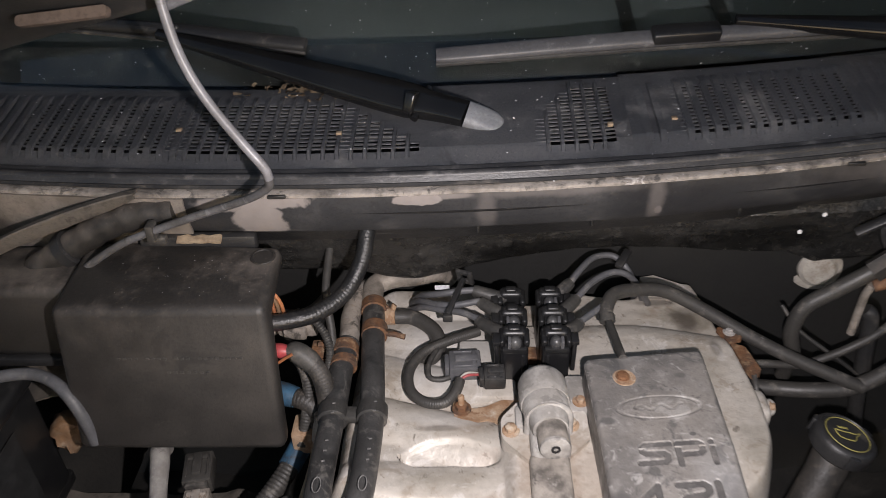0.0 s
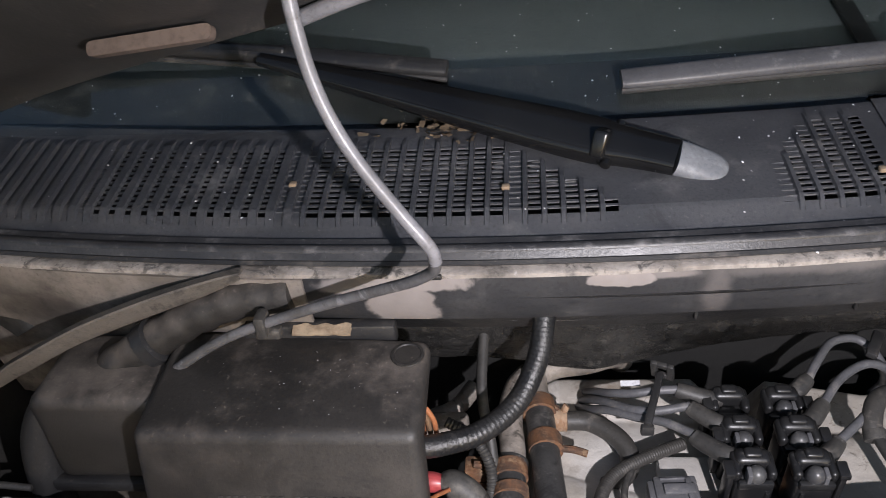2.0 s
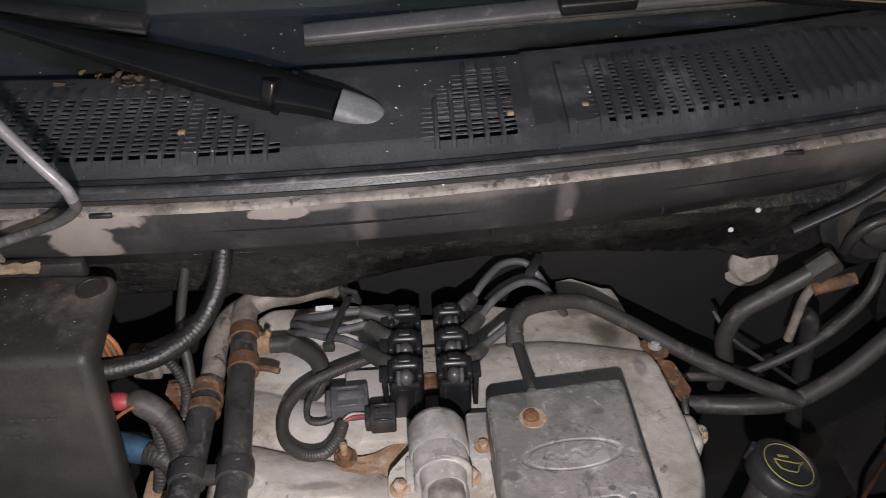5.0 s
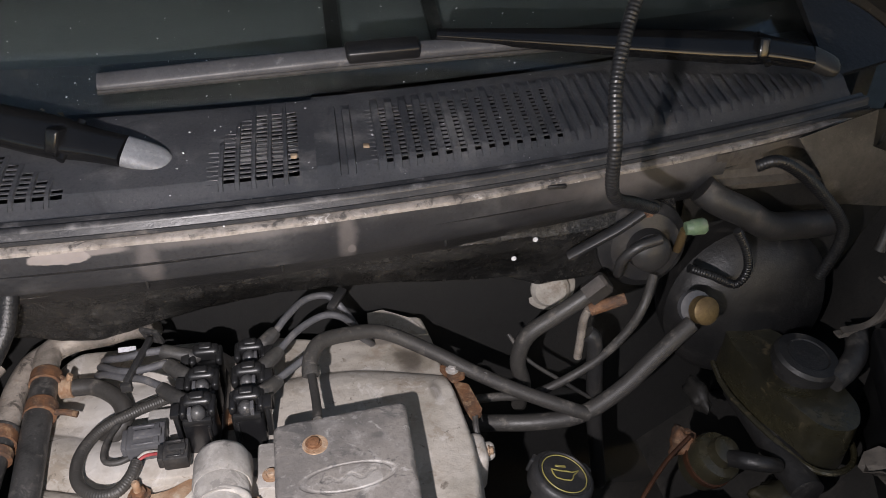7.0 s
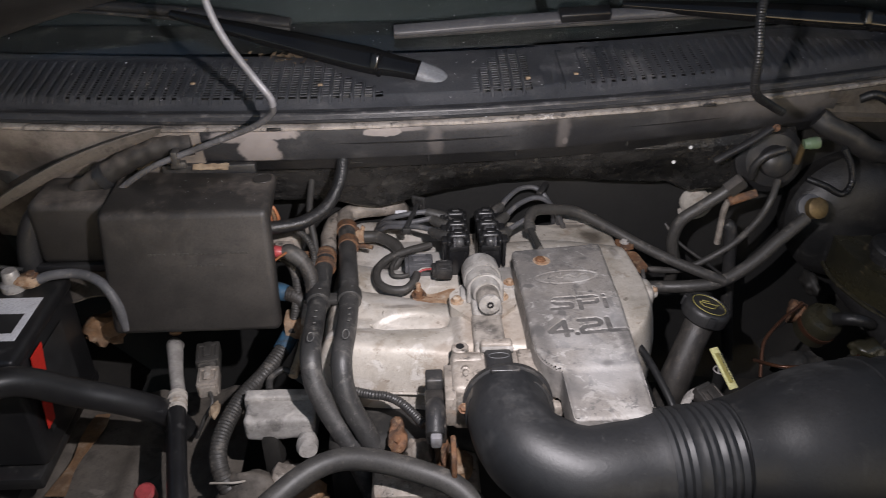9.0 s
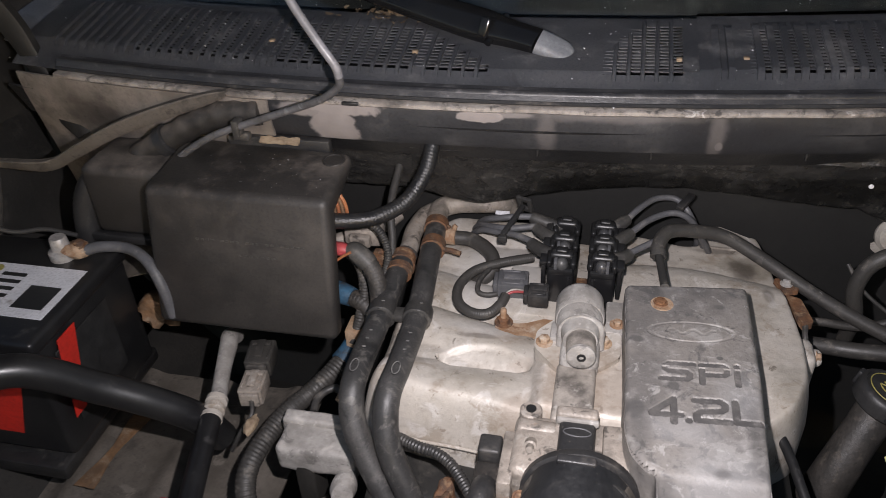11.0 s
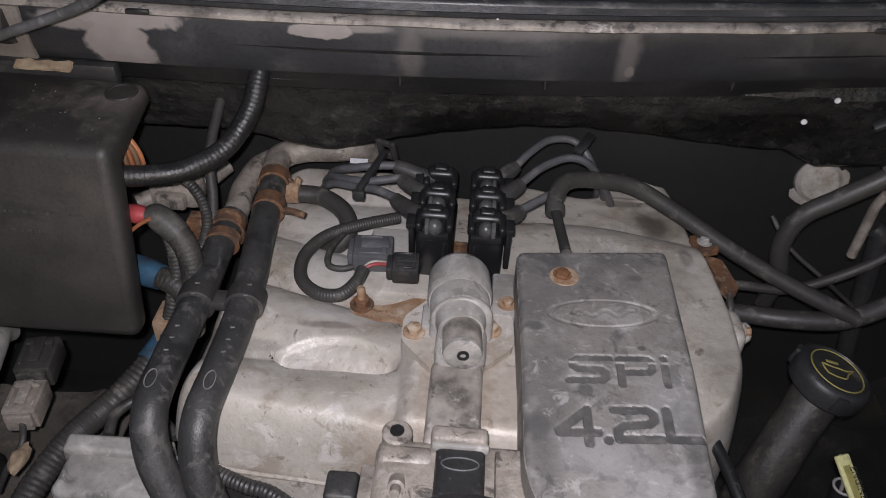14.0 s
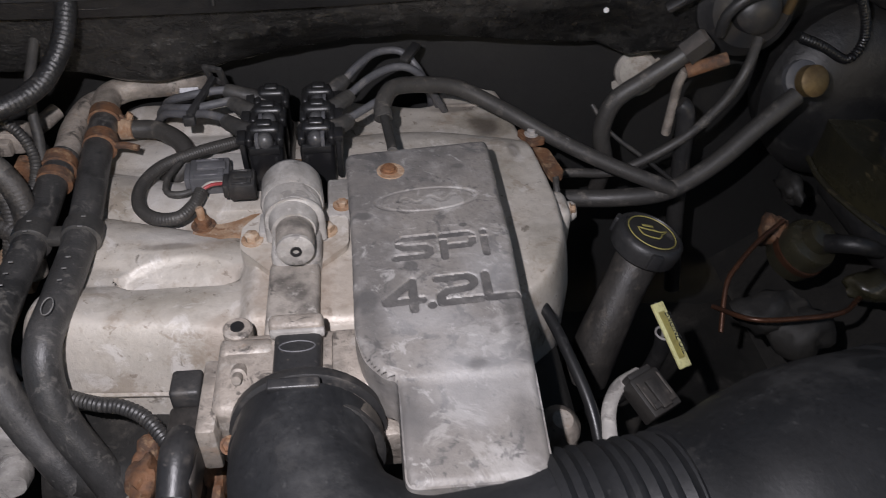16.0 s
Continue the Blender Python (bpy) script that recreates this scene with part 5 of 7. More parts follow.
part("handle", block(-0.0075, 0.0075, 0.0, 0.072, -0.002, 0.002, 0.0012, 2, m=Matrix.Translation((0.452, 0.614, 0.938)) @ q), DIP_YELLOW, dip, "faded yellow flat handle")
part("handle_groove", block(-0.004, 0.004, 0.010, 0.062, 0.0018, 0.0024, 0.0003, 1, m=Matrix.Translation((0.452, 0.614, 0.938)) @ q), YELLOW, dip)
part("handle_lettering", lettering("ENGINE OIL", 0.0092, 0.0003, Matrix.Translation((0.452, 0.614, 0.938)) @ q @ pose(-0.0025, 0.012, 0.0028, 0, 0, 90), 0.95), PAINT_BLACK, dip, "dark moulded lettering")
part("blade", tube([(0.452, 0.614, 0.937), (0.458, 0.613, 0.918), (0.468, 0.612, 0.895), (0.470, 0.612, 0.86)], 0.0018, 6, 5), STEEL, dip)

# things between the cover and the duct
hose("strap_hose", [(0.315, 0.640, 0.955), (0.330, 0.600, 0.95), (0.343, 0.550, 0.94), (0.356, 0.495, 0.92), (0.362, 0.44, 0.88)], 0.006, COIL_BLACK, "black rubber strip falling beside the cover")
stay = thing("pale_stay", (0.37, 0.5, 0.9), "pale curved steel stay beside the duct", "bracket")
part("stay_arm", tube([(0.413, 0.535, 0.925), (0.388, 0.520, 0.925), (0.372, 0.495, 0.92), (0.366, 0.46, 0.91), (0.360, 0.42, 0.88)], 0.007, 10, 6, flat=0.5), ALU_GREY, stay)
connector("wire_connector", pose(0.415, 0.505, 0.925, 0, 18, -62), 0.042, 0.036, 0.024, PLASTIC, "dusty grey-black connector by the duct")
single("cast_lump", lathe([(0, 0.020), (0.02, 0.024), (0.04, 0.020), (0.05, 0.010)], (0.322, 0.50, 0.87), (0.1, -0.2, 1), 20), ALU_DIRTY, "rounded grimy casting beside the cover", "casting")

single("wire_tag", block(-0.011, 0.011, -0.0035, 0.0035, -0.0006, 0.0006, 0.0003, 1, m=pose(-0.054, 0.928, 1.030, 25, 0, 2)), LABEL_WHITE, "small white paper tag on the ignition leads", "tag")


# ---- wipers ----
def along(at, way, roll=0):
    """A frame at a point with its x axis along way."""
    return Matrix.Translation(at) @ Vector(way).to_track_quat("X", "Z").to_matrix().to_4x4() @ pose(0, 0, 0, roll)


def wiper(cap_at, nose, knee, end, blade_from, blade_to, adapter, spine_mat, thick, cap_mat):
    w = thing("windshield_wiper", cap_at, "gloss black windshield wiper with a rounded pivot cap", "wiper", "windshield wipers")
    c, n, k, e = Vector(cap_at), Vector(nose), Vector(knee), Vector(end)

    def ribbon(points, wide, tall, mat, name, parent, label=""):
        rows = smooth_line([(*p, s, h) for p, s, h in points], 6)
        bm, rings = bmesh.new(), []
        for i, q in enumerate(rows):
            way = Vector(rows[min(i + 1, len(rows) - 1)][:3]) - Vector(rows[max(i - 1, 0)][:3])
            side = way.cross(Vector((0, -0.42, 0.9))).normalized()
            up = side.cross(way).normalized()
            ring = []
            for s in range(16):
                a = 2 * math.pi * s / 16
                ca, sa = math.cos(a), math.sin(a)
                ring.append(bm.verts.new(Vector(q[:3]) + side * float(q[3]) * math.copysign(abs(ca) ** 0.6, ca) + up * float(q[4]) * math.copysign(abs(sa) ** 0.7, sa)))
            rings.append(ring)
        for p, q in zip(rings, rings[1:]):
            for s in range(16):
                bm.faces.new((p[s], p[(s + 1) % 16], q[(s + 1) % 16], q[s]))
        bm.faces.new(rings[0][::-1])
        bm.faces.new(rings[-1])
        return part(name, bm, mat, parent, label)

    head = ribbon([(c, 0.0200, 0.011), (c + (k - c) * 0.3, 0.0205, 0.012), (c + (k - c) * 0.7, 0.0225, 0.013), (k, 0.0255, 0.014)], 0, 0, ARM_PAINT, "arm_head", w)
    ribbon([(c, 0.0196, 0.0112), (c + (n - c) * 0.45, 0.0195, 0.0105), (c + (n - c) * 0.78, 0.0172, 0.009), (c + (n - c) * 0.95, 0.0115, 0.006), (n, 0.004, 0.002)], 0, 0, cap_mat, "pivot_cap", w, "rounded pivot cap")
    part("hinge_lug", block(-0.007, 0.009, -0.027, 0.027, -0.014, 0.0155, 0.004, 3, m=along(k, e - k, 18)), ARM_PAINT, head)
    part("hinge_pin", lathe([(-0.030, 0.0045), (-0.0295, 0.0055), (0.0295, 0.0055), (0.030, 0.0045)], k + (c - k) * 0.12, (e - k).cross(Vector((0, -0.42, 0.9))), 14), ARM_PAINT, head)
    ribbon([(k, 0.0265, 0.013), (k + (e - k) * 0.04, 0.0275, 0.0135), (k + (e - k) * 0.18, 0.0265, 0.013), (k + (e - k) * 0.55, 0.019, 0.011), (e, 0.008, 0.006)], 0, 0, ARM_PAINT, "arm", w)
    p, q = Vector(blade_from), Vector(blade_to)
    blade = ribbon([(p, thick * 0.9, 0.006), (p + (q - p) * 0.06, thick, 0.007), (p + (q - p) * 0.5 + Vector((0, 0, 0.004)), thick, 0.0085), (q, thick * 0.6, 0.006)], 0, 0, spine_mat, "blade", w, "grey rubber wiper blade")
    part("rubber_edge", tube([p + Vector((0, -0.010, -0.010)), (p + q) / 2 + Vector((0, -0.010, -0.008)), q + Vector((0, -0.008, -0.010))], 0.0035, 8, 4), RUBBER, blade)
    part("adapter", block(-0.05, 0.05, -0.014, 0.014, -0.006, 0.014, 0.005, 3, m=along(adapter, q - p, 20)), COIL_BLACK, blade)


wiper((-0.014, 0.986, 1.284), (0.036, 0.980, 1.266), (-0.084, 1.010, 1.292), (-0.48, 1.150, 1.348), (-0.255, 1.140, 1.330), (-0.75, 1.205, 1.362), (-0.50, 1.175, 1.345), PLASTIC_DARK, 0.012, CAP_GREY)
wiper((0.920, 1.100, 1.310), (0.960, 1.085, 1.295), (0.84, 1.115, 1.322), (0.38, 1.145, 1.350), (-0.058, 1.108, 1.320), (0.66, 1.150, 1.338), (0.305, 1.128, 1.335), BLADE, 0.0135, PLASTIC_DARK)

# leaf litter at the foot of the glass
litter = bmesh.new()
rng = random.Random(4)
for k in range(130):
    x, s = rng.gauss(-0.225, 0.05), rng.uniform(0.002, 0.007)
    y = rear_y(x) + rng.gauss(-0.014, 0.012)
    z = max(cowl_height(y - seam_y(x)), glass_z(x, y)) + 0.004
    m = pose(x, y, z, rng.uniform(-30, 30), rng.uniform(-30, 30), rng.uniform(0, 360))
    vs = [litter.verts.new(m @ Vector(p)) for p in ((-s, -s * 0.4, 0), (s, -s * 0.5, 0.001), (s * 0.9, s * 0.5, 0), (-s * 0.7, s * 0.5, 0.001))]
    litter.faces.new(vs)
bmesh.ops.solidify(litter, geom=litter.faces[:], thickness=0.0006)
single("leaf_litter", litter, LEAF, "dry leaf crumbs at the foot of the windshield", "leaf litter", kind="stuff")
for x, d in ((-0.41, 0.1), (-0.186, 0.09), (0.180, 0.085), (0.268, 0.088)):
    single("grille_clip", block(x - 0.004, x + 0.004, seam_y(x) + d - 0.004, seam_y(x) + d + 0.004, cowl_height(d) + 0.001, cowl_height(d) + 0.006, 0.0015, 2), LEAF, "small tan clip in the cowl grille", "clip", "grille clips")

# washer hoses running up to the hood
washer = thing("washer_hose", (-0.24, 0.78, 1.31), "grey vinyl washer hose with black stains", "hose")
part("clean_length", tube([(-0.330, 0.815, 1.56), (-0.325, 0.807, 1.488), (-0.314, 0.798, 1.441), (-0.294, 0.79, 1.398), (-0.262, 0.780, 1.352), (-0.241, 0.776, 1.322), (-0.238, 0.778, 1.306)], 0.0056, 14, 8), HOSE_GREY, washer)
part("dirty_length", tube([(-0.2385, 0.777, 1.309), (-0.242, 0.786, 1.292), (-0.262, 0.800, 1.272), (-0.292, 0.816, 1.252), (-0.355, 0.830, 1.224), (-0.422, 0.834, 1.198), (-0.466, 0.832, 1.180), (-0.514, 0.83, 1.150), (-0.56, 0.84, 1.11)], 0.0053, 14, 8), HOSE_SMEARED, washer, "dirt-smeared lower length")
hose("washer_loom", [(0.56, 0.86, 1.56), (0.523, 0.830, 1.505), (0.492, 0.78, 1.44), (0.487, 0.748, 1.385), (0.50, 0.762, 1.318), (0.545, 0.80, 1.28), (0.578, 0.820, 1.258)], 0.0072, COIL_BLACK, "black corrugated loom rising to the hood", "wire loom", ribs=(0.0045, 0.0008))
single("hose_clip", join(block(-0.427, -0.416, 0.826, 0.846, 1.185, 1.210, 0.003), block(-0.434, -0.408, 0.838, 0.850, 1.174, 1.186, 0.003)), HOSE_DUSTY, "dusty clip holding the washer hose", "clip")

# ---- open hood overhead ----
HOOD_Y = np.polyfit((-0.87, -0.7, -0.5, -0.385, -0.1, 0.1, 0.3, 0.6, 0.86, 1.0), (1.03, 1.0, 0.94, 0.90, 0.765, 0.74, 0.76, 0.89, 0.985, 1.04), 5)
HOOD_Z = np.polyfit((-0.87, -0.7, -0.5, -0.385, -0.1, 0.1, 0.3, 0.6, 0.86, 0.95, 1.03), (1.295, 1.365, 1.432, 1.468, 1.547, 1.562, 1.560, 1.500, 1.435, 1.39, 1.33), 6)


def hood_edge(x):
    return float(np.polyval(HOOD_Y, x)), float(np.polyval(HOOD_Z, x))


hood = thing("hood", (0.03, 0.74, 1.58), "dirty dark underside of the raised hood", "hood")
rows = []
for dy, dz in ((0.0, 0.0), (-0.004, 0.012), (-0.03, 0.032), (-0.06, 0.05), (-0.10, 0.10), (-0.45, 0.58), (-0.75, 1.0)):
    rows.append([(x, hood_edge(x)[0] + dy, hood_edge(x)[1] + dz) for x in steps(-0.93, 1.05, 40)])
part("inner_panel", sheet(rows, 0.004), HOOD_PAINT, hood)
part("rear_seal", tube([(x, hood_edge(x)[0] + 0.003, hood_edge(x)[1] + 0.002) for x in steps(-0.9, 1.03, 30)], 0.0045, 8, 2), PAINT_BLACK, hood)
hose("hood_washer_line", [(x, hood_edge(x)[0] - 0.012, hood_edge(x)[1] + 0.004 + 0.006 * math.sin(20 * x)) for x in steps(-0.34, 0.45, 16)], 0.0065, HOSE_GREY, "grey washer line clipped under the hood edge")
part("slot", prism(rounded([(-0.058, -0.0065), (0.060, -0.0065), (0.060, 0.0065), (-0.058, 0.0065)], 0.006), -0.004, 0.004, 0.001, 2, m=pose(-0.470, 0.872, 1.468, 56, -7, -6)), TAN, hood, "tan cavity behind a slotted hole")


def strap(points, half, lip):
    """A pressed strip along a line: half its width as a vector, and a folded lip."""
    h, l = Vector(half), Vector(lip)
    rows = [(Vector(q[:3]), q[3]) for q in smooth_line(points, 6)]
    return sheet([[p - h * k + l, p - h * k + l * 0.15, p - h * k * 0.8, p, p + h * k * 0.8, p + h * k + l * 0.15, p + h * k + l] for p, k in rows], 0.003)


part("hinge_arm", strap([(-0.93, 0.965, 1.39, 1.3), (-0.875, 0.952, 1.335, 1.2), (-0.838, 0.948, 1.285, 1.0), (-0.818, 0.945, 1.24, 0.8), (-0.800, 0.94, 1.19, 0.8), (-0.775, 0.93, 1.15, 1.0), (-0.745, 0.92, 1.12, 0.7)], (0.016, 0, 0.008), (0, 0.014, 0)), DARK_BAY, hood)
part("hinge_arm", tube([(1.05, 1.07, 1.18, 0.02), (1.07, 1.08, 1.25, 0.026), (1.09, 1.08, 1.33, 0.03), (1.10, 1.06, 1.42, 0.03)], 0.03, 12, 6, flat=0.4), DARK_BAY, hood)

# ---- passenger side: inner fender, hinge, battery ----
single("inner_fender_left", sheet([[(x, y, z) for x, z in ((-0.62, 0.62), (-0.78, 0.80), (-0.84, 1.0), (-0.90, 1.12), (-0.97, 1.17), (-1.02, 1.2))] for y in steps(-0.25, 0.98, 16)], 0.004), DARK_BAY, "grimy dark inner fender panel", "inner fender", kind="structure")
# wide dark patches at the outer end and along the foot, smaller smudges between
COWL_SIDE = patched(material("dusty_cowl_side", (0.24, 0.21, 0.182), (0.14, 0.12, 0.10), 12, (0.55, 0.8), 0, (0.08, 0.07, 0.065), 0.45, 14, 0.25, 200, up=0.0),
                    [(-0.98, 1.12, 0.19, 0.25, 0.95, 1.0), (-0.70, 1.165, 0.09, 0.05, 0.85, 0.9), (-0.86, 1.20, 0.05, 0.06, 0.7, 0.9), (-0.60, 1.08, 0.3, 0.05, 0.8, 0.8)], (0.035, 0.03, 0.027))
single("cowl_side_panel", sheet([[(x, seam_y(x) + d + 0.02 * max(0, -0.6 - x) - 0.35 * max(0, -0.86 - x), z + 0.15 * max(0, -0.86 - x)) for x in steps(-0.83, -0.385, 34)] for d, z in ((-0.002, 1.227), (0.0, 1.20), (0.012, 1.15), (0.03, 1.08), (0.05, 0.98))], 0.004), COWL_SIDE, "dusty bare metal cowl side with dark smudges, darker towards outer end and foot", "body panel", kind="structure")
single("hinge_rail", strap([(-0.445, 0.862, 1.234, 0.4), (-0.48, 0.857, 1.224, 0.8), (-0.548, 0.853, 1.202, 1.0), (-0.632, 0.849, 1.170, 1.0), (-0.71, 0.845, 1.130, 1.0), (-0.769, 0.84, 1.103, 0.8), (-0.863, 0.835, 1.103, 0.5), (-0.93, 0.83, 1.098, 0.4)], (0.004, -0.004, 0.014), (0, 0.012, 0)), TRAY_DUST, "dusty pressed-steel rail beside the hood hinge", "rail")
single("hinge_well", sheet([[(-0.905 - 0.02 * math.sin(3 * y), y, z) for y in steps(0.6, 1.02, 10)] for z in (1.268, 1.2, 1.1, 0.95)], 0.004), DARK_BAY, "dark recess below the hood hinge", "body panel", kind="structure")
line("fender_wire", [(-0.800, 0.78, 1.14), (-0.804, 0.78, 1.115), (-0.818, 0.78, 1.070), (-0.838, 0.78, 1.02), (-0.85, 0.77, 0.98)], 0.004, HOSE_DUSTY, "thin dusty wire hanging by the inner fender")
single("tray_bracket", sheet([[(x, y, 0.955 + 0.012 * math.sin(30 * x) + 0.3 * (y - 0.78)) for x in steps(-0.71, -0.53, 12)] for y in steps(0.775, 0.86, 5)], 0.004), TRAY_DUST, "dusty bracket between battery and housing", "bracket")
single("fender_edge", sheet([[(x, y, z) for x, z in ((-0.97, 1.17), (-0.985, 1.25), (-1.04, 1.285), (-1.3, 1.22))] for y in steps(-0.3, 1.35, 12)], 0.004), BODY_GREY, "pale grey painted front fender", "fender", kind="structure")
hose("air_hose", [(-0.63, 0.85, 1.10), (-0.605, 0.855, 1.125), (-0.555, 0.862, 1.155), (-0.50, 0.868, 1.185), (-0.455, 0.872, 1.20), (-0.40, 0.875, 1.205)], 0.021, PLASTIC, "dusty thick air-conditioning hose along the cowl", ribs=(0.03, 0.002), sides=20)
single("hose_collar", lathe([(0, 0.022), (0.002, 0.0255), (0.016, 0.0255), (0.018, 0.022)], (-0.548, 0.862, 1.158), (-0.75, -0.1, -0.45), 26), PLASTIC_DARK, "black collar on the thick hose", "clamp")
ext = thing("housing_outlet", (-0.6, 0.82, 1.03), "dusty black plastic outlet beside the housing", "housing")
part("outlet_shell", block(-0.672, -0.52, 0.79, 0.90, 1.02, 1.138, 0.014, 3), PLASTIC, ext)
part("outlet_elbow", tube([(-0.635, 0.835, 1.112), (-0.664, 0.82, 1.105), (-0.685, 0.808, 1.07), (-0.695, 0.80, 1.01), (-0.697, 0.80, 0.95)], 0.020, 18, 7), PLASTIC_DARK, ext, "black elbow pipe")
part("outlet_flange", block(-0.68, -0.51, 0.785, 0.80, 1.008, 1.022, 0.003, 2), PLASTIC_DARK, ext)
part("mould_disc", lathe([(0, 0.017), (0.0012, 0.0165), (0.0016, 0.014), (0.0006, 0.013)], (-0.285, 0.842, 1.1510), (0, -0.05, 1), 24), PLASTIC, housing)
single("brown_foam", sheet([[(x, 0.860 + d * (0.85 + 0.15 * math.sin(300 * x)), 1.163 + 0.3 * d + 0.001 * noise.noise(Vector((x * 90, d * 90, 0)))) for x in steps(-0.405, -0.345, 20)] for d in steps(0, 0.014, 4)], 0.003), LEAF, "torn tan foam strip above the housing", "foam")
single("seal_lip_strip", block(-0.46, -0.30, 0.868, 0.884, 1.140, 1.166, 0.004, 2), PLASTIC_DARK, "black seal strip above the housing", "seal")



def worn(bm, amount):
    """Knocks clean faces out of true."""
    bmesh.ops.subdivide_edges(bm, edges=[e for e in bm.edges if e.calc_length() > 0.012], cuts=5, use_grid_fill=True)
    for v in bm.verts:
        v.co += amount * Vector((noise.noise(v.co * 45), noise.noise(v.co * 45 + Vector((9, 0, 0))), noise.noise(v.co * 60 + Vector((0, 9, 0)))))
    return bm


def crust(at, size, seed, rough):
    """A lumpy, weathered body."""
    bm = bmesh.new()
    bmesh.ops.create_icosphere(bm, subdivisions=3, radius=1)
    for v in bm.verts:
        v.co *= 1 + rough * noise.noise(v.co * 1.6 + Vector((seed, seed * 0.7, 0))) + rough * 0.4 * noise.noise(v.co * 5 + Vector((0, seed, 0)))
        v.co = Vector((at[0] + v.co.x * size[0], at[1] + v.co.y * size[1], at[2] + v.co.z * size[2]))
    return bm


for k in range(22):
    if k not in (4, 9, 13):
        part("print_bar", block(-0.462 + 0.0075 * k, -0.4575 + 0.0075 * k, -0.0004, 0.0004, -0.0016, 0.0016, 0.0002, 1, m=pose(0, 0.7295, 1.073, -11.5)), HOSE_DUSTY, housing)
for k in range(7):
    part("print_bar", block(-0.400 + 0.0085 * k, -0.3955 + 0.0085 * k, -0.0004, 0.0004, -0.0016, 0.0016, 0.0002, 1, m=pose(0, 0.7255, 1.053, -11.5)), HOSE_DUSTY, housing)
battery = thing("battery", (-0.79, 0.64, 0.80), "black car battery with white and red labels", "battery")
part("case", block(-0.955, -0.625, 0.545, 0.775, 0.79, 1.0, 0.012, 3), COIL_BLACK, battery)
part("lid", block(-0.958, -0.622, 0.542, 0.778, 0.985, 1.012, 0.008, 3), COIL_BLACK, battery)
lab = part("label", block(-0.80, -0.638, 0.592, 0.705, 1.0125, 1.0135, 0.0003, 1), LABEL_WHITE, battery, "white paper label with black print bars")
for k in range(5):
    part("print_bar", block(-0.762, -0.722, 0.612 + 0.016 * k, 0.620 + 0.016 * k, 1.0136, 1.0142, 0.0002, 1), LABEL_BLACK, lab)
part("print_bar", block(-0.700, -0.650, 0.61, 0.66, 1.0136, 1.0142, 0.0002, 1), LABEL_BLACK, lab)
part("warning_dot", lathe([(0, 0.009), (0.0006, 0.009)], (-0.778, 0.69, 1.0136), (0, 0, 1), 20), YELLOW, lab)
part("red_sticker", lathe([(0, 0.018), (0.0012, 0.018)], (-0.855, 0.713, 1.0125), (0, 0, 1), 24), LABEL_WHITE, battery, "red and white round sticker")
part("sticker_print", prism(rounded([(-0.868, 0.713), (-0.842, 0.713), (-0.846, 0.727), (-0.864, 0.727)], 0.005), 1.0136, 1.0144), LABEL_RED, battery)
side = part("side_label", block(-0.6205, -0.6195, 0.575, 0.70, 0.84, 0.97, 0.0002, 1), LABEL_BLACK, battery, "black side label with red flash")
part("red_flash", prism([(0.0, 0.0), (0.025, 0.0), (0.06, 0.13), (0.02, 0.13)], 0, 0.0008, m=pose(-0.6190, 0.565, 0.855, 90, 0, 90)), LABEL_RED, side)
part("red_front", prism([(-0.80, -0.0), (-0.70, 0.0), (-0.66, 0.12), (-0.72, 0.12)], 0, 0.0008, m=pose(0, 0.5445, 0.83, 90, 0, 0)), LABEL_RED, battery)
term = thing("battery_terminal", (-0.69, 0.735, 1.012), "corroded lead terminal clamp with a rusty bolt", "battery terminal")
part("post", lathe([(0, 0.020), (0.012, 0.020), (0.016, 0.014), (0.034, 0.0125), (0.036, 0.011)], (-0.697, 0.735, 1.012), (0, 0, 1), 24), STEEL, term)
part("clamp_lug", crust((-0.672, 0.737, 1.026), (0.022, 0.017, 0.012), 3, 0.35), RUST_PALE, term, "crusted tan lug")
part("lug_bolt", bolt((-0.665, 0.737, 1.034), r=0.008, h=0.008, washer=0.011), RUST, term)
hose("battery_cable", [(-0.655, 0.737, 1.027), (-0.634, 0.743, 1.031), (-0.597, 0.748, 1.030), (-0.565, 0.738, 1.026), (-0.540, 0.722, 1.015), (-0.525, 0.712, 0.985), (-0.52, 0.71, 0.94)], 0.0085, LEAD, "grey battery cable from the terminal")
line("battery_wire", [(-0.95, 0.76, 1.06), (-0.86, 0.755, 1.05), (-0.80, 0.76, 1.03), (-0.75, 0.775, 1.03), (-0.70, 0.78, 1.02)], 0.004, RUBBER, "black wire passing over the battery")

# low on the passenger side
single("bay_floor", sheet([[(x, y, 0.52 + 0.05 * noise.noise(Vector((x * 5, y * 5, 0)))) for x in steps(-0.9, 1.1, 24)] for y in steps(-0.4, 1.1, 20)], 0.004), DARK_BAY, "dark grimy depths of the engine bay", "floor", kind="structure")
hose("coolant_hose", [(-0.74, 0.40, 1.04), (-0.67, 0.44, 1.03), (-0.605, 0.50, 1.012), (-0.548, 0.548, 0.945), (-0.495, 0.575, 0.90), (-0.45, 0.60, 0.85), (-0.43, 0.62, 0.79)], 0.022, COIL_BLACK, "thick black hose passing the battery", sides=18)
ac = thing("refrigerant_line", (-0.45, 0.6, 0.7), "bright aluminium fitting on a black refrigerant hose", "pipe")
part("fitting", tube([(-0.472, 0.785, 0.84, 0.012), (-0.470, 0.765, 0.858, 0.014), (-0.462, 0.742, 0.861, 0.014), (-0.448, 0.69, 0.858, 0.012), (-0.431, 0.635, 0.855, 0.012)], 0.012, 16, 6), ALU_GREY, ac)
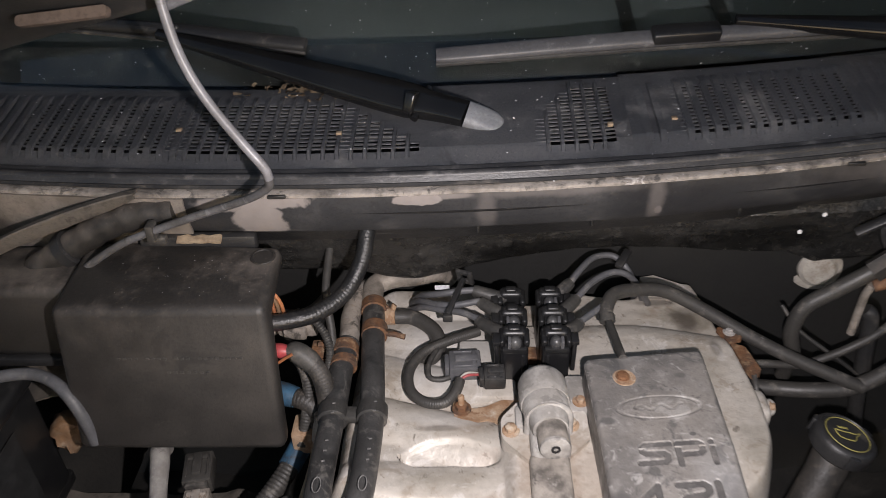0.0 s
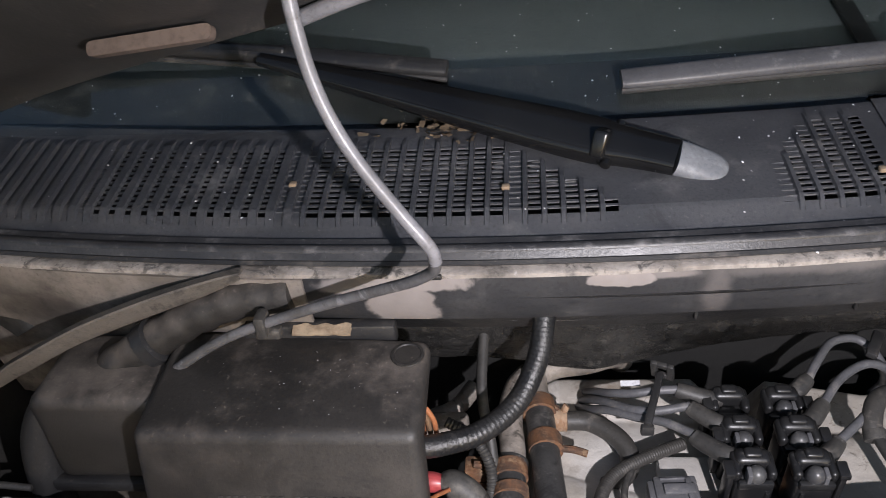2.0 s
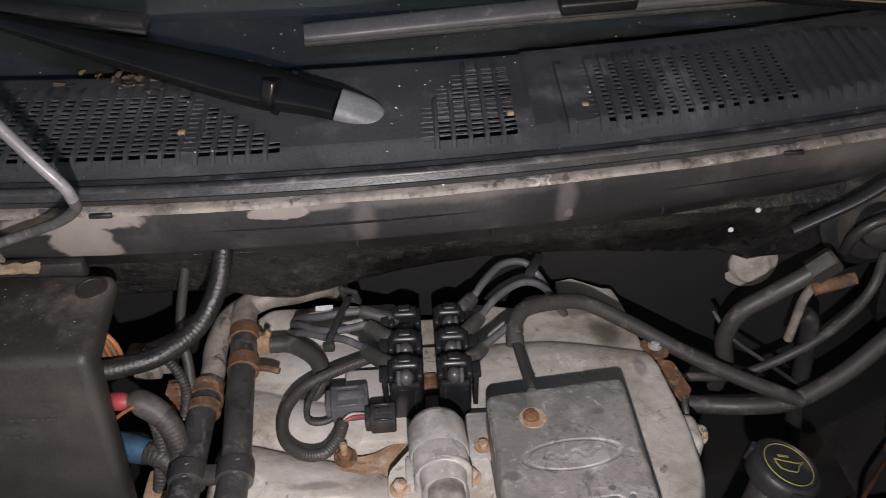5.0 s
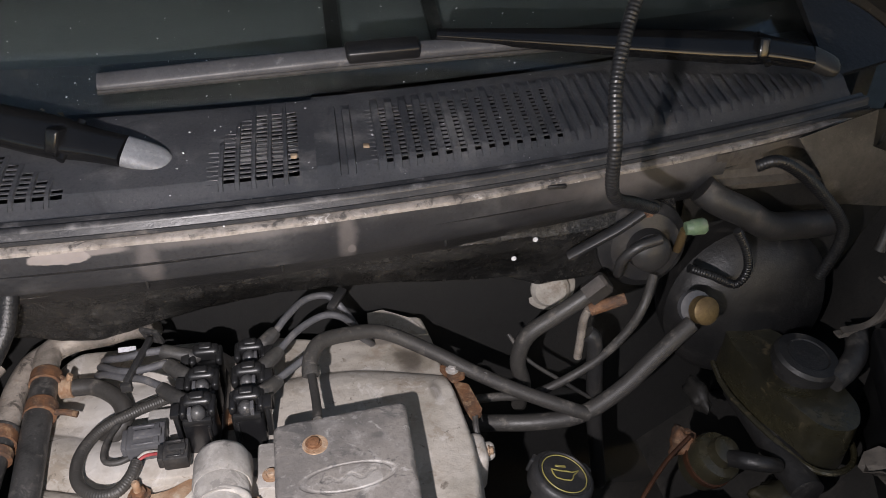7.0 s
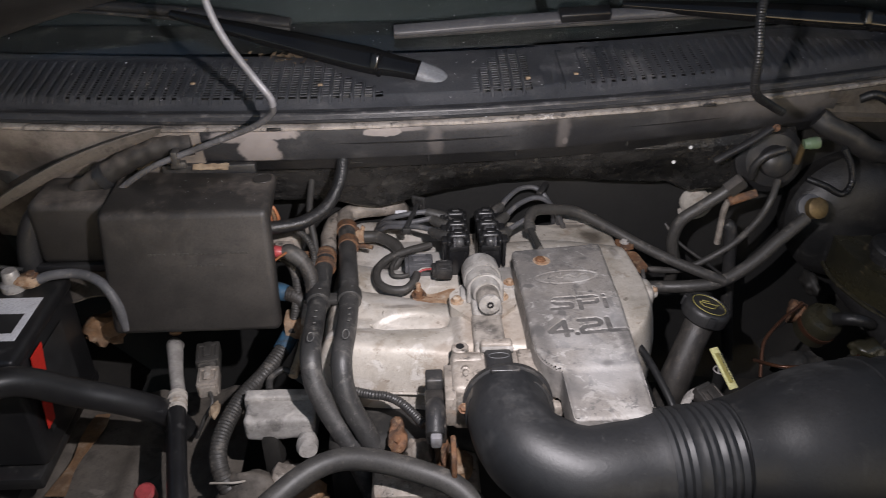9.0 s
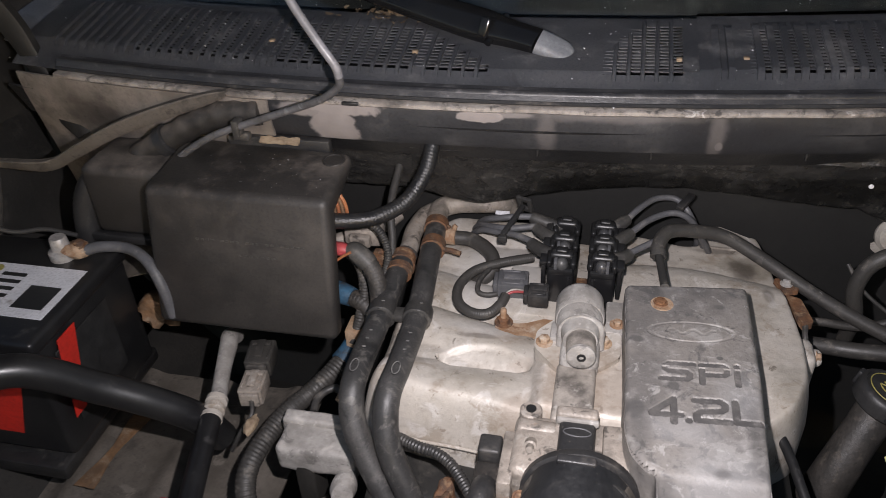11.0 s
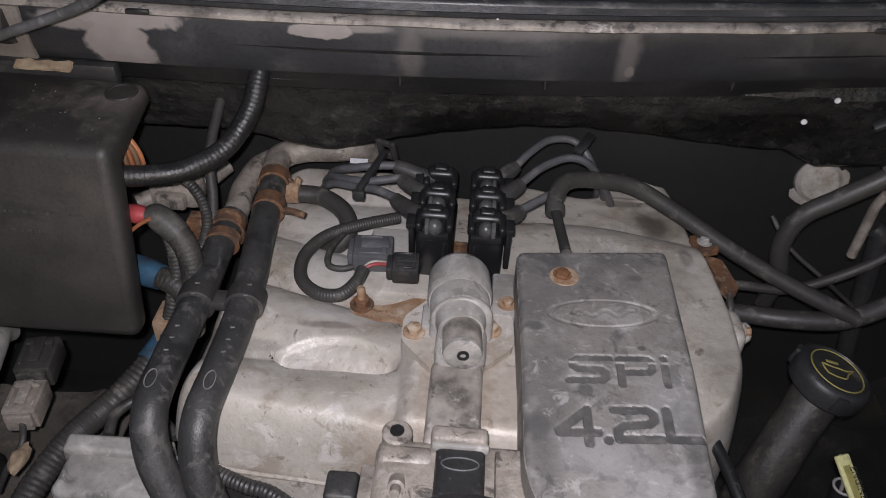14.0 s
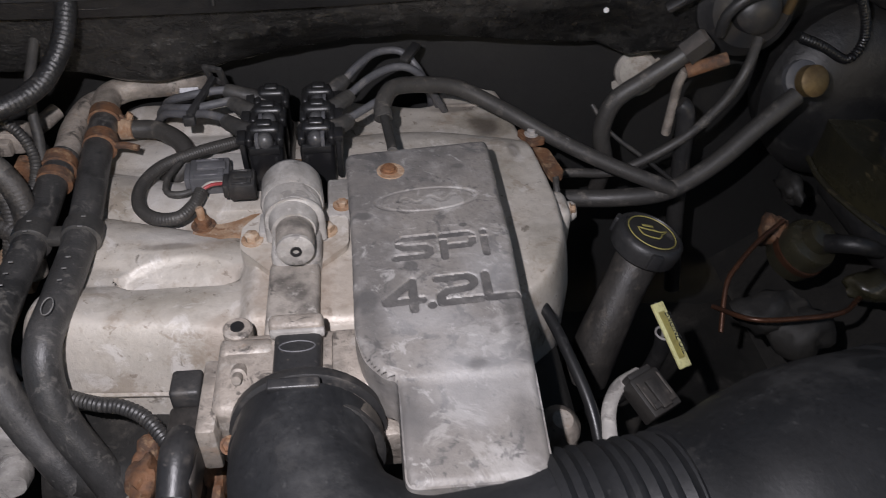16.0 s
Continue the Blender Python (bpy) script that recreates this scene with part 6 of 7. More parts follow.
for k in range(3):
    part("crimp_ring", lathe([(0, 0.013), (0.001, 0.016), (0.009, 0.016), (0.010, 0.013)], (-0.432 + 0.0035 * k, 0.635 - 0.016 * k, 0.855), (0.22, -1, 0), 20), ALU, ac)
part("rubber_hose", tube([(-0.425, 0.60, 0.855), (-0.419, 0.575, 0.854), (-0.401, 0.498, 0.85), (-0.381, 0.419, 0.84), (-0.36, 0.33, 0.79), (-0.35, 0.27, 0.70)], 0.0155, 16, 6), COIL_BLACK, ac)
hose("taped_harness", [(-0.245, 0.79, 0.90), (-0.262, 0.735, 0.878), (-0.290, 0.68, 0.862), (-0.332, 0.622, 0.842), (-0.352, 0.545, 0.82), (-0.335, 0.50, 0.78), (-0.29, 0.47, 0.72)], 0.0150, HOSE_DUSTY, "dusty corrugated wiring harness dropping past the engine", "wire loom", ribs=(0.006, 0.0012))
single("blue_tape", tube([(-0.254, 0.757, 0.886), (-0.260, 0.740, 0.880), (-0.268, 0.722, 0.874)], 0.0162, 14, 4), BLUE, "strip of blue tape round the harness", "tape")
single("tan_block", block(-0.262, -0.225, 0.735, 0.775, 0.885, 0.925, 0.004, 2), RUST_PALE, "tan rusty bracket behind the hoses", "bracket")
alt = thing("mounting_bracket", (-0.24, 0.57, 0.84), "grey cast-aluminium accessory bracket", "bracket")
part("bracket_face", worn(block(-0.308, -0.192, 0.550, 0.606, 0.826, 0.872, 0.008, 3), 0.0022), ALU_GREY, alt)
part("bracket_flange", worn(block(-0.313, -0.200, 0.594, 0.616, 0.84, 0.880, 0.005, 3), 0.0018), ALU_GREY, alt)
part("bracket_knob", worn(lathe([(0, 0.016), (0.02, 0.018), (0.04, 0.014)], (-0.210, 0.552, 0.83), (0.2, -1, 0.3), 18), 0.003), ALU_GREY, alt)
part("bracket_leg", block(-0.285, -0.255, 0.55, 0.59, 0.70, 0.84, 0.006, 2), DARK_BAY, alt)
hose("radiator_hose", [(-0.275, 0.33, 0.87), (-0.233, 0.371, 0.893), (-0.175, 0.418, 0.905), (-0.115, 0.428, 0.91), (-0.03, 0.405, 0.905), (0.03, 0.38, 0.89), (0.08, 0.33, 0.85)], 0.0165, RUBBER, "glossy black hose curving below the throttle", sides=18)
hose("lower_hose", [(-0.20, 0.35, 0.84), (-0.13, 0.382, 0.855), (-0.05, 0.372, 0.86), (0.02, 0.345, 0.85), (0.06, 0.30, 0.82)], 0.013, RUBBER, "black hose under the curved hose")
single("white_clamp", lathe([(0, 0.014), (0.001, 0.0165), (0.020, 0.0165), (0.021, 0.014)], (-0.015, 0.358, 0.856), (1, -0.3, -0.1), 20), WHITE, "pale clamp on the lower hose", "clamp")
single("service_port", lathe([(0, 0.016), (0.02, 0.0165), (0.025, 0.012)], (-0.455, 0.484, 0.78), (0, -0.3, 1), 20), RED, "small red service cap", "cap")
single("rust_streak", sheet([[(-0.616 - 0.1 * s + a * (0.012 + 0.005 * math.sin(40 * s)), 0.73 - s, 0.728 + 0.002 * noise.noise(Vector((s * 60, a * 3, 0)))) for a in steps(-1, 1, 4)] for s in steps(0, 0.19, 20)], 0.002), BROWN, "orange-brown rust streak on the dusty panel", "rust")
single("battery_tray", block(-0.97, -0.632, 0.52, 0.79, 0.765, 0.79, 0.006, 2), PAINT_BLACK, "black steel tray under the battery", "tray")
single("inner_panel", sheet([[(x, y, 0.715 + 0.010 * max(0, math.sin(45 * x)) ** 3 + 0.006 * noise.noise(Vector((x * 9, y * 9, 0)))) for x in steps(-0.72, -0.34, 40)] for y in (0.10, 0.2, 0.3, 0.38, 0.45, 0.5, 0.55, 0.6, 0.65, 0.7, 0.75, 0.80)], 0.004), TRAY_DUST, "dust-caked brown panel low beside the battery", "body panel")
connector("wire_connector", pose(-0.398, 0.722, 0.862, 0, 0, 100), 0.052, 0.040, 0.030, HOSE_DUSTY, "dusty grey-black connector hanging beside the pipe")
connector("wire_connector", pose(-0.386, 0.664, 0.858, 0, 0, 98), 0.046, 0.036, 0.028, ALU_DIRTY, "pale dirty connector half below the other")
line("connector_wire", [(-0.380, 0.640, 0.858), (-0.372, 0.618, 0.85), (-0.385, 0.60, 0.83), (-0.40, 0.59, 0.80)], 0.0035, RUBBER, "thin wires leaving the connector")
single("torn_rag", crust((-0.597, 0.785, 0.885), (0.034, 0.034, 0.030), 8, 0.5), BROWN, "crumpled brown scrap beside the battery", "scrap")
single("tan_clip", crust((-0.362, 0.594, 0.856), (0.008, 0.018, 0.008), 2, 0.3), LEAF, "small tan clip beside the pipe", "clip")
single("orange_clip", crust((-0.468, 0.782, 0.875), (0.012, 0.008, 0.006), 6, 0.3), BROWN, "orange-brown clip under the housing", "clip")
hose("support_pipe", [(-0.236, 0.80, 0.935), (-0.222, 0.74, 0.93), (-0.221, 0.68, 0.92), (-0.233, 0.62, 0.90)], 0.0075, LEAF, "tan pipe behind the heater hoses", "pipe")
line("small_hose", [(-0.275, 0.62, 0.872), (-0.276, 0.645, 0.876), (-0.258, 0.664, 0.878), (-0.235, 0.652, 0.874), (-0.205, 0.626, 0.87)], 0.006, RUBBER, "small black hose looping by the bracket", "hose")
for x, y, z, a, b, c, seed, stuff, kind in ((-0.075, 0.60, 0.84, 0.02, 0.03, 0.02, 4, RUST, "rust"), (-0.30, 0.50, 0.77, 0.05, 0.03, 0.03, 7, TRAY_DUST, "dust"), (-0.24, 0.50, 0.76, 0.04, 0.05, 0.04, 9, ALU_DIRTY, "grime"), (-0.20, 0.46, 0.80, 0.03, 0.03, 0.03, 12, BROWN, "rust"), (0.006, 0.485, 0.875, 0.014, 0.04, 0.03, 14, RUST, "rust"), (-0.062, 0.505, 0.875, 0.016, 0.025, 0.022, 19, RUST, "rust"), (-0.03, 0.475, 0.87, 0.02, 0.02, 0.02, 25, ALU_DIRTY, "grime"), (0.03, 0.45, 0.86, 0.02, 0.03, 0.02, 27, BROWN, "rust"), (-0.17, 0.41, 0.80, 0.05, 0.03, 0.02, 15, TRAY_DUST, "dust")):
    single("engine_casting", crust((x, y, z), (a, b, c), seed, 0.5), stuff, "lumpy engine casting caked with " + kind, "casting", sharp=80)
line("loom_low", [(-0.135, 0.545, 0.935), (-0.10, 0.530, 0.938), (-0.075, 0.524, 0.938), (-0.05, 0.508, 0.935), (-0.02, 0.47, 0.93)], 0.0075, RUBBER, "black corrugated loom under the runner", "wire loom", ribs=(0.0045, 0.0012), sides=12)
single("rust_lump", crust((-0.060, 0.478, 0.895), (0.014, 0.022, 0.014), 21, 0.4), RUST, "orange rusty bracket foot", "bracket")
single("front_cover", block(-0.10, 0.06, 0.40, 0.50, 0.55, 0.86, 0.015, 2), ALU_DIRTY, "rust-stained front of the engine", "engine block")
line("white_wire", [(-0.36, 0.50, 0.79), (-0.32, 0.49, 0.80), (-0.28, 0.50, 0.79), (-0.26, 0.47, 0.76)], 0.002, WHITE, "thin pale wire low in the bay")
line("red_wire", [(-0.36, 0.47, 0.78), (-0.34, 0.46, 0.76), (-0.33, 0.44, 0.73)], 0.004, RED, "red wire low in the bay")

# harness from the housing to the firewall
hose("main_harness", [(-0.275, 0.775, 1.092), (-0.250, 0.782, 1.090), (-0.215, 0.797, 1.090), (-0.180, 0.826, 1.100), (-0.158, 0.858, 1.128), (-0.150, 0.885, 1.160), (-0.148, 0.905, 1.185)], 0.0115, HARNESS, "glossy black corrugated harness into the firewall", "wire loom", ribs=(0.0050, 0.0005), sides=16)
fat = thing("fat_loom", (-0.23, 0.76, 1.0), "thick grimy corrugated loom with taped upper end", "wire loom")
part("corrugated_sleeve", tube([(-0.236, 0.768, 1.044), (-0.222, 0.763, 1.034), (-0.210, 0.755, 1.016), (-0.205, 0.746, 0.992), (-0.205, 0.739, 0.968), (-0.207, 0.732, 0.945)], 0.0135, 16, 8, (0.0046, 0.0007)), LOOM, fat)
part("tape_wrap", tube([(-0.252, 0.772, 1.047, 0.0100), (-0.244, 0.771, 1.0475, 0.0132), (-0.236, 0.768, 1.044, 0.0146), (-0.226, 0.765, 1.037, 0.0144), (-0.220, 0.762, 1.031, 0.0138)], 0.0135, 16, 6), RUBBER, fat, "dirty black tape")
single("loom_boot", lathe([(0, 0.0145), (0.004, 0.0165), (0.022, 0.0155), (0.032, 0.0135), (0.044, 0.0130)], (-0.213, 0.724, 0.925), (0.10, 0.20, 1), 24), ALU_DIRTY, "pale dirty boot at the loom's lower end", "boot")
rusty = thing("pipe_bracket", (-0.215, 0.81, 0.98), "rusty steel bracket clamping the heater pipes", "bracket")
part("bracket_plate", prism(rounded([(-0.246, 0.800), (-0.238, 0.790), (-0.205, 0.806), (-0.172, 0.812), (-0.172, 0.834), (-0.210, 0.832), (-0.240, 0.822)], 0.005), 0.982, 0.987, 0.0015, 2), RUST, rusty)
part("bracket_tab", block(-0.238, -0.214, 0.822, 0.846, 0.984, 1.002, 0.003, 2), RUST, rusty)
part("bracket_bolt", bolt((-0.232, 0.806, 0.987), r=0.006, h=0.006, washer=0.009), RUST_PALE, rusty)
line("pink_wire", [(-0.300, 0.775, 1.046, 0.010), (-0.272, 0.773, 1.047, 0.010)], 0.010, RUBBER, "black taped wire end beside the housing")
line("red_wire", [(-0.272, 0.773, 1.047, 0.0102), (-0.262, 0.772, 1.047, 0.0104), (-0.250, 0.771, 1.046, 0.0080)], 0.010, RED, "faded red taped wire end")
line("orange_wire", [(-0.285, 0.760, 1.020), (-0.270, 0.759, 1.033), (-0.258, 0.758, 1.044), (-0.244, 0.758, 1.0535)], 0.0021, ORANGE_WIRE, "thin orange wire crossing the red tape")
line("thin_loom", [(-0.255, 0.845, 1.055), (-0.225, 0.835, 1.040), (-0.208, 0.815, 1.015), (-0.212, 0.79, 0.99), (-0.235, 0.80, 0.985), (-0.256, 0.815, 1.0)], 0.0065, RUBBER, "thin black loom looping beside the housing", "wire loom", ribs=(0.004, 0.001))
line("thin_loom", [(-0.213, 0.985, 1.15), (-0.216, 0.94, 1.10), (-0.218, 0.88, 1.06), (-0.208, 0.84, 1.02), (-0.205, 0.80, 0.985), (-0.225, 0.785, 0.965)], 0.006, RUBBER, "thin black loom running down to the engine", "wire loom")
single("valve_body", join(block(-0.296, -0.236, 0.868, 0.900, 0.985, 1.016, 0.006, 2), block(-0.284, -0.250, 0.856, 0.870, 0.990, 1.010, 0.004, 2)), ALU_DIRTY, "pale dirty casting behind the looms", "casting")
line("thin_loom", [(-0.262, 0.80, 1.02), (-0.244, 0.79, 1.005), (-0.236, 0.775, 0.975), (-0.240, 0.755, 0.94), (-0.25, 0.74, 0.90)], 0.009, HOSE_DUSTY, "dusty loom dropping beside the housing", "wire loom", ribs=(0.0045, 0.0008))
single("grey_pipe", tube([(-0.33, 0.90, 0.965), (-0.295, 0.925, 0.97), (-0.258, 0.945, 0.972), (-0.235, 0.975, 0.98)], 0.011, 14, 6), ALU_DIRTY, "pale grey pipe behind the looms", "pipe")
bundle = thing("taped_bundle", (-0.27, 0.77, 0.965), "dirty bundle of wires wrapped in blue tape", "wire bundle")
part("tape", tube([(-0.292, 0.784, 0.963, 0.0150), (-0.278, 0.779, 0.962, 0.0165), (-0.265, 0.775, 0.961, 0.0160), (-0.255, 0.772, 0.960, 0.0145)], 0.016, 16, 5), BLUE, bundle, "grimy blue tape")
part("sleeve", tube([(-0.255, 0.772, 0.960, 0.0138), (-0.240, 0.767, 0.957), (-0.226, 0.760, 0.945), (-0.222, 0.752, 0.920)], 0.0140, 14, 6, (0.0048, 0.0006)), LOOM, bundle)
for k, tone in enumerate((COPPER, LEAD, COPPER, BROWN)):
    part("wire", tube([(-0.330, 0.800 - 0.004 * k, 0.955 + 0.007 * k), (-0.305, 0.789 - 0.003 * k, 0.955 + 0.006 * k), (-0.288, 0.780 - 0.002 * k, 0.956 + 0.005 * k)], 0.0028, 8, 4), tone, bundle)
ribbon_bundle = thing("orange_wires", (-0.27, 0.80, 1.11), "fan of orange striped wires behind the housing", "wire bundle")
for k in range(4):
    part("wire", tube([(-0.276 + 0.006 * k, 0.800, 1.085), (-0.278 + 0.006 * k, 0.800, 1.106), (-0.284 + 0.0045 * k, 0.802, 1.120 + 0.001 * k), (-0.300 + 0.002 * k, 0.806, 1.126 + 0.002 * k)], 0.0026, 8, 5), ORANGE_WIRE if k % 2 else BROWN, ribbon_bundle)

# ---- driver side ----
single("inner_fender_right", sheet([[(x, y, z) for x, z in ((0.75, 0.60), (0.98, 0.78), (1.06, 1.0), (1.10, 1.10), (1.18, 1.165), (1.28, 1.19))] for y in steps(-0.25, 1.05, 16)], 0.004), DARK_BAY, "grimy dark inner fender panel", "inner fender", kind="structure")
single("cowl_side_panel", sheet([[(x, seam_y(x) + d, z - (0.004 + 0.16 * (x - 0.74)) * k) for x in steps(0.74, 1.0, 18)] for d, z, k in ((-0.002, 1.227, 0), (0.0, 1.215, 0.3), (0.006, 1.20, 0.8), (0.0, 1.19, 1.0), (-0.010, 1.186, 1.0), (-0.006, 1.178, 1.0))], 0.003), TRAY_DUST, "dusty tan cowl side beside the fender", "body panel", kind="structure")
single("hinge_well", sheet([[(x, 1.045 + 0.05 * (x - 0.76), z + 0.02 * math.sin(14 * x)) for x in steps(0.74, 1.18, 16)] for z in (1.225, 1.16, 1.08, 0.98)], 0.004), DARK_BAY, "dark hinge recess beside the cowl", "body panel", kind="structure")
single("folded_gusset", sheet([[Vector(a) * (1 - s) + Vector(b) * s for s in steps(0, 1, 6)] for a, b in (((0.865, 1.0, 1.235), (0.99, 1.02, 1.262)), ((0.90, 0.985, 1.190), (0.985, 1.0, 1.215)), ((0.935, 0.985, 1.140), (1.06, 1.0, 1.185)), ((0.95, 1.0, 1.125), (1.12, 1.0, 1.10)))], 0.003), GUSSET, "folded grimy sheet-metal gusset by the hinge", "body panel", kind="structure")
single("fender_edge", sheet([[(x, y, z) for x, z in ((1.27, 1.185), (1.29, 1.21), (1.35, 1.23), (1.6, 1.15))] for y in steps(-0.3, 1.5, 12)], 0.004), BODY_GREY, "pale grey painted front fender", "fender", kind="structure")
single("pale_cover", sheet([[(1.34 + 0.5 * s + 0.012 * math.sin(14 * t), 1.16 - 0.33 * t + 0.03 * math.sin(9 * s), 1.26 + 0.30 * s + 0.03 * math.sin(11 * t + 3 * s)) for s in steps(0, 1, 10)] for t in steps(0, 1, 14)], 0.003), BODY_GREY, "pale grey creased cover beside the fender", "cover")
single("pillar_trim", sheet([[(x, rear_y(x) - 0.10 + 1.0 * s, 1.262 + 0.10 * (x - 0.97) + 0.62 * s) for x in steps(0.985, 1.14, 5)] for s in steps(0, 0.6, 6)], 0.01), PAINT_BLACK, "black windshield pillar trim", "pillar", kind="structure")
single("pillar_trim", sheet([[(x, rear_y(x) - 0.03 + 1.0 * s, 1.285 + 0.62 * s) for x in steps(-1.12, -0.93, 5)] for s in steps(0, 0.6, 6)], 0.01), PAINT_BLACK, "black windshield pillar trim", "pillar", kind="structure")
grom = thing("grommet", (0.552, 1.045, 0.964), "pale round rubber grommet in the firewall", "grommet")
part("flange", lathe([(0, 0.043), (0.005, 0.042), (0.008, 0.037)], (0.552, 1.062, 0.966), (-0.15, -1, 0.25), 30), WHITE, grom)
part("dome", lathe([(0, 0.031), (0.012, 0.030), (0.018, 0.024), (0.019, 0.004)], (0.551, 1.054, 0.968), (-0.15, -1, 0.25), 30), WHITE, grom)
for x, z, d in ((0.482, 1.143, 0.943), (0.456, 1.112, 0.947), (0.548, 1.112, 0.953)):
    single("panel_rivet", lathe([(0, 0.0036), (0.0012, 0.003), (0.0016, 0.001)], (x, d - 0.004, z), (0, -1, 0.1), 12), LABEL_WHITE, "small bright rivet in the firewall", "rivet", "rivets")
single("rusty_bolt", bolt((0.622, 0.916, 1.188), (0, -1, 0.3), 0.005, 0.007, 0.007), RUST, "rusty bolt head on the firewall", "bolt")

servo = thing("vacuum_servo", (0.66, 0.96, 1.03), "black round vacuum servo with a domed cover", "servo")
part("servo_disc", lathe([(0, 0.060), (0.008, 0.064), (0.020, 0.064), (0.028, 0.056), (0.036, 0.050), (0.040, 0.03), (0.058, 0.028), (0.066, 0.020), (0.069, 0.004)], (0.648, 0.985, 1.098), (-0.05, -1, 0.25), 40), PLASTIC_DARK, servo)
part("servo_arm", tube([(0.528, 0.93, 1.118), (0.560, 0.925, 1.142), (0.590, 0.922, 1.163), (0.618, 0.922, 1.185)], 0.012, 14, 5, flat=0.6), PLASTIC_DARK, servo)
part("arm_hook", tube([(0.60, 0.925, 1.085), (0.598, 0.915, 1.115), (0.615, 0.91, 1.138), (0.645, 0.91, 1.148)], 0.007, 12, 5), PLASTIC_DARK, servo)
part("green_cap", lathe([(0, 0.009), (0.008, 0.010), (0.009, 0.011), (0.024, 0.0115), (0.028, 0.009)], (0.686, 0.928, 1.149), (1, -0.1, 0.15), 20), GREEN, servo, "green plastic cap")
part("servo_post", lathe([(0, 0.006), (0.04, 0.006)], (0.688, 0.940, 1.105), (0, -0.2, 1), 14), BRASS, servo)
booster = thing("brake_booster", (0.86, 0.98, 0.85), "large black brake booster drum", "brake booster")
part("booster_shell", lathe([(0, 0.10), (0.02, 0.125), (0.06, 0.132), (0.075, 0.134), (0.085, 0.128), (0.11, 0.11), (0.125, 0.06), (0.13, 0.02)], (0.85, 1.06, 0.95), (0.0, -1, 0.1), 44), PAINT_BLACK, booster)
part("check_valve", lathe([(0, 0.024), (0.010, 0.024), (0.014, 0.016)], (0.712, 0.905, 1.030), (0.05, -0.85, 0.5), 24), LEAD, booster, "grey rubber grommet")
part("valve_cap", lathe([(0, 0.020), (0.014, 0.020), (0.018, 0.014), (0.0185, 0.003)], (0.717, 0.892, 1.034), (0.15, -0.85, 0.5), 24), BRASS, booster, "tarnished brass-coloured cap")
master = thing("brake_reservoir", (0.84, 0.78, 0.9), "oily amber-black brake fluid reservoir with round cap", "brake reservoir")
part("tank", prism(rounded([(0.792, 0.915), (0.800, 0.952), (0.838, 0.958), (0.872, 0.925), (0.905, 0.850), (0.908, 0.760), (0.880, 0.722), (0.838, 0.728), (0.812, 0.790), (0.795, 0.860)], 0.022, 5), 0.868, 0.948, 0.020, 5), AMBER, master)
part("tank_rim", tube([(x, y, 0.880) for x, y in ((0.786, 0.90), (0.800, 0.956), (0.842, 0.963), (0.878, 0.925), (0.912, 0.850), (0.914, 0.755), (0.880, 0.714), (0.834, 0.722), (0.806, 0.790), (0.788, 0.86), (0.786, 0.90))], 0.0045, 8, 5), AMBER, master)
part("tank_cap", lathe([(-0.025, 0.036), (0.0, 0.038), (0.003, 0.046), (0.018, 0.046), (0.023, 0.042), (0.0245, 0.030), (0.023, 0.028), (0.0235, 0.003)], (0.862, 0.838, 0.958), (0.1, -0.1, 1), 40), PAINT_BLACK, master, "round black cap")
part("cylinder", lathe([(0, 0.024), (0.20, 0.024), (0.205, 0.016)], (0.82, 0.90, 0.86), (0, -1, 0), 24), PAINT_BLACK, master)
fuse = thing("fuse_box", (1.02, 0.71, 0.92), "flat black plastic fuse box lid", "fuse box")
part("lid", block(-0.14, 0.14, -0.115, 0.115, 0.0, 0.055, 0.010, 3, m=pose(1.060, 0.70, 0.955, 0, -4, -24)), COIL_BLACK, fuse)
part("base", block(-0.13, 0.13, -0.105, 0.105, -0.10, 0.0, 0.006, 2, m=pose(1.060, 0.70, 0.955, 0, -4, -24)), COIL_BLACK, fuse)
part("latch", block(-0.012, 0.012, -0.125, -0.112, 0.0, 0.04, 0.003, 2, m=pose(1.060, 0.70, 0.955, 0, -4, -24)), COIL_BLACK, fuse)
hose("fuel_hose", [(0.475, 0.915, 0.86), (0.474, 0.902, 0.915), (0.462, 0.90, 0.965), (0.472, 0.90, 1.010), (0.505, 0.90, 1.038), (0.540, 0.90, 1.065), (0.560, 0.90, 1.082)], 0.0115, HOSE_DUSTY, "dusty black hose rising to a rusty joint", sides=16)
joint = thing("hose_joint", (0.575, 0.915, 1.06), "rusty and brass pipe joint on the hose", "pipe joint")
part("nut", lathe([(0, 0.017), (0.03, 0.017), (0.034, 0.013)], (0.550, 0.900, 1.072), (0.65, 0.0, 0.6), 6), PLASTIC, joint)
part("brass_end", lathe([(0, 0.009), (0.05, 0.008)], (0.552, 0.890, 1.055), (0.85, -0.1, 0.35), 14), RUST, joint)
part("pipe_drop", tube([(0.552, 0.892, 1.055), (0.548, 0.895, 1.035), (0.550, 0.90, 1.0), (0.552, 0.905, 0.955)], 0.006, 10, 5), ALU_DIRTY, joint)
line("steel_line", [(0.33, 0.92, 0.90), (0.38, 0.895, 0.905), (0.430, 0.89, 0.908), (0.492, 0.888, 0.910), (0.567, 0.888, 0.955), (0.612, 0.89, 1.008), (0.632, 0.895, 1.05), (0.65, 0.92, 1.08)], 0.0065, HOSE_DUSTY, "thin grey-black line rising to the servo", "hose")
hose("black_pipe", [(0.560, 0.905, 1.0), (0.571, 0.90, 0.985), (0.583, 0.90, 0.90), (0.595, 0.90, 0.812), (0.622, 0.90, 0.669)], 0.012, PLASTIC_DARK, "black pipe dropping behind the hoses", "pipe")
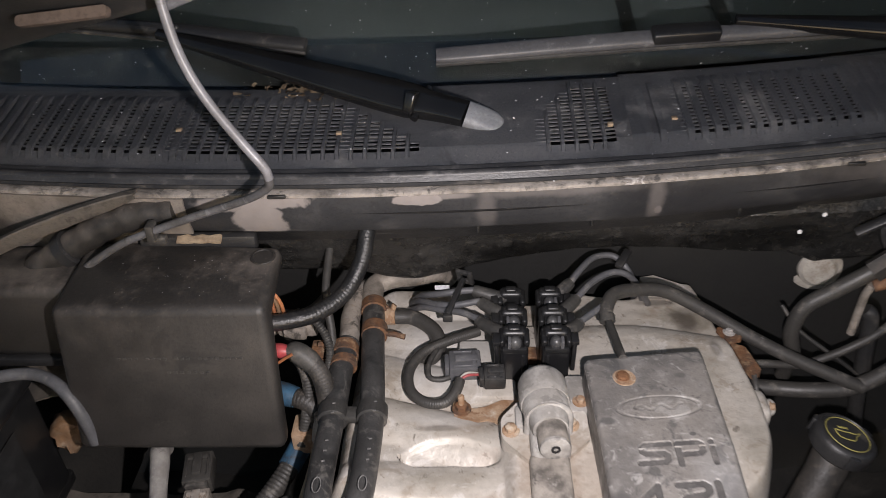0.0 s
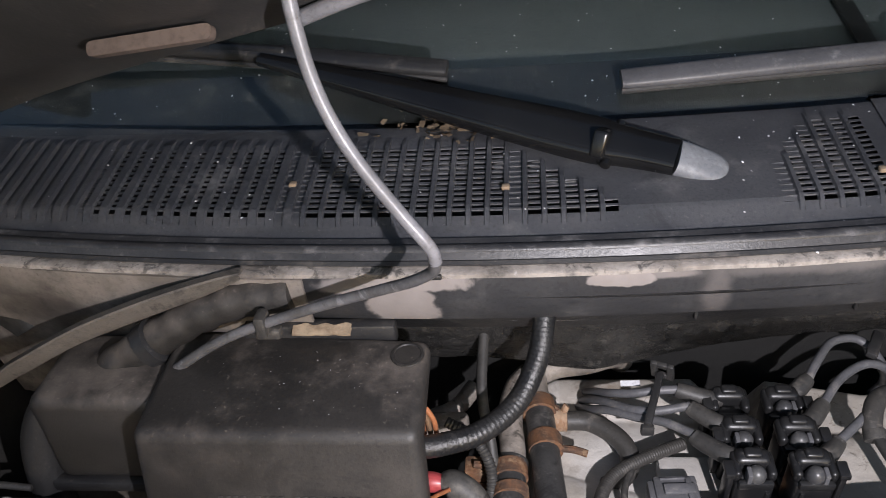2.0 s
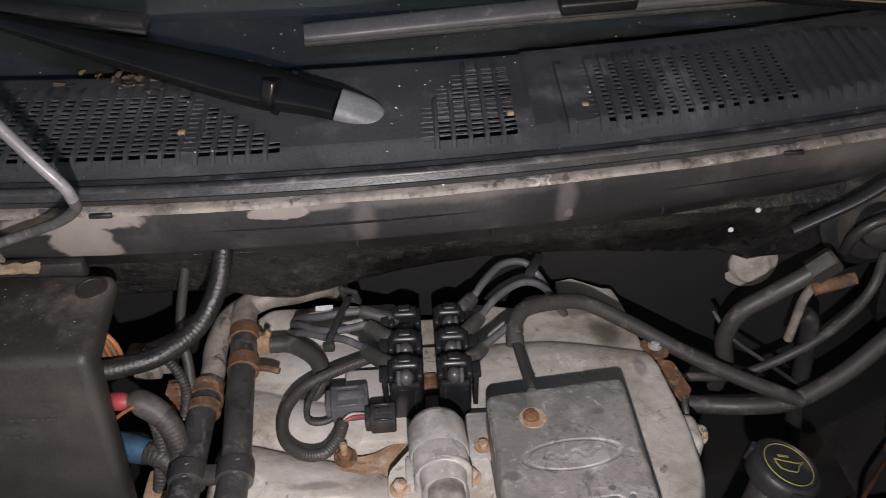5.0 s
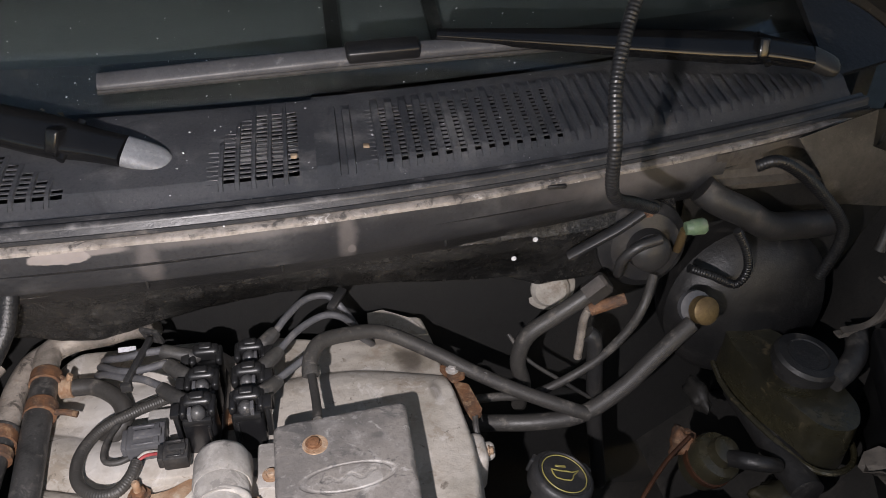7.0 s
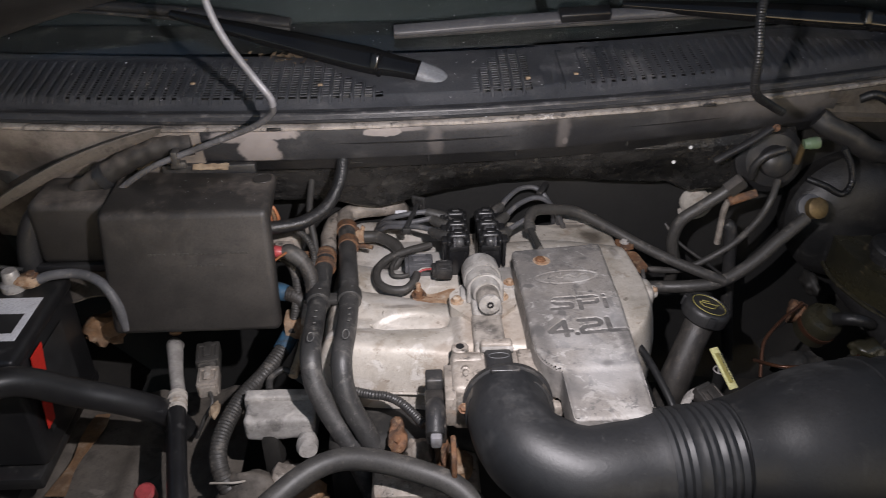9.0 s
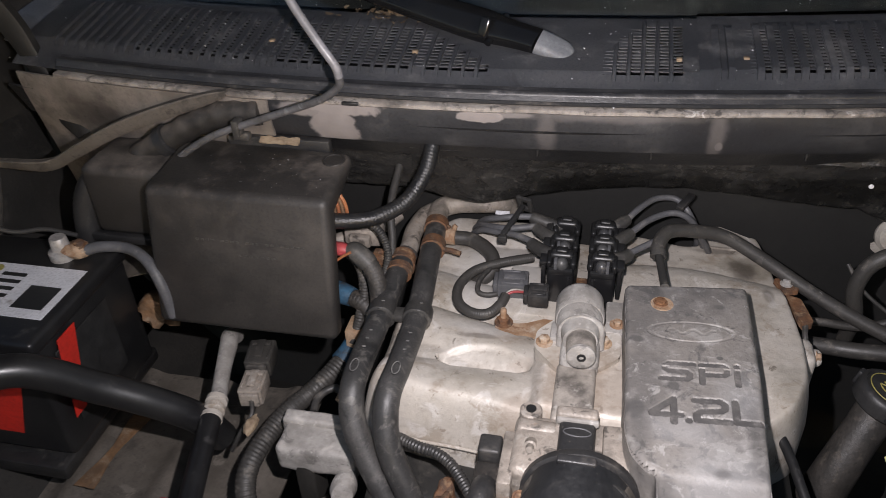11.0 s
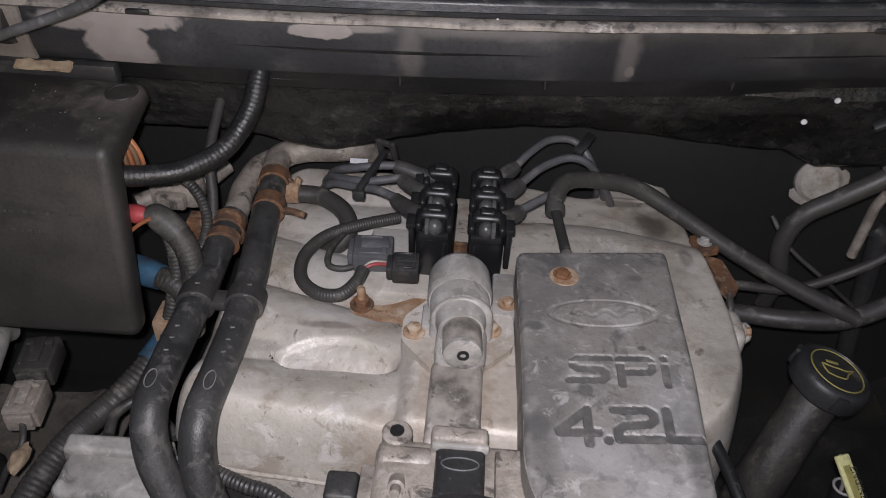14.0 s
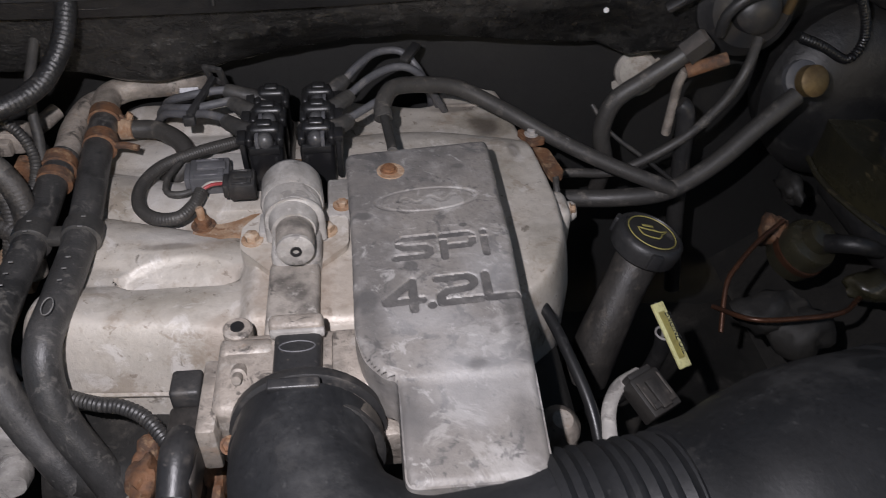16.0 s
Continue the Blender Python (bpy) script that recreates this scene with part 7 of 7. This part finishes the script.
line("thin_cable", [(0.455, 0.935, 0.985), (0.48, 0.91, 0.955), (0.53, 0.895, 0.92), (0.58, 0.89, 0.88)], 0.003, RUBBER, "thin black cable behind the hoses", "cable")
hose("fender_loom", [(0.780, 0.95, 1.225), (0.804, 0.94, 1.236), (0.851, 0.94, 1.208), (0.900, 0.94, 1.164), (0.934, 0.94, 1.122), (0.938, 0.94, 1.083), (0.93, 0.945, 1.03)], 0.0085, COIL_BLACK, "black corrugated loom over the inner fender", "wire loom", ribs=(0.0045, 0.0007))
hose("servo_loom", [(0.765, 0.93, 1.137), (0.787, 0.93, 1.102), (0.798, 0.93, 1.066), (0.785, 0.93, 1.042), (0.745, 0.93, 1.062), (0.71, 0.935, 1.075)], 0.0065, COIL_BLACK, "thin black corrugated loom from the servo", "wire loom", ribs=(0.0045, 0.001))
single("loom_cover", tube([(0.725, 0.975, 1.18), (0.745, 0.965, 1.166), (0.787, 0.96, 1.146), (0.832, 0.962, 1.118), (0.88, 0.975, 1.105), (0.95, 0.99, 1.095)], 0.021, 16, 6), PLASTIC_DARK, "thick black loom conduit along the cowl", "wire loom")
line("hinge_wire", [(1.15, 0.93, 1.33), (1.08, 0.93, 1.22), (1.02, 0.94, 1.14), (1.0, 0.93, 1.08)], 0.008, RUBBER, "black wire dropping by the hinge")
single("pale_clip", strap([(0.970, 0.868, 1.075, 0.5), (0.992, 0.866, 1.062, 0.9), (0.999, 0.866, 1.035, 1.0), (0.992, 0.866, 1.005, 1.0), (0.965, 0.868, 0.985, 0.8), (0.935, 0.87, 0.98, 0.5)], (0.009, 0.0, 0.003), (0, 0.010, 0)), TRAY_DUST, "dirty pale bracket near the fuse box", "bracket")
hose("reservoir_hose", [(0.885, 0.80, 0.96), (0.915, 0.815, 0.965), (0.945, 0.84, 0.97), (0.97, 0.88, 0.97)], 0.016, RUBBER, "black hose beside the reservoir")
pump = thing("steering_pump", (0.72, 0.76, 0.82), "oily black power steering pump with a copper strap", "steering pump")
part("pump_body", lathe([(0, 0.020), (0.004, 0.034), (0.050, 0.036), (0.056, 0.033), (0.060, 0.022), (0.075, 0.020), (0.078, 0.014)], (0.715, 0.795, 0.815), (0.25, -0.35, 0.9), 36), AMBER, pump)
part("strap", lathe([(0, 0.0362), (0.0005, 0.0378), (0.0085, 0.0378), (0.009, 0.0362)], (0.7205, 0.787, 0.836), (0.25, -0.35, 0.9), 36), COPPER, pump, "copper-coloured strap")
part("neck", tube([(0.735, 0.760, 0.875, 0.012), (0.748, 0.740, 0.89, 0.012), (0.768, 0.730, 0.892, 0.011), (0.79, 0.735, 0.88, 0.010)], 0.012, 14, 5), PAINT_BLACK, pump)
line("copper_pipe", [(0.572, 0.700, 0.835), (0.598, 0.655, 0.857), (0.65, 0.647, 0.862), (0.706, 0.652, 0.862), (0.75, 0.685, 0.85)], 0.0032, COPPER, "oily copper-coloured pipe above the tank", "pipe")
for x, y, z, a, b, c, seed, stuff, what in ((0.695, 0.815, 0.85, 0.018, 0.02, 0.025, 11, RUST, "rusty lug"), (0.655, 0.700, 0.815, 0.05, 0.03, 0.022, 17, DARK_BAY, "grimy black casting"), (0.69, 0.68, 0.80, 0.04, 0.035, 0.03, 23, DARK_BAY, "grimy bracket"), (0.79, 0.715, 0.84, 0.035, 0.025, 0.02, 29, AMBER, "oily fitting"), (0.745, 0.885, 0.87, 0.014, 0.03, 0.02, 33, DARK_BAY, "grimy fitting")):
    single("steering_part", crust((x, y, z), (a, b, c), seed, 0.45), stuff, what + " under the brake reservoir", "steering part", sharp=80)
line("copper_pipe", [(0.575, 0.67, 0.82), (0.590, 0.715, 0.855), (0.610, 0.737, 0.868), (0.649, 0.771, 0.875), (0.690, 0.797, 0.885)], 0.0032, COPPER, "oily copper-coloured pipe near the reservoir", "pipe")
single("torn_wrap", sheet([[(0.885 + 0.06 * a, 0.635 + 0.07 * b + 0.01 * math.sin(9 * a), 0.915 + 0.02 * math.sin(7 * a + 5 * b)) for a in steps(0, 1, 6)] for b in steps(0, 1, 6)], 0.002), TRAY_DUST, "torn tan wrapping near the fuse box", "wrapping")
single("washer_bottle", block(0.55, 0.78, 0.46, 0.60, 0.62, 0.80, 0.03, 3), DARK_BAY, "dark tank low beside the duct", "tank")
single("radiator_support", block(-0.95, 1.15, -0.33, -0.27, 0.5, 1.08, 0.02, 2), PAINT_BLACK, "black radiator support across the front", "body panel", kind="structure")

# dust and grit on glass and cowl
specks = bmesh.new()
rng = random.Random(11)
for k in range(440):
    x = rng.uniform(-0.85, 1.0)
    if k >= 420:
        x, y = rng.uniform(-0.50, -0.285), rng.uniform(0.765, 0.85)
        z, s = 1.1425 + 0.0909 * (y - 0.745), rng.uniform(0.0003, 0.0006)
    elif k % 3:
        y = rear_y(x) + rng.uniform(0.0, 0.32)
        z, s = glass_z(x, y) + 0.0035, rng.uniform(0.0004, 0.0012)
    else:
        d = rng.uniform(0.0, 0.2)
        y, z, s = seam_y(x) + d, cowl_height(d) + 0.0035, rng.uniform(0.0004, 0.0013)
    m = pose(x, y, z, rng.uniform(-20, 40), rng.uniform(-30, 30), rng.uniform(0, 360))
    vs = [specks.verts.new(m @ Vector(p)) for p in ((-s, -s, 0), (s * 1.5, -s * 0.6, 0), (s, s, 0), (-s * 0.8, s * 0.7, 0), (0, 0, s))]
    for a, b in ((0, 1), (1, 2), (2, 3), (3, 0)):
        specks.faces.new((vs[a], vs[b], vs[4]))
    specks.faces.new((vs[3], vs[2], vs[1], vs[0]))
single("dust_grit", specks, LABEL_WHITE, "pale dust grit on glass and cowl", "dust", kind="stuff")
